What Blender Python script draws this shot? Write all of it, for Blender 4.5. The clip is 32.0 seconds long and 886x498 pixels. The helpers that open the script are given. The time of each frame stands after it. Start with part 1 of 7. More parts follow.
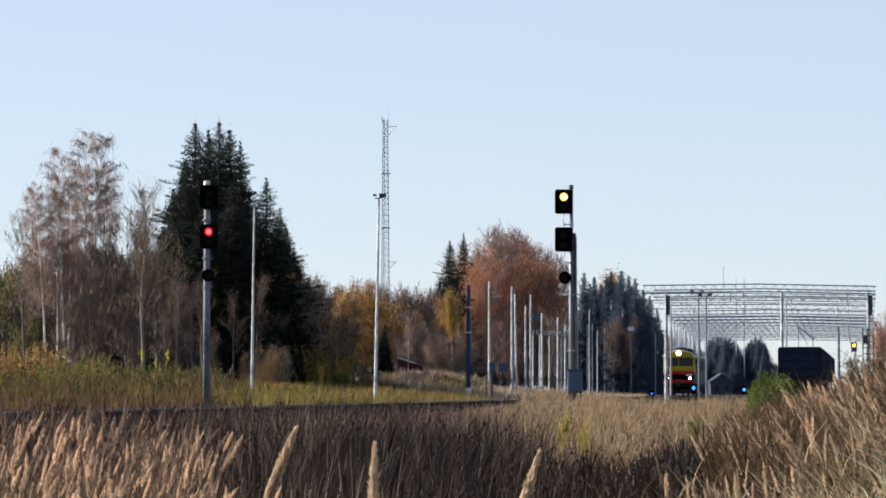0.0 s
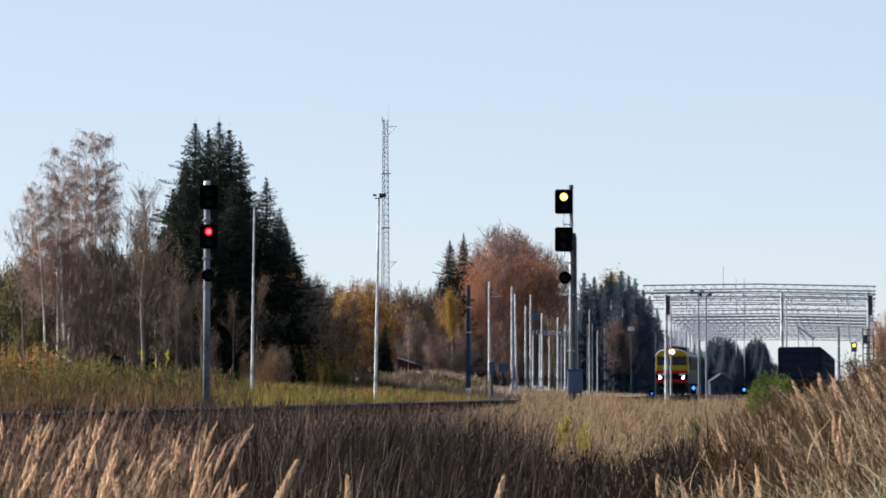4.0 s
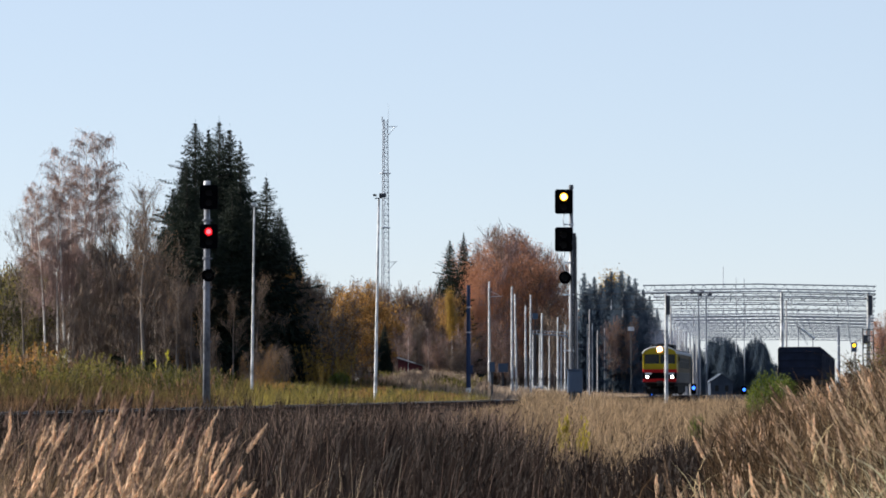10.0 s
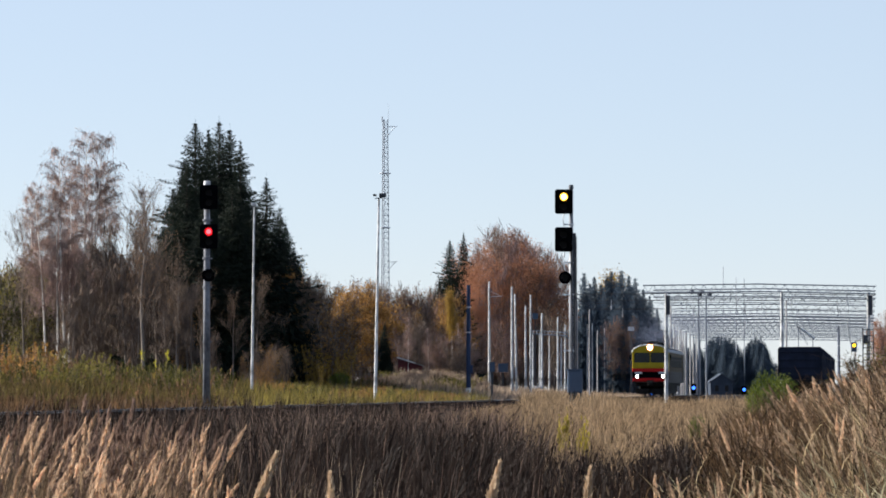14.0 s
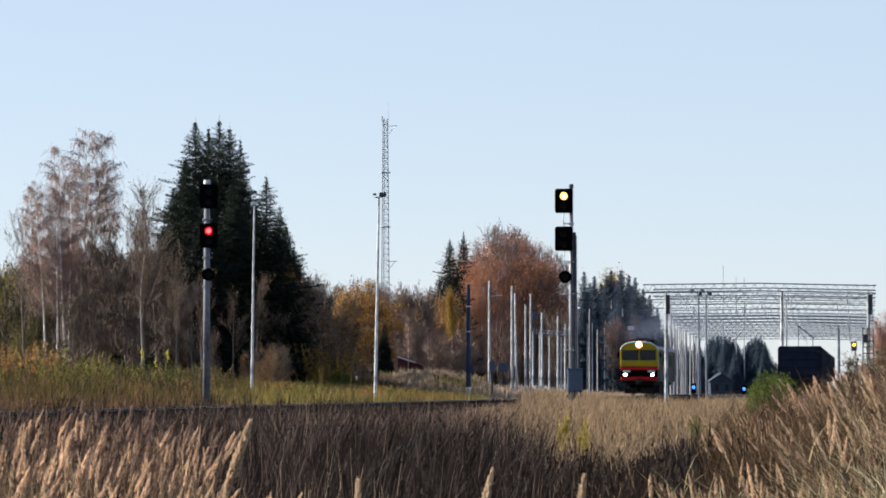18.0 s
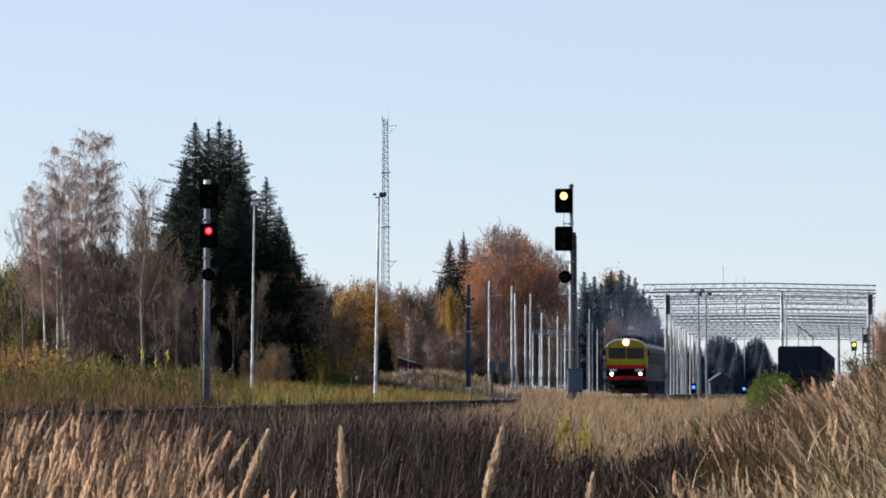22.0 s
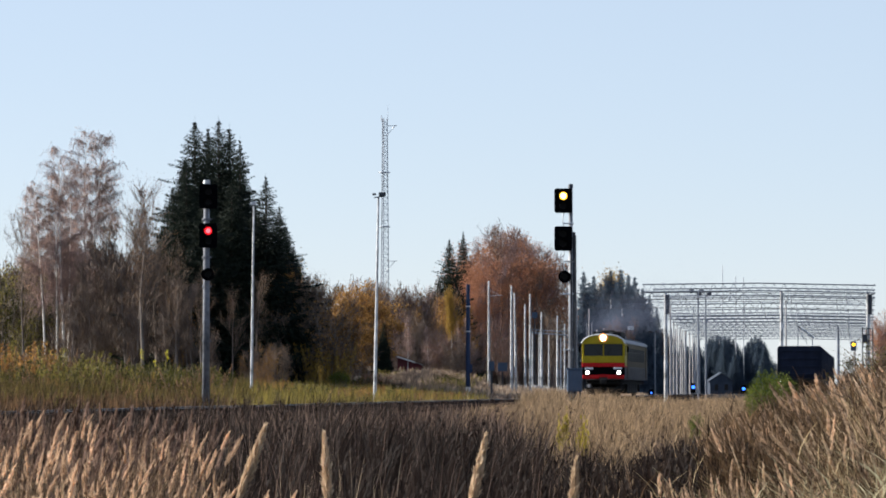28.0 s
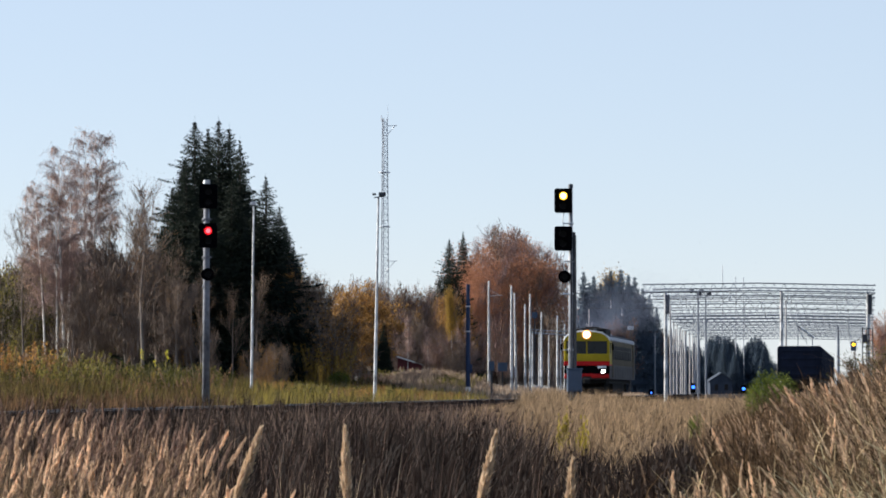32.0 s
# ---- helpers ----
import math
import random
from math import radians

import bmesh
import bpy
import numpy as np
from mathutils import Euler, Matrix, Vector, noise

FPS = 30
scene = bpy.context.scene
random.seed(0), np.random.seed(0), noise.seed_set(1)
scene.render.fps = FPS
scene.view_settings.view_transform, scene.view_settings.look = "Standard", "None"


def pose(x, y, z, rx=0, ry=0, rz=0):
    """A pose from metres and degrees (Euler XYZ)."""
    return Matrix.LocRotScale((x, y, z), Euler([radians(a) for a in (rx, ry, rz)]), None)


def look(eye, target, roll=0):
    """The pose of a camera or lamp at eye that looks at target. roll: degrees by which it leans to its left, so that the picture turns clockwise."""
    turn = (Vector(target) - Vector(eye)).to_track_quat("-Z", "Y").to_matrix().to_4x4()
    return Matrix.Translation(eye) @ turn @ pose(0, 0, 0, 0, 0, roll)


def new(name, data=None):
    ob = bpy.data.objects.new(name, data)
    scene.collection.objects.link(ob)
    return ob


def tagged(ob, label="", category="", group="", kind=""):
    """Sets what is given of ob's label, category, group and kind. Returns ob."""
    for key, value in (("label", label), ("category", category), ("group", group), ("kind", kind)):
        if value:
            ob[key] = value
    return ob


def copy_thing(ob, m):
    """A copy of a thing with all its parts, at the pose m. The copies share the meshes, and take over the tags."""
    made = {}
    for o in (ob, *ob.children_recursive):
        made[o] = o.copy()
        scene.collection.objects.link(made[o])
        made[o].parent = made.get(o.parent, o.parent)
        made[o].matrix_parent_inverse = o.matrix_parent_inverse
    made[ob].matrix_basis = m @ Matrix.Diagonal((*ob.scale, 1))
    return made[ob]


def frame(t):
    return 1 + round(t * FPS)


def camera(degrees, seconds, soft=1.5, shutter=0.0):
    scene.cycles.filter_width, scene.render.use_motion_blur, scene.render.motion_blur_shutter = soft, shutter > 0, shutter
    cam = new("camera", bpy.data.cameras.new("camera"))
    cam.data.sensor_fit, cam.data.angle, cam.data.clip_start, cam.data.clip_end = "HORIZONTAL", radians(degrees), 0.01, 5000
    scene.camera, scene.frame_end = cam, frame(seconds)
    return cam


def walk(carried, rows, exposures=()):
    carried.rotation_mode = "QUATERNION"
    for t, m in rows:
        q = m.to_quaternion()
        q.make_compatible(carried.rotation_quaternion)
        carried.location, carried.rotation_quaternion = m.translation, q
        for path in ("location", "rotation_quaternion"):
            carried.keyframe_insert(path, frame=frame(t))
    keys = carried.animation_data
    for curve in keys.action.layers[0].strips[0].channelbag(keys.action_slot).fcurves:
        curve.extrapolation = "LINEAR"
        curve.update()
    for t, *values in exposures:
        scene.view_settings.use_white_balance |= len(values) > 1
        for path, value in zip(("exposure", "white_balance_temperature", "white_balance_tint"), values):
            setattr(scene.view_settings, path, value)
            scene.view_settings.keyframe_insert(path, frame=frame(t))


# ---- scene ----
# The camera stands on a tripod at a field's edge and looks along the line through a long lens.
cam = camera(14.888, 32.0, soft=1.8)
TILT = 92.386
PATH = [
    (0.0, pose(0, 0, 0.52, TILT, 0, 0)),
    (16.4, pose(0, 0, 0.52, TILT - 0.001, 0, 0)),
    (17.2, pose(0, 0, 0.52, TILT - 0.013, 0, 0)),
    (24.4, pose(0, 0, 0.52, TILT - 0.014, 0, 0)),
    (25.2, pose(0, 0, 0.52, TILT - 0.015, 0, -0.007)),
    (32.0, pose(0, 0, 0.52, TILT - 0.016, 0, -0.008)),
]
walk(cam, PATH)
scene.view_settings.exposure = 0.93

# ---- daylight: a low autumn sun from the side, a little behind the scene ----
SUN_AZ, SUN_EL = radians(-72), radians(26)  # azimuth from +Y, towards +X
SUN_DIR = Vector((math.sin(SUN_AZ) * math.cos(SUN_EL), math.cos(SUN_AZ) * math.cos(SUN_EL), math.sin(SUN_EL)))
world = bpy.data.worlds.new("sky")
scene.world = world
world.use_nodes = True
wn = world.node_tree
wn.nodes.clear()
w_out = wn.nodes.new("ShaderNodeOutputWorld")
w_bg = wn.nodes.new("ShaderNodeBackground")
w_sky = wn.nodes.new("ShaderNodeTexSky")
w_sky.sky_type = "NISHITA"
w_sky.sun_disc = False
w_sky.sun_elevation = SUN_EL
w_sky.sun_rotation = SUN_AZ
w_sky.altitude = 1500.0
w_sky.air_density, w_sky.dust_density, w_sky.ozone_density = 1.0, 0.3, 1.0
w_bg.inputs["Strength"].default_value = 0.0765
w_tint = wn.nodes.new("ShaderNodeVectorMath")  # a clear, cool northern sky
w_tint.operation = "MULTIPLY"
w_tint.inputs[1].default_value = (1.08, 1.0, 1.1)
wn.links.new(w_sky.outputs["Color"], w_tint.inputs[0])
w_veil = wn.nodes.new("ShaderNodeMix")  # thin haze, thickest along the horizon
w_veil.data_type = "RGBA"
w_dir, w_xyz, w_haze = wn.nodes.new("ShaderNodeTexCoord"), wn.nodes.new("ShaderNodeSeparateXYZ"), wn.nodes.new("ShaderNodeMapRange")
wn.links.new(w_dir.outputs["Generated"], w_xyz.inputs[0])
wn.links.new(w_xyz.outputs["Z"], w_haze.inputs["Value"])
w_haze.interpolation_type = "SMOOTHSTEP"
w_haze.inputs["From Min"].default_value, w_haze.inputs["From Max"].default_value = 0.1, 0.55
w_haze.inputs["To Min"].default_value, w_haze.inputs["To Max"].default_value = 0.66, 0.12
wn.links.new(w_haze.outputs[0], w_veil.inputs["Factor"])
for sock in w_veil.inputs:
    if sock.type == "RGBA" and sock.name == "B":
        sock.default_value = (4.28, 5.15, 6.08, 1)
    if sock.type == "RGBA" and sock.name == "A":
        wn.links.new(w_tint.outputs[0], sock)
wn.links.new([o for o in w_veil.outputs if o.type == "RGBA"][0], w_bg.inputs["Color"])
wn.links.new(w_bg.outputs[0], w_out.inputs[0])
sun = new("sun", bpy.data.lights.new("sun", "SUN"))
sun.data.energy, sun.data.angle, sun.data.color = 5.0, radians(0.5), (1.0, 0.955, 0.89)
sun.matrix_world = look(SUN_DIR * 300, (0, 0, 0))

# ---- materials ----
def nodes_of(name):
    m = bpy.data.materials.new(name)
    m.use_nodes = True
    t = m.node_tree
    return m, t, t.nodes["Principled BSDF"]


def mat(name, base, rough=0.7, metal=0.0, vary=0.3, scale=2.0, fine=30.0, bump=0.15, stretch=(1, 1, 1), island=0.0, gloss=None):
    """A worn surface: its colour varies at two scales, its relief at the fine one."""
    m, t, b = nodes_of(name)
    n, l = t.nodes, t.links
    co = n.new("ShaderNodeTexCoord")
    mp = n.new("ShaderNodeMapping")
    mp.inputs["Scale"].default_value = stretch
    l.new(co.outputs["Object"], mp.inputs[0])
    big, small = n.new("ShaderNodeTexNoise"), n.new("ShaderNodeTexNoise")
    big.inputs["Scale"].default_value, small.inputs["Scale"].default_value = scale, fine
    big.inputs["Detail"].default_value = 5
    l.new(mp.outputs[0], big.inputs["Vector"])
    l.new(mp.outputs[0], small.inputs["Vector"])
    add = n.new("ShaderNodeMath")
    add.operation = "MULTIPLY_ADD"
    l.new(small.outputs["Fac"], add.inputs[0])
    add.inputs[1].default_value = 0.5
    l.new(big.outputs["Fac"], add.inputs[2])
    rng = n.new("ShaderNodeMapRange")
    l.new(add.outputs[0], rng.inputs["Value"])
    rng.inputs["From Min"].default_value, rng.inputs["From Max"].default_value = 0.45, 1.05
    rng.inputs["To Min"].default_value, rng.inputs["To Max"].default_value = 1 - vary, 1 + vary * 0.6
    val = rng.outputs[0]
    if island:
        geo = n.new("ShaderNodeNewGeometry")
        r2 = n.new("ShaderNodeMapRange")
        l.new(geo.outputs["Random Per Island"], r2.inputs["Value"])
        r2.inputs["To Min"].default_value, r2.inputs["To Max"].default_value = 1 - island, 1 + island
        mu = n.new("ShaderNodeMath")
        mu.operation = "MULTIPLY"
        l.new(val, mu.inputs[0])
        l.new(r2.outputs[0], mu.inputs[1])
        val = mu.outputs[0]
    mix = n.new("ShaderNodeVectorMath")
    mix.operation = "SCALE"
    mix.inputs[0].default_value = base
    l.new(val, mix.inputs["Scale"])
    l.new(mix.outputs[0], b.inputs["Base Color"])
    b.inputs["Roughness"].default_value, b.inputs["Metallic"].default_value = rough, metal
    b.inputs["Specular IOR Level"].default_value = gloss if gloss is not None else 0.5 if rough < 0.6 else 0.2
    if bump:
        bp = n.new("ShaderNodeBump")
        bp.inputs["Strength"].default_value, bp.inputs["Distance"].default_value = bump, 0.02
        l.new(small.outputs["Fac"], bp.inputs["Height"])
        l.new(bp.outputs[0], b.inputs["Normal"])
    return m


def leaf_mat(name, c1, c2, glow=0.4, patch=0.12, gain=1.6, each=0.3, single=1.0):
    """Leaves, needles and grass: each piece has its own tint between c1 and c2, light passes through in part, and whole patches lean to one tint."""
    m, t, b = nodes_of(name)
    n, l = t.nodes, t.links
    geo, co, no = n.new("ShaderNodeNewGeometry"), n.new("ShaderNodeTexCoord"), n.new("ShaderNodeTexNoise")
    mp = n.new("ShaderNodeMapping")
    mp.inputs["Scale"].default_value = (1, 1, 0.25)
    l.new(co.outputs["Object"], mp.inputs[0])
    no.inputs["Scale"].default_value = patch
    l.new(mp.outputs[0], no.inputs["Vector"])
    ma = n.new("ShaderNodeMath")
    ma.operation = "MULTIPLY_ADD"
    l.new(no.outputs["Fac"], ma.inputs[0])
    ma.inputs[1].default_value = gain
    ma.inputs[2].default_value = -gain / 2
    oi, mo = n.new("ShaderNodeObjectInfo"), n.new("ShaderNodeMath")
    mo.operation = "MULTIPLY_ADD"  # each plant leans to a tint of its own
    l.new(oi.outputs["Random"], mo.inputs[0])
    mo.inputs[1].default_value = each
    si = n.new("ShaderNodeMapRange")
    l.new(geo.outputs["Random Per Island"], si.inputs["Value"])
    si.inputs["To Min"].default_value, si.inputs["To Max"].default_value = 0.5 - single / 2, 0.5 + single / 2
    l.new(si.outputs[0], mo.inputs[2])
    of = n.new("ShaderNodeMath")
    l.new(mo.outputs[0], of.inputs[0])
    of.inputs[1].default_value = -each / 2
    ad = n.new("ShaderNodeMath")
    l.new(of.outputs[0], ad.inputs[0])
    l.new(ma.outputs[0], ad.inputs[1])
    ra = n.new("ShaderNodeValToRGB")
    ra.color_ramp.elements[0].color, ra.color_ramp.elements[1].color = (*c1, 1), (*c2, 1)
    l.new(ad.outputs[0], ra.inputs[0])
    l.new(ra.outputs[0], b.inputs["Base Color"])
    b.inputs["Roughness"].default_value = 0.75
    b.inputs["Specular IOR Level"].default_value = 0.15
    tr = n.new("ShaderNodeBsdfTranslucent")
    l.new(ra.outputs[0], tr.inputs["Color"])
    mx = n.new("ShaderNodeMixShader")
    mx.inputs[0].default_value = glow
    l.new(b.outputs[0], mx.inputs[1])
    l.new(tr.outputs[0], mx.inputs[2])
    l.new(mx.outputs[0], n["Material Output"].inputs[0])
    return m


def glow_mat(name, color, strength):
    m, t, b = nodes_of(name)
    b.inputs["Base Color"].default_value = (*color, 1)
    b.inputs["Emission Color"].default_value = (*color, 1)
    b.inputs["Emission Strength"].default_value = strength
    b.inputs["Roughness"].default_value = 0.2
    return m


def glass_mat(name, tint=(0.02, 0.025, 0.03)):
    m, t, b = nodes_of(name)
    b.inputs["Base Color"].default_value = (*tint, 1)
    b.inputs["Roughness"].default_value = 0.12
    b.inputs["IOR"].default_value = 1.5
    b.inputs["Specular IOR Level"].default_value = 0.22
    return m


M_SOIL = mat("soil_with_dead_grass", (0.024, 0.018, 0.014), 0.95, vary=0.6, scale=0.5, fine=9, bump=0.8)
M_BALLAST = mat("ballast_stone", (0.03, 0.024, 0.021), 0.95, vary=0.5, scale=3, fine=25, bump=1.0, gloss=0.02)
M_RAIL = mat("rusty_rail", (0.02, 0.013, 0.01), 0.9, 0.0, 0.4, 4, 40, gloss=0.05)
# broken glints are put into the head's colour as long bright and dark patches
M_RAILHEAD = mat("glint_patched_rail_head", (0.2, 0.205, 0.215), 0.4, 0.5, 1.0, 0.12, 1.5, 0.05)
M_SLEEPER = mat("weathered_wooden_sleeper", (0.05, 0.036, 0.029), 0.95, vary=0.4, scale=3, gloss=0.02)
# weather mottling, its contrast raised to put sun blotches into the colour
M_CONCRETE = mat("weathered_concrete", (0.74, 0.73, 0.71), 0.85, vary=0.85, scale=1.7, fine=5, stretch=(1, 1, 0.5))
# duller concrete for the far posts, with the haze put into its colour
M_FARCONC = mat("hazed_far_concrete", (0.5, 0.47, 0.46), 0.9, vary=0.5, scale=0.8, fine=4, stretch=(1, 1, 0.5), island=0.25)
M_MAST = mat("blotched_grey_mast", (0.2, 0.205, 0.225), 0.8, vary=0.8, scale=1.2, fine=14, stretch=(1, 1, 0.4))
M_SIGMAST = mat("stained_concrete_mast", (0.3, 0.31, 0.335), 0.45, vary=0.8, scale=1.5, fine=8, stretch=(1, 1, 0.5))
M_GALV = mat("galvanised_steel", (0.55, 0.57, 0.6), 0.45, 0.5, 0.3, 1.5, 20)
M_PALE_STEEL = mat("grey_blue_painted_steel", (0.22, 0.245, 0.29), 0.55, 0.2, 0.25, 1.5, 20)
M_DARKSTEEL = mat("dark_painted_steel", (0.05, 0.055, 0.065), 0.55, 0.1, 0.4, 2, 25)
M_BLACK = mat("matt_black_paint", (0.003, 0.003, 0.004), 0.9, 0, 0.3, 4, 30, 0.0)
M_NAVY = mat("dark_blue_paint", (0.035, 0.055, 0.11), 0.6, 0, 0.35, 2, 20)
M_BOXBLUE = mat("blue_grey_enamel", (0.052, 0.085, 0.14), 0.5, 0.1, 0.25, 2, 20)
M_WHITE = mat("white_paint", (0.78, 0.78, 0.76), 0.6, 0, 0.15, 3, 25)
M_YELLOW = mat("yellow_railcar_paint", (0.46, 0.33, 0.012), 0.5, 0, 0.25, 1.2, 12, 0.03)
M_RED = mat("red_railcar_paint", (0.6, 0.016, 0.016), 0.5, 0, 0.2, 1.2, 12, 0.03)
M_TRAINGREY = mat("grey_railcar_paint", (0.125, 0.115, 0.11), 0.7, 0, 0.25, 0.8, 10, 0.05, (1, 0.3, 1))
M_OCHRE = mat("dark_ochre_railcar_paint", (0.1, 0.072, 0.035), 0.7, 0, 0.3, 0.8, 10, 0.05, (1, 0.3, 1))
M_ROOF = mat("grey_roof_paint", (0.3, 0.31, 0.33), 0.55, 0.1, 0.35, 0.7, 9, 0.05)
M_SOOT = mat("sooty_roof_paint", (0.06, 0.06, 0.065), 0.7, 0.1, 0.5, 0.7, 9, 0.05)
M_UNDER = mat("sooty_underframe", (0.02, 0.019, 0.018), 0.8, 0.2, 0.5, 3, 20)
for dull, gloss in ((M_BLACK, 0.03), (M_YELLOW, 0.2), (M_RED, 0.15)):
    dull.node_tree.nodes["Principled BSDF"].inputs["Specular IOR Level"].default_value = gloss
M_GLASS = glass_mat("dark_window_glass")
M_SIDEGLASS = mat("dusty_side_glass", (0.02, 0.018, 0.016), 0.65, 0, 0.4, 1.5, 12, 0)
M_WAGON = mat("dark_wagon_steel", (0.012, 0.018, 0.038), 0.7, 0.1, 0.5, 1.5, 12, 0.2)
M_REDROOF = mat("dark_red_boards", (0.13, 0.035, 0.04), 0.7, 0, 0.3, 1, 10)
M_HOUSE = mat("pale_sheet_metal", (0.3, 0.29, 0.28), 0.9, 0, 0.3, 1, 10)
# distance haze is put into the far house's wall and roof colours
M_FARWALL = mat("haze_blue_grey_boards", (0.05, 0.062, 0.085), 0.9, 0, 0.4, 0.5, 4, gloss=0.1)
M_FARROOF = mat("haze_blue_grey_roof", (0.075, 0.09, 0.115), 0.9, 0, 0.3, 0.5, 4, gloss=0.1)
M_LAMP_WARM = glow_mat("lit_headlamp", (1.0, 0.87, 0.62), 14)
M_LAMPHALO = glow_mat("warm_lamp_halo", (1.0, 0.36, 0.1), 1.1)
M_LAMP_COOL = glow_mat("lit_buffer_lamp", (1.0, 0.95, 0.85), 9)
M_SIG_YELLOW = glow_mat("lit_yellow_lens", (1.0, 0.78, 0.14), 5.0)
M_SIG_AMBER = glow_mat("amber_lens_glow", (1.0, 0.5, 0.01), 0.8)
M_SIG_FAR = glow_mat("distant_yellow_lens", (1.0, 0.55, 0.02), 2.2)
M_SIG_RED = glow_mat("lit_red_lens", (1.0, 0.07, 0.09), 2.0)
M_SIG_REDGLOW = glow_mat("red_lens_glow", (1.0, 0.004, 0.012), 0.5)
M_SIG_BLUE = glow_mat("lit_blue_lens", (0.03, 0.15, 1.0), 2.2)
M_LENS = mat("unlit_lens", (0.004, 0.004, 0.005), 0.6, 0, 0.1, 4, 30, 0)
M_BARK = mat("grey_brown_bark", (0.24, 0.2, 0.17), 0.95, vary=0.5, scale=2, fine=14, bump=0.6, stretch=(1, 1, 0.3))
M_DARKBARK = mat("dark_conifer_bark", (0.06, 0.045, 0.035), 0.95, vary=0.5, scale=2, fine=14, bump=0.6)
M_BIRCH = mat("white_birch_bark", (0.78, 0.74, 0.68), 0.8, vary=0.75, scale=1.5, fine=4, bump=0.2, stretch=(1, 1, 2.5))
M_TWIG = mat("grey_twigs", (0.185, 0.14, 0.11), 0.95, vary=0.5, scale=0.5, fine=5, bump=0, island=0.5)
M_TWIG_RED = mat("reddish_twigs", (0.27, 0.182, 0.162), 0.95, vary=0.5, scale=0.5, fine=5, bump=0, island=0.5)
M_TWIG_PINK = mat("pinkish_birch_twigs", (0.28, 0.195, 0.17), 0.95, vary=0.4, scale=0.5, fine=5, bump=0, island=0.5)
L_SPRUCE = leaf_mat("spruce_needles", (0.007, 0.012, 0.009), (0.026, 0.036, 0.022), 0.1, 0.5)
M_SMOKE = leaf_mat("blue_grey_smoke", (0.16, 0.185, 0.26), (0.27, 0.3, 0.39), 0.5)
# aerial haze is put into this pale blue-green needle colour
L_FARSPRUCE = leaf_mat("haze_blue_needles", (0.075, 0.105, 0.14), (0.092, 0.126, 0.165), 0.5)
L_RUST = leaf_mat("rust_oak_leaves", (0.25, 0.115, 0.066), (0.52, 0.258, 0.148), 0.4, 0.3)
L_YELLOW = leaf_mat("yellow_autumn_leaves", (0.2, 0.12, 0.03), (0.48, 0.31, 0.065), 0.45)
L_GOLDBROWN = leaf_mat("golden_brown_leaves", (0.17, 0.086, 0.03), (0.52, 0.285, 0.085), 0.4)
L_OLIVE = leaf_mat("olive_leaves", (0.025, 0.03, 0.009), (0.3, 0.25, 0.06), 0.4, 0.3, 1.6, 1.1)
L_DARKOLIVE = leaf_mat("dark_olive_leaves", (0.025, 0.028, 0.008), (0.13, 0.125, 0.028), 0.35)
L_BROWN = leaf_mat("dry_brown_leaves", (0.1, 0.058, 0.03), (0.37, 0.22, 0.12), 0.35, 0.3, 1.6, 0.8)
L_PINK = leaf_mat("last_tan_birch_leaves", (0.4, 0.23, 0.16), (0.66, 0.46, 0.36), 0.4, 0.5)
L_BRIGHT = leaf_mat("bright_yellow_leaves", (0.5, 0.42, 0.03), (0.75, 0.66, 0.08), 0.5)
L_GREEN = leaf_mat("green_willow_leaves", (0.035, 0.055, 0.01), (0.2, 0.23, 0.045), 0.45, 4.0)
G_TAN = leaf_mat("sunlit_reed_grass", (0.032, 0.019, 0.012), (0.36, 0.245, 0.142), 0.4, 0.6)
G_HEAD = leaf_mat("feathery_grass_heads", (0.08, 0.046, 0.03), (0.86, 0.605, 0.395), 0.45, 7.0, 2.0, 0.8, 0.5)
G_STALK = leaf_mat("pale_feathery_seed_head", (0.45, 0.32, 0.2), (0.8, 0.62, 0.42), 0.5, 8.0)
# the field's deep shade is put into this dark weed colour
G_DARK = leaf_mat("shade_dark_dead_weeds", (0.006, 0.0038, 0.003), (0.043, 0.028, 0.021), 0.25, 1.6, 3.2, 0.0, 0.9)
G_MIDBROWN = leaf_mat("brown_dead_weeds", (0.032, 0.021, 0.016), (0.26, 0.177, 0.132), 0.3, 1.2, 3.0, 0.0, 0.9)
L_LIME = leaf_mat("yellow_green_leaves", (0.16, 0.125, 0.02), (0.42, 0.33, 0.045), 0.45, 3.0)
G_PALE = leaf_mat("pale_bent_grass", (0.032, 0.021, 0.013), (0.5, 0.345, 0.2), 0.4, 2.2, 3.2, 0.0, 0.7)
G_GREEN = leaf_mat("green_meadow_grass", (0.045, 0.037, 0.012), (0.34, 0.265, 0.064), 0.4, 0.5, 2.6)
G_MOUND = leaf_mat("dry_straw_grass", (0.18, 0.132, 0.1), (0.66, 0.49, 0.345), 0.5, 0.5)
G_MIXED = leaf_mat("olive_brown_weeds", (0.018, 0.015, 0.006), (0.16, 0.12, 0.036), 0.4, 0.5, 3.4)
G_RUSSET = leaf_mat("russet_weeds", (0.026, 0.016, 0.009), (0.21, 0.122, 0.06), 0.35, 0.5, 3.4)
G_BANKHEAD = leaf_mat("brown_bank_grass_heads", (0.09, 0.054, 0.034), (0.86, 0.62, 0.41), 0.45, 6.0, 2.0, 1.0, 0.9)
# shade in the gaps between plumes is put into this brown's dark end
G_BANKDARK = leaf_mat("shade_brown_bank_grass", (0.008, 0.005, 0.003), (0.22, 0.135, 0.07), 0.35, 6.0, 2.0, 0.6, 1.1)
G_OLIVE = leaf_mat("olive_bank_grass", (0.012, 0.008, 0.005), (0.75, 0.57, 0.32), 0.45, 6.0, 2.0, 0.6, 1.1)
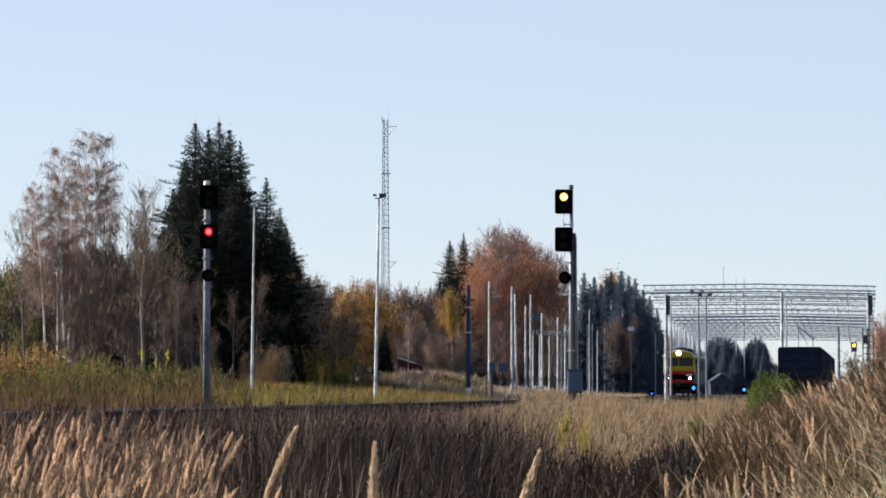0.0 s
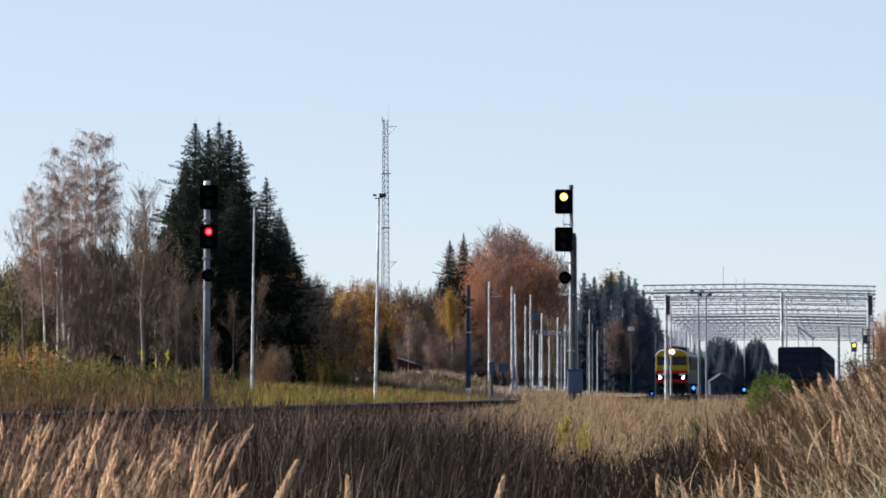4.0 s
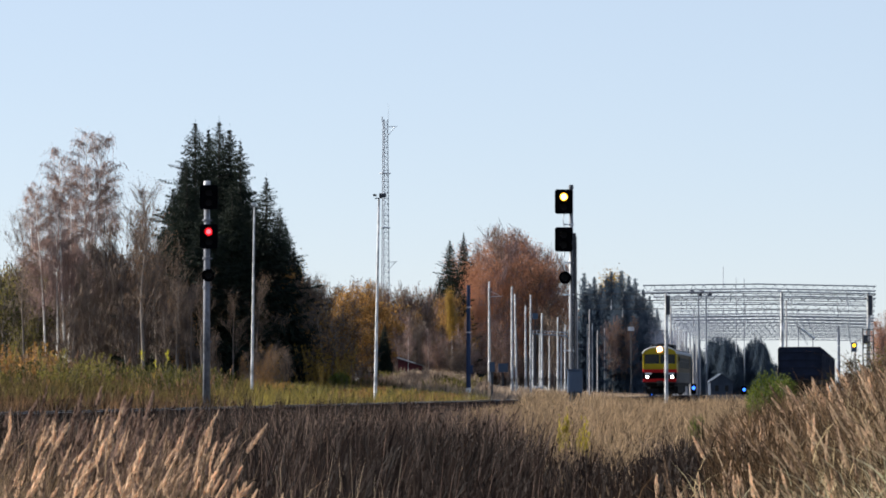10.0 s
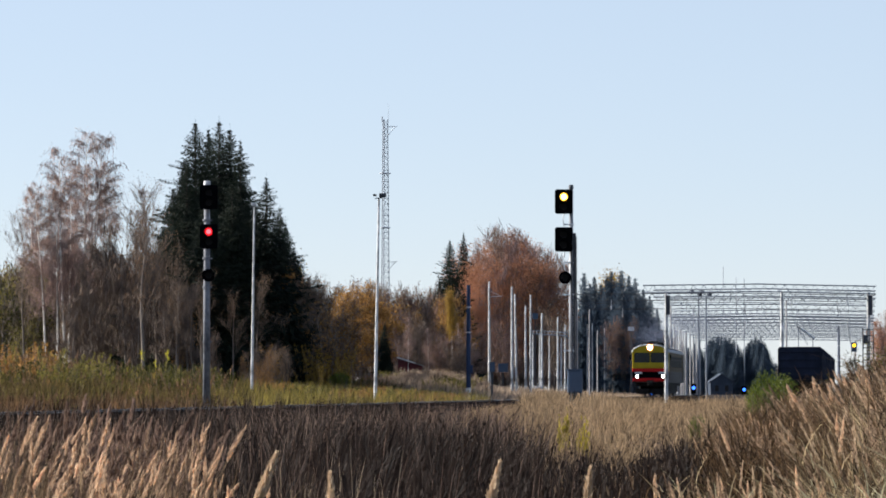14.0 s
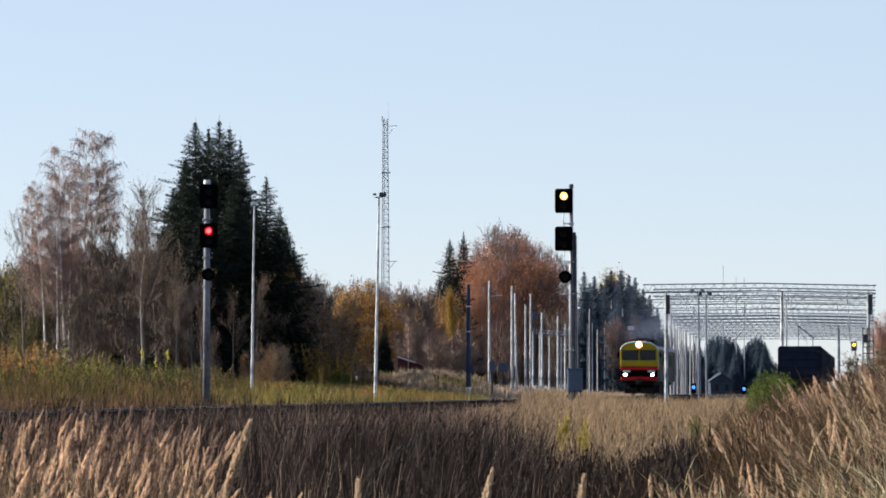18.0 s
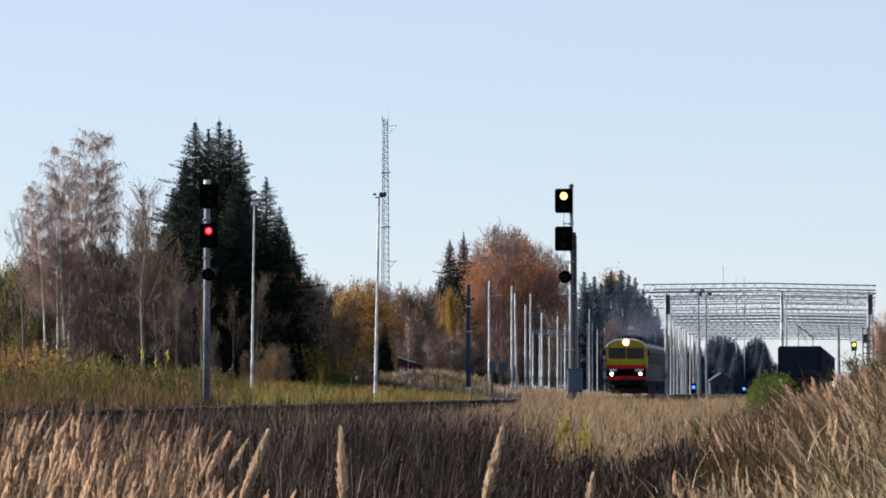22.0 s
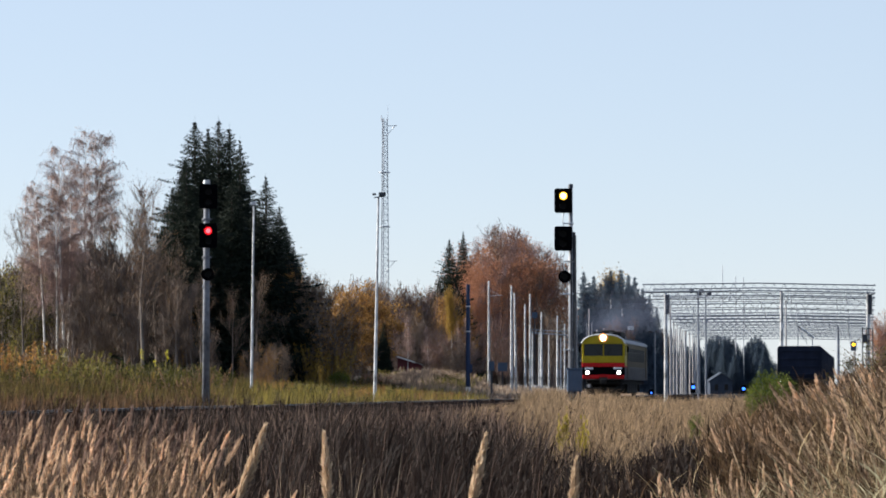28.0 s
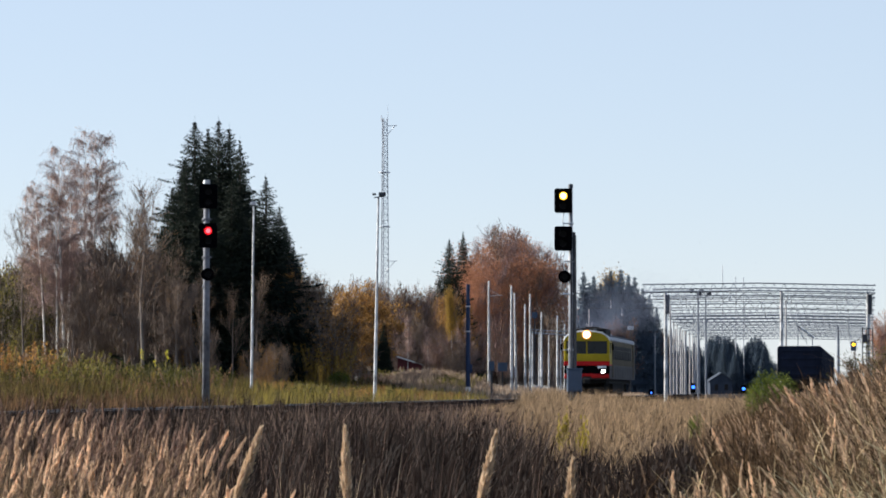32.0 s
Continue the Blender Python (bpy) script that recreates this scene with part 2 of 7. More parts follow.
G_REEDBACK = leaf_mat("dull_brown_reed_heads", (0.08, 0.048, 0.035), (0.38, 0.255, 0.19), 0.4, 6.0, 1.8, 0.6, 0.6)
G_STRAY = leaf_mat("bleached_bent_leaves", (0.14, 0.12, 0.045), (0.9, 0.83, 0.54), 0.45, 5.0, 1.8, 0.6)


# ---- mesh helpers ----
def tri_mesh(name, V, F):
    """A mesh from arrays of points and triangles."""
    V, F = np.asarray(V, np.float32), np.asarray(F, np.int32)
    me = bpy.data.meshes.new(name)
    me.vertices.add(len(V))
    me.vertices.foreach_set("co", V.ravel())
    me.loops.add(F.size)
    me.loops.foreach_set("vertex_index", F.ravel())
    me.polygons.add(len(F))
    me.polygons.foreach_set("loop_start", np.arange(0, F.size, 3, dtype=np.int32))
    me.update(calc_edges=True)
    return me


def mesh_part(name, me, material, parent=None, label=""):
    ob = new(name, me)
    if not me.materials:
        me.materials.append(material)
    if parent:
        ob.parent = parent
    return tagged(ob, label) if label else ob


def part(name, bm, material, parent=None, label="", smooth=False):
    me = bpy.data.meshes.new(name)
    if smooth:
        for f in bm.faces:
            f.smooth = True
    bm.to_mesh(me)
    bm.free()
    return mesh_part(name, me, material, parent, label)


def thing(name, m, label, category, group="", kind=""):
    ob = new(name)
    ob.matrix_basis = m
    ob.empty_display_size = 0.2
    return tagged(ob, label, category, group, kind)


def box(bm, cx, cy, cz, sx, sy, sz, bev=0.0, rot=None):
    """A box of the given centre and size, with bevelled edges."""
    vs = bmesh.ops.create_cube(bm, size=1.0)["verts"]
    bmesh.ops.scale(bm, vec=(sx, sy, sz), verts=vs)
    if bev:
        es = list({e for v in vs for e in v.link_edges})
        r = bmesh.ops.bevel(bm, geom=es, offset=bev, segments=2, affect="EDGES", profile=0.5)
        vs = list({v for f in r["faces"] for v in f.verts} | {v for v in vs if v.is_valid})
    if rot:
        bmesh.ops.rotate(bm, cent=(0, 0, 0), matrix=rot, verts=vs)
    bmesh.ops.translate(bm, vec=(cx, cy, cz), verts=vs)
    return bm


def rod(bm, a, b, r0, r1=None, n=8):
    """A tapered rod from a to b."""
    a, b = Vector(a), Vector(b)
    d = b - a
    m = Matrix.Translation((a + b) / 2) @ d.to_track_quat("Z", "Y").to_matrix().to_4x4()
    bmesh.ops.create_cone(bm, cap_ends=True, segments=n, radius1=r0, radius2=r0 if r1 is None else r1, depth=d.length, matrix=m)
    return bm


def tubes(A, B, R0, R1, n=3):
    """Many thin tapered tubes at once: arrays of points and triangles."""
    A, B, R0, R1 = np.asarray(A, float), np.asarray(B, float), np.asarray(R0, float), np.asarray(R1, float)
    D = B - A
    D = D / (np.linalg.norm(D, axis=1, keepdims=True) + 1e-9)
    up = np.where(np.abs(D[:, 2:3]) > 0.9, np.array([[1.0, 0, 0]]), np.array([[0, 0, 1.0]]))
    U = np.cross(D, up)
    U /= np.linalg.norm(U, axis=1, keepdims=True) + 1e-9
    W = np.cross(D, U)
    rings = []
    for P, R in ((A, R0), (B, R1)):
        for k in range(n):
            c, s = math.cos(2 * math.pi * k / n), math.sin(2 * math.pi * k / n)
            rings.append(P + (U * c + W * s) * R[:, None])
    V = np.stack(rings, 1).reshape(-1, 3)
    base = np.arange(len(A))[:, None] * (2 * n)
    F = []
    for k in range(n):
        j = (k + 1) % n
        F += [np.concatenate([base + k, base + j, base + n + j], 1), np.concatenate([base + k, base + n + j, base + n + k], 1)]
    return V, np.concatenate(F)


def flakes(P, size, rng, flat=0.0, aspect=1.0, axis=None):
    """Small four-cornered leaves at the points P, turned at random or along axis."""
    n = len(P)
    size = np.broadcast_to(np.asarray(size, float), (n,))[:, None]
    a = rng.normal(size=(n, 3)) if axis is None else axis + 0.35 * rng.normal(size=(n, 3))
    a /= np.linalg.norm(a, axis=1, keepdims=True)
    b = rng.normal(size=(n, 3))
    b[:, 2] *= 1 - flat
    b -= a * (a * b).sum(1, keepdims=True)
    b /= np.linalg.norm(b, axis=1, keepdims=True) + 1e-9
    a, b = a * size * 0.5 * aspect, b * size * 0.5
    V = np.stack([P - a, P + b * 0.8, P + a, P - b * 0.8], 1).reshape(-1, 3)
    i = np.arange(n)[:, None] * 4
    return V, np.concatenate([np.concatenate([i, i + 1, i + 2], 1), np.concatenate([i, i + 2, i + 3], 1)])


def blades(P, H, W, LX, LY, rng, segs=3, curl=1.6):
    """Grass blades with their feet at P: height, width and lean of each, bent as curl says."""
    n = len(P)
    az = rng.uniform(0, math.pi, n)
    sx, sy = np.cos(az) * W * 0.5, np.sin(az) * W * 0.5
    rows = []
    for k in range(segs):
        q = k / segs
        c = P + np.stack([LX * H * q ** curl, LY * H * q ** curl, H * q], 1)
        o = np.stack([sx, sy, 0 * sx], 1) * (1 - 0.6 * q)
        rows += [c - o, c + o]
    rows.append(P + np.stack([LX * H, LY * H, H], 1))
    V = np.stack(rows, 1).reshape(-1, 3)
    m = 2 * segs + 1
    i = np.arange(n)[:, None] * m
    F = []
    for k in range(segs - 1):
        j = 2 * k
        F += [np.concatenate([i + j, i + j + 1, i + j + 3], 1), np.concatenate([i + j, i + j + 3, i + j + 2], 1)]
    j = 2 * (segs - 1)
    F.append(np.concatenate([i + j, i + j + 1, i + j + 2], 1))
    return V, np.concatenate(F)


def pipe(P, R, n=8):
    """One unbroken upright tube through the points P, with rings of radii R."""
    P, R = np.asarray(P, float), np.asarray(R, float)
    a = np.arange(n) * 2 * math.pi / n
    V = (P[:, None, :] + np.stack([np.cos(a), np.sin(a), 0 * a], 1)[None] * R[:, None, None]).reshape(-1, 3)
    F = []
    for k in range(len(P) - 1):
        for i in range(n):
            j = (i + 1) % n
            F += [(k * n + i, k * n + j, k * n + n + j), (k * n + i, k * n + n + j, k * n + n + i)]
    return V, np.array(F)


def joined(*bags):
    Vs, Fs, off = [], [], 0
    for V, F in bags:
        Vs.append(V)
        Fs.append(F + off)
        off += len(V)
    return np.concatenate(Vs), np.concatenate(Fs)

# ---- the lie of the land ----
# The main line runs straight: x = TRACK_K * y + TRACK_X at its middle, rail tops at z = 0.
TRACK_K, TRACK_X = 0.12642, -19.7
TRACK_YAW = -math.degrees(math.atan(TRACK_K))


def smooth(a, b, v):
    q = np.clip((v - a) / (b - a), 0, 1)
    return q * q * (3 - 2 * q)


def land(X, Y):
    """Height of the ground: a field below the line, a bank beside the camera, rising meadow behind the line."""
    X, Y = np.asarray(X, float), np.asarray(Y, float)
    d = X - (TRACK_K * Y + TRACK_X)
    z = np.full(np.broadcast(X, Y).shape, -0.62)
    field = smooth(2.2, 9.0, d) * smooth(-60, -40, Y) * (1 - smooth(140, 200, Y))
    z = z - 0.42 * field
    z = z + 1.05 * smooth(0.7, 2.3, X - 0.012 * Y) * smooth(-10, 2, Y) * (1 - smooth(26, 60, Y))
    z = z + 0.25 * smooth(2.0, 9.0, X - 0.06 * Y) * smooth(20, 50, Y) * (1 - smooth(120, 200, Y))
    left = smooth(4.0, 30.0, -d) * smooth(90, 200, Y) * (1 - smooth(520, 800, Y))
    z = z + 1.1 * left
    z = z + 1.2 * np.exp(-(((X + 3.2) / 4.2) ** 2 + ((Y - 305) / 20.0) ** 2)) + 1.1 * np.exp(-(((X - 1.6) / 3.6) ** 2 + ((Y - 300) / 18.0) ** 2))
    z = z + 0.06 * np.sin(X * 0.9 + Y * 0.31) * np.sin(Y * 0.23 - X * 0.4) * (1 - smooth(100, 400, Y)) * smooth(2.0, 4.0, np.abs(d))
    return z


NG = 230
gu = np.linspace(-1, 1, NG)
gx = 3.0 * np.sinh(gu * math.asinh(4400 / 3.0))
gy = 14 + 3.0 * np.sinh(gu * math.asinh(4400 / 3.0))
GX, GY = np.meshgrid(gx, gy)
GV = np.stack([GX, GY, land(GX, GY)], 2).reshape(-1, 3)
gi = (np.arange(NG - 1)[:, None] * NG + np.arange(NG - 1)[None, :]).reshape(-1, 1)
GF = np.concatenate([np.concatenate([gi, gi + 1, gi + NG + 1], 1), np.concatenate([gi, gi + NG + 1, gi + NG], 1)])
ground_me = tri_mesh("ground", GV, GF)
for p_ in ground_me.polygons:
    p_.use_smooth = True
tagged(mesh_part("ground", ground_me, M_SOIL), "rough field ground covered with dead autumn grass", "ground", kind="structure")


def track_frame(y, off=0.0):
    """The pose of a point on the main line at y, shifted sideways by off."""
    return pose(TRACK_K * y + TRACK_X + off, y, 0, 0, 0, TRACK_YAW)


def bar_along(length, profile):
    """A straight bar along +Y with the given profile of (x, z) corners."""
    bm = bmesh.new()
    a = [bm.verts.new((x, 0, z)) for x, z in profile]
    b = [bm.verts.new((x, length, z)) for x, z in profile]
    n = len(profile)
    for k in range(n):
        bm.faces.new((a[k], a[(k + 1) % n], b[(k + 1) % n], b[k]))
    bm.faces.new(a[::-1])
    bm.faces.new(b)
    bmesh.ops.recalc_face_normals(bm, faces=bm.faces)
    return bm


RAIL_PROFILE = [(-0.07, -0.17), (0.07, -0.17), (0.07, -0.155), (0.012, -0.135), (0.012, -0.045), (0.036, -0.035), (0.036, 0.0), (-0.036, 0.0), (-0.036, -0.035), (-0.012, -0.045), (-0.012, -0.135), (-0.07, -0.155)]


def track(name, y0, length, off, label, sleepers):
    root = thing(name, track_frame(y0, off), label, "railway track", kind="structure")
    part("ballast_bed", bar_along(length, [(-2.9, -0.75), (2.9, -0.75), (1.5, -0.29), (-1.5, -0.29)]), M_BALLAST, root)
    for x in (-0.76, 0.76):
        rail = part("rail", bar_along(length, RAIL_PROFILE), M_RAIL, root, "rusty steel rail")
        rail.location.x = x
        head = part("rail_head", bar_along(length, [(-0.038, -0.006), (0.038, -0.006), (0.038, -0.001), (0.034, 0.003), (-0.034, 0.003), (-0.038, -0.001)]), M_RAILHEAD, rail, "polished running surface")
    bm = bmesh.new()
    box(bm, 0, 0, -0.235, 2.7, 0.24, 0.13, 0.015)
    first = part("sleeper", bm, M_SLEEPER, root)
    first.location.y = 0.3
    for k in range(1, sleepers):
        s = new("sleeper", first.data)
        s.parent = root
        s.location.y = 0.3 + 0.57 * k
    k0 = sleepers
    n = int((length - 0.5) / 0.57) - k0
    if n > 0:
        ys = 0.3 + 0.57 * (k0 + np.arange(n))
        A = np.stack([np.full(n, -1.35), ys, np.full(n, -0.24)], 1)
        B = A + np.array([[2.7, 0, 0]])
        far = mesh_part("far_sleepers", tri_mesh("far_sleepers", *tubes(A, B, np.full(n, 0.12), np.full(n, 0.12), 4)), M_SLEEPER, root)
        tagged(far, kind="stuff")
    return root


track("railway_track", 40, 340, 0.0, "straight rusty railway track on a low ballast bed", 290)
track("siding_track", 200, 170, 14.6, "overgrown siding track with rusty rails", 0)


def disc(bm, cx, cy, cz, r, depth=0.06, n=20):
    return rod(bm, (cx, cy + depth, cz), (cx, cy, cz), r, r, n)


def shell(x_half, y0, y1, outline):
    """A hull along Y from an outline of (x share, z)."""
    bm = bmesh.new()
    a = [bm.verts.new((x * x_half, y0, z)) for x, z in outline]
    b = [bm.verts.new((x * x_half, y1, z)) for x, z in outline]
    n = len(outline)
    for k in range(n):
        bm.faces.new((a[k], a[(k + 1) % n], b[(k + 1) % n], b[k]))
    bm.faces.new(a[::-1])
    bm.faces.new(b)
    bmesh.ops.recalc_face_normals(bm, faces=bm.faces)
    return bm


CAR_L, HALF = 25.4, 1.58


def build_railcar():
    car = thing("railcar", track_frame(345.8), "yellow and red diesel railcar with lit headlamps on the main line", "train")
    # sides: grey skirt, ochre window band, roof
    part("lower_body", shell(HALF, 0.35, CAR_L, [(-1, 1.22), (1, 1.22), (1, 2.2), (-1, 2.2)]), M_TRAINGREY, car, "light grey lower side")
    part("upper_body", shell(HALF, 0.42, CAR_L, [(-1, 2.2), (1, 2.2), (0.985, 3.75), (0.95, 3.95), (-0.95, 3.95), (-0.985, 3.75)]), M_OCHRE, car, "dark ochre window band")
    part("roof", shell(HALF, 0.5, CAR_L, [(-0.955, 3.93), (0.955, 3.93), (0.88, 4.18), (0.66, 4.38), (0.35, 4.48), (0, 4.5), (-0.35, 4.48), (-0.66, 4.38), (-0.88, 4.18)]), M_SOOT, car, "sooty dark rounded roof")
    for sx in (-1, 1):
        part("gutter", shell(HALF, 0.9, CAR_L, [(sx * 0.95, 3.9), (sx * 1.0, 3.92), (sx * 0.985, 4.05), (sx * 0.9, 4.2), (sx * 0.88, 4.12)]), M_ROOF, car, "pale grey roof edge")
    # cab front: panels set a little proud, with rounded corners
    bm = bmesh.new()
    box(bm, 0, 0.34, 2.72, 2 * HALF, 0.5, 0.52, 0.06)
    part("nose_panel", bm, M_YELLOW, car, "yellow panel under the windscreen")
    bm = bmesh.new()
    box(bm, 0, 0.33, 2.31, 2 * HALF + 0.01, 0.52, 0.3, 0.05)
    part("red_band", bm, M_RED, car, "red stripe across the nose")
    bm = bmesh.new()
    box(bm, 0, 0.36, 1.87, 2 * HALF - 0.02, 0.5, 0.58, 0.05)
    part("lamp_panel", bm, M_BLACK, car, "black panel with the lower lamps")
    for sx in (-1, 1):
        bm = bmesh.new()
        box(bm, sx * 1.05, 0.1, 2.06, 0.62, 0.06, 0.17, 0.02)
        part("corner_plate", bm, M_WHITE, car, "pale plate over a lower lamp")
    bm = bmesh.new()
    for sx in (-1, 1):
        box(bm, sx * 0.92, 0.32, 1.44, 1.24, 0.5, 0.29, 0.05)
    box(bm, 0, 0.34, 1.52, 0.8, 0.46, 0.22, 0.04)
    part("red_skirt", bm, M_RED, car, "red lower stripe")
    # windscreen with frame, corner posts and the brow over it
    for sx in (-1, 1):
        bm = bmesh.new()
        box(bm, sx * (HALF - 0.08), 0.36, 3.4, 0.16, 0.46, 0.9, 0.04)
        part("corner_post", bm, M_YELLOW, car)
    bm = bmesh.new()
    box(bm, 0, 0.37, 3.4, 0.07, 0.42, 0.86, 0.02)
    part("windscreen_pillar", bm, M_YELLOW, car)
    for sx in (-1, 1):
        bm = bmesh.new()
        box(bm, sx * 0.72, 0.32, 3.42, 1.37, 0.04, 0.92, 0.015)
        pane = part("windscreen", bm, M_GLASS, car, "dark windscreen pane")
        bm = bmesh.new()
        rod(bm, (sx * 0.25, 0.29, 3.02), (sx * 0.62, 0.27, 3.55), 0.015, 0.012, 6)
        part("wiper", bm, M_BLACK, pane)
    bm = shell(HALF, 0.16, 0.9, [(-1, 3.86), (1, 3.86), (0.98, 4.0), (0.88, 4.2), (0.66, 4.4), (0.35, 4.5), (0, 4.53), (-0.35, 4.5), (-0.66, 4.4), (-0.88, 4.2), (-0.98, 4.0)])
    part("cab_brow", bm, M_YELLOW, car, "yellow brow over the windscreen")
    rim = [(-1, 3.9), (-0.98, 4.02), (-0.88, 4.22), (-0.66, 4.42), (-0.35, 4.52), (0, 4.55), (0.35, 4.52), (0.66, 4.42), (0.88, 4.22), (0.98, 4.02), (1, 3.9)]
    bm = bmesh.new()
    for (x0, z0), (x1, z1) in zip(rim, rim[1:]):
        rod(bm, (x0 * HALF, 0.2, z0), (x1 * HALF, 0.2, z1), 0.06, 0.06, 6)
    part("roof_rim", bm, M_WHITE, car, "pale rain rim over the cab front")
    # lamps
    bm = bmesh.new()
    disc(bm, 0, 0.02, 4.31, 0.32, 0.3)
    lamp = part("headlamp", bm, M_GALV, car, "big round roof headlamp, lit")
    # a glowing disc is added for the orange halo round the lamp
    bm = bmesh.new()
    disc(bm, 0, -0.005, 4.31, 0.31, 0.04)
    part("halo_disc", bm, M_LAMPHALO, lamp, "warm halo disc added round the lit lens")
    bm = bmesh.new()
    disc(bm, 0, -0.02, 4.31, 0.2, 0.05)
    part("lens", bm, M_LAMP_WARM, lamp, "glowing warm white lens")
    for sx in (-1, 1):
        bm = bmesh.new()
        disc(bm, sx * 1.15, 0.04, 1.76, 0.25, 0.1)
        lamp = part("lower_lamp", bm, M_BLACK, car, "round lower lamp, lit")
        bm = bmesh.new()
        disc(bm, sx * 1.15, 0.0, 1.76, 0.128, 0.05)
        part("lens", bm, M_LAMP_COOL, lamp, "glowing white lens")
    # yellow cab side with a door, then the windows and doors of the saloon
    for sx in (-1, 1):
        bm = bmesh.new()
        box(bm, sx * (HALF + 0.002), 1.3, 3.05, 0.03, 1.75, 1.62, 0.01)
        side = part("cab_side", bm, M_YELLOW, car, "yellow cab side")
        bm = bmesh.new()
        box(bm, sx * (HALF + 0.012), 0.95, 3.35, 0.03, 0.7, 0.7, 0.03)
        part("cab_window", bm, M_SIDEGLASS, side)
        bm = bmesh.new()
        box(bm, sx * (HALF + 0.004), 1.3, 2.2, 0.03, 1.75, 0.09, 0.01)
        part("side_stripe", bm, M_RED, side)
        bm = bmesh.new()
        rod(bm, (sx * HALF, 0.5, 3.7), (sx * (HALF + 0.18), 0.42, 3.68), 0.02, 0.02, 6)
        box(bm, sx * (HALF + 0.2), 0.4, 3.45, 0.14, 0.06, 0.42, 0.02)
        part("mirror", bm, M_BLACK, car, "black rear-view mirror")
        bm = bmesh.new()
        rod(bm, (sx * (HALF + 0.03), 2.25, 1.3), (sx * (HALF + 0.03), 2.25, 2.9), 0.02, 0.02, 6)
        part("handrail", bm, M_TRAINGREY, car)
        for k in range(11):
            y = 4.6 + 1.62 * k
            bm = bmesh.new()
            box(bm, sx * (HALF + 0.004), y, 3.1, 0.05, 1.2, 0.95, 0.04)
            w = part("side_window", bm, M_SIDEGLASS, car, "dark saloon window")
            bm = bmesh.new()
            box(bm, sx * (HALF + 0.02), y, 3.28, 0.05, 1.18, 0.035, 0)
            part("window_bar", bm, M_TRAINGREY, w)
        for y in (3.1, 23.6):
            bm = bmesh.new()
            box(bm, sx * (HALF + 0.006), y, 2.62, 0.05, 1.1, 2.5, 0.03)
            d = part("side_door", bm, M_OCHRE, car, "ochre passenger door")
            bm = bmesh.new()
            box(bm, sx * (HALF + 0.03), y, 3.2, 0.03, 0.6, 0.8, 0.03)
            part("door_window", bm, M_SIDEGLASS, d)
        for k in range(14):
            bm = bmesh.new()
            box(bm, sx * (HALF + 0.008), 2.0 + k * 1.7, 1.7, 0.025, 0.04, 0.9, 0)
            part("side_rib", bm, M_TRAINGREY, car)
    # roof gear
    bm = bmesh.new()
    box(bm, 0.1, 4.6, 4.55, 2.1, 4.6, 0.5, 0.14)
    box(bm, 0.1, 4.2, 4.84, 0.9, 1.8, 0.14, 0.05)
    part("exhaust_housing", bm, M_UNDER, car, "sooty exhaust housing on the roof")
    bm = bmesh.new()
    box(bm, 0, 9.4, 4.56, 1.5, 2.6, 0.34, 0.1)
    part("fan_housing", bm, M_UNDER, car, "sooty fan housing on the roof")
    for y in (12, 15, 18, 21):
        bm = bmesh.new()
        rod(bm, (0, y, 4.45), (0, y, 4.72), 0.22, 0.18, 12)
        part("roof_vent", bm, M_ROOF, car)
    for sx in (-0.5, 0.5):
        bm = bmesh.new()
        rod(bm, (sx, 1.3, 4.45), (sx, 1.0, 4.68), 0.06, 0.12, 10)
        part("horn", bm, M_DARKSTEEL, car)
    # underframe, coupler, plough, bogies
    bm = bmesh.new()
    box(bm, 0, 12.9, 1.05, 2.6, 24.2, 0.3, 0.03)
    for y in (8.4, 10.6, 12.8, 15.0, 17.2):
        box(bm, 0, y, 0.62, 2.5, 1.9, 0.84, 0.05)
    part("underframe", bm, M_UNDER, car, "dark underframe with equipment boxes")
    bm = bmesh.new()
    box(bm, 0, 0.0, 1.05, 0.3, 0.7, 0.3, 0.05)
    box(bm, 0.05, -0.4, 1.06, 0.42, 0.3, 0.36, 0.06)
    part("coupler", bm, M_UNDER, car, "black automatic coupler")
    bm = bmesh.new()
    for sx in (-1, 1):
        box(bm, sx * 0.66, 0.25, 0.42, 1.15, 0.08, 0.5, 0.02, Matrix.Rotation(sx * 0.25, 3, "Z"))
        rod(bm, (sx * 1.2, 0.3, 0.3), (sx * 1.35, 0.35, 1.25), 0.04, 0.04, 6)
    part("snow_plough", bm, M_UNDER, car, "dark snow plough")
    for sx in (-1.32, 1.32):
        bm = bmesh.new()
        for z in (0.45, 0.75, 1.05):
            box(bm, sx, 0.3, z, 0.42, 0.22, 0.04, 0.01)
        rod(bm, (sx * 1.13, 0.3, 0.3), (sx * 1.13, 0.3, 1.3), 0.02, 0.02, 6)
        part("step", bm, M_UNDER, car)
    for y in (4.2, 21.0):
        bm = bmesh.new()
        for sx in (-1, 1):
            box(bm, sx * 1.02, y, 0.62, 0.16, 3.3, 0.28, 0.04)
            for dy in (-0.7, 0.7):
                rod(bm, (sx * 1.08, y + dy, 0.35), (sx * 1.08, y + dy, 0.95), 0.12, 0.12, 10)
        box(bm, 0, y, 0.62, 2.0, 0.5, 0.3, 0.04)
        bogie = part("bogie", bm, M_UNDER, car, "sooty bogie frame")
        for dy in (-1.2, 1.2):
            for sx in (-1, 1):
                bm = bmesh.new()
                rod(bm, (-0.065, 0, 0), (0.065, 0, 0), 0.47, 0.47, 24)
                rod(bm, (-0.09 * sx - 0.05, 0, 0), (0.09 * sx + 0.05, 0, 0), 0.12, 0.12, 12)
                for a in range(5):
                    c, s = math.cos(a * 1.2566), math.sin(a * 1.2566)
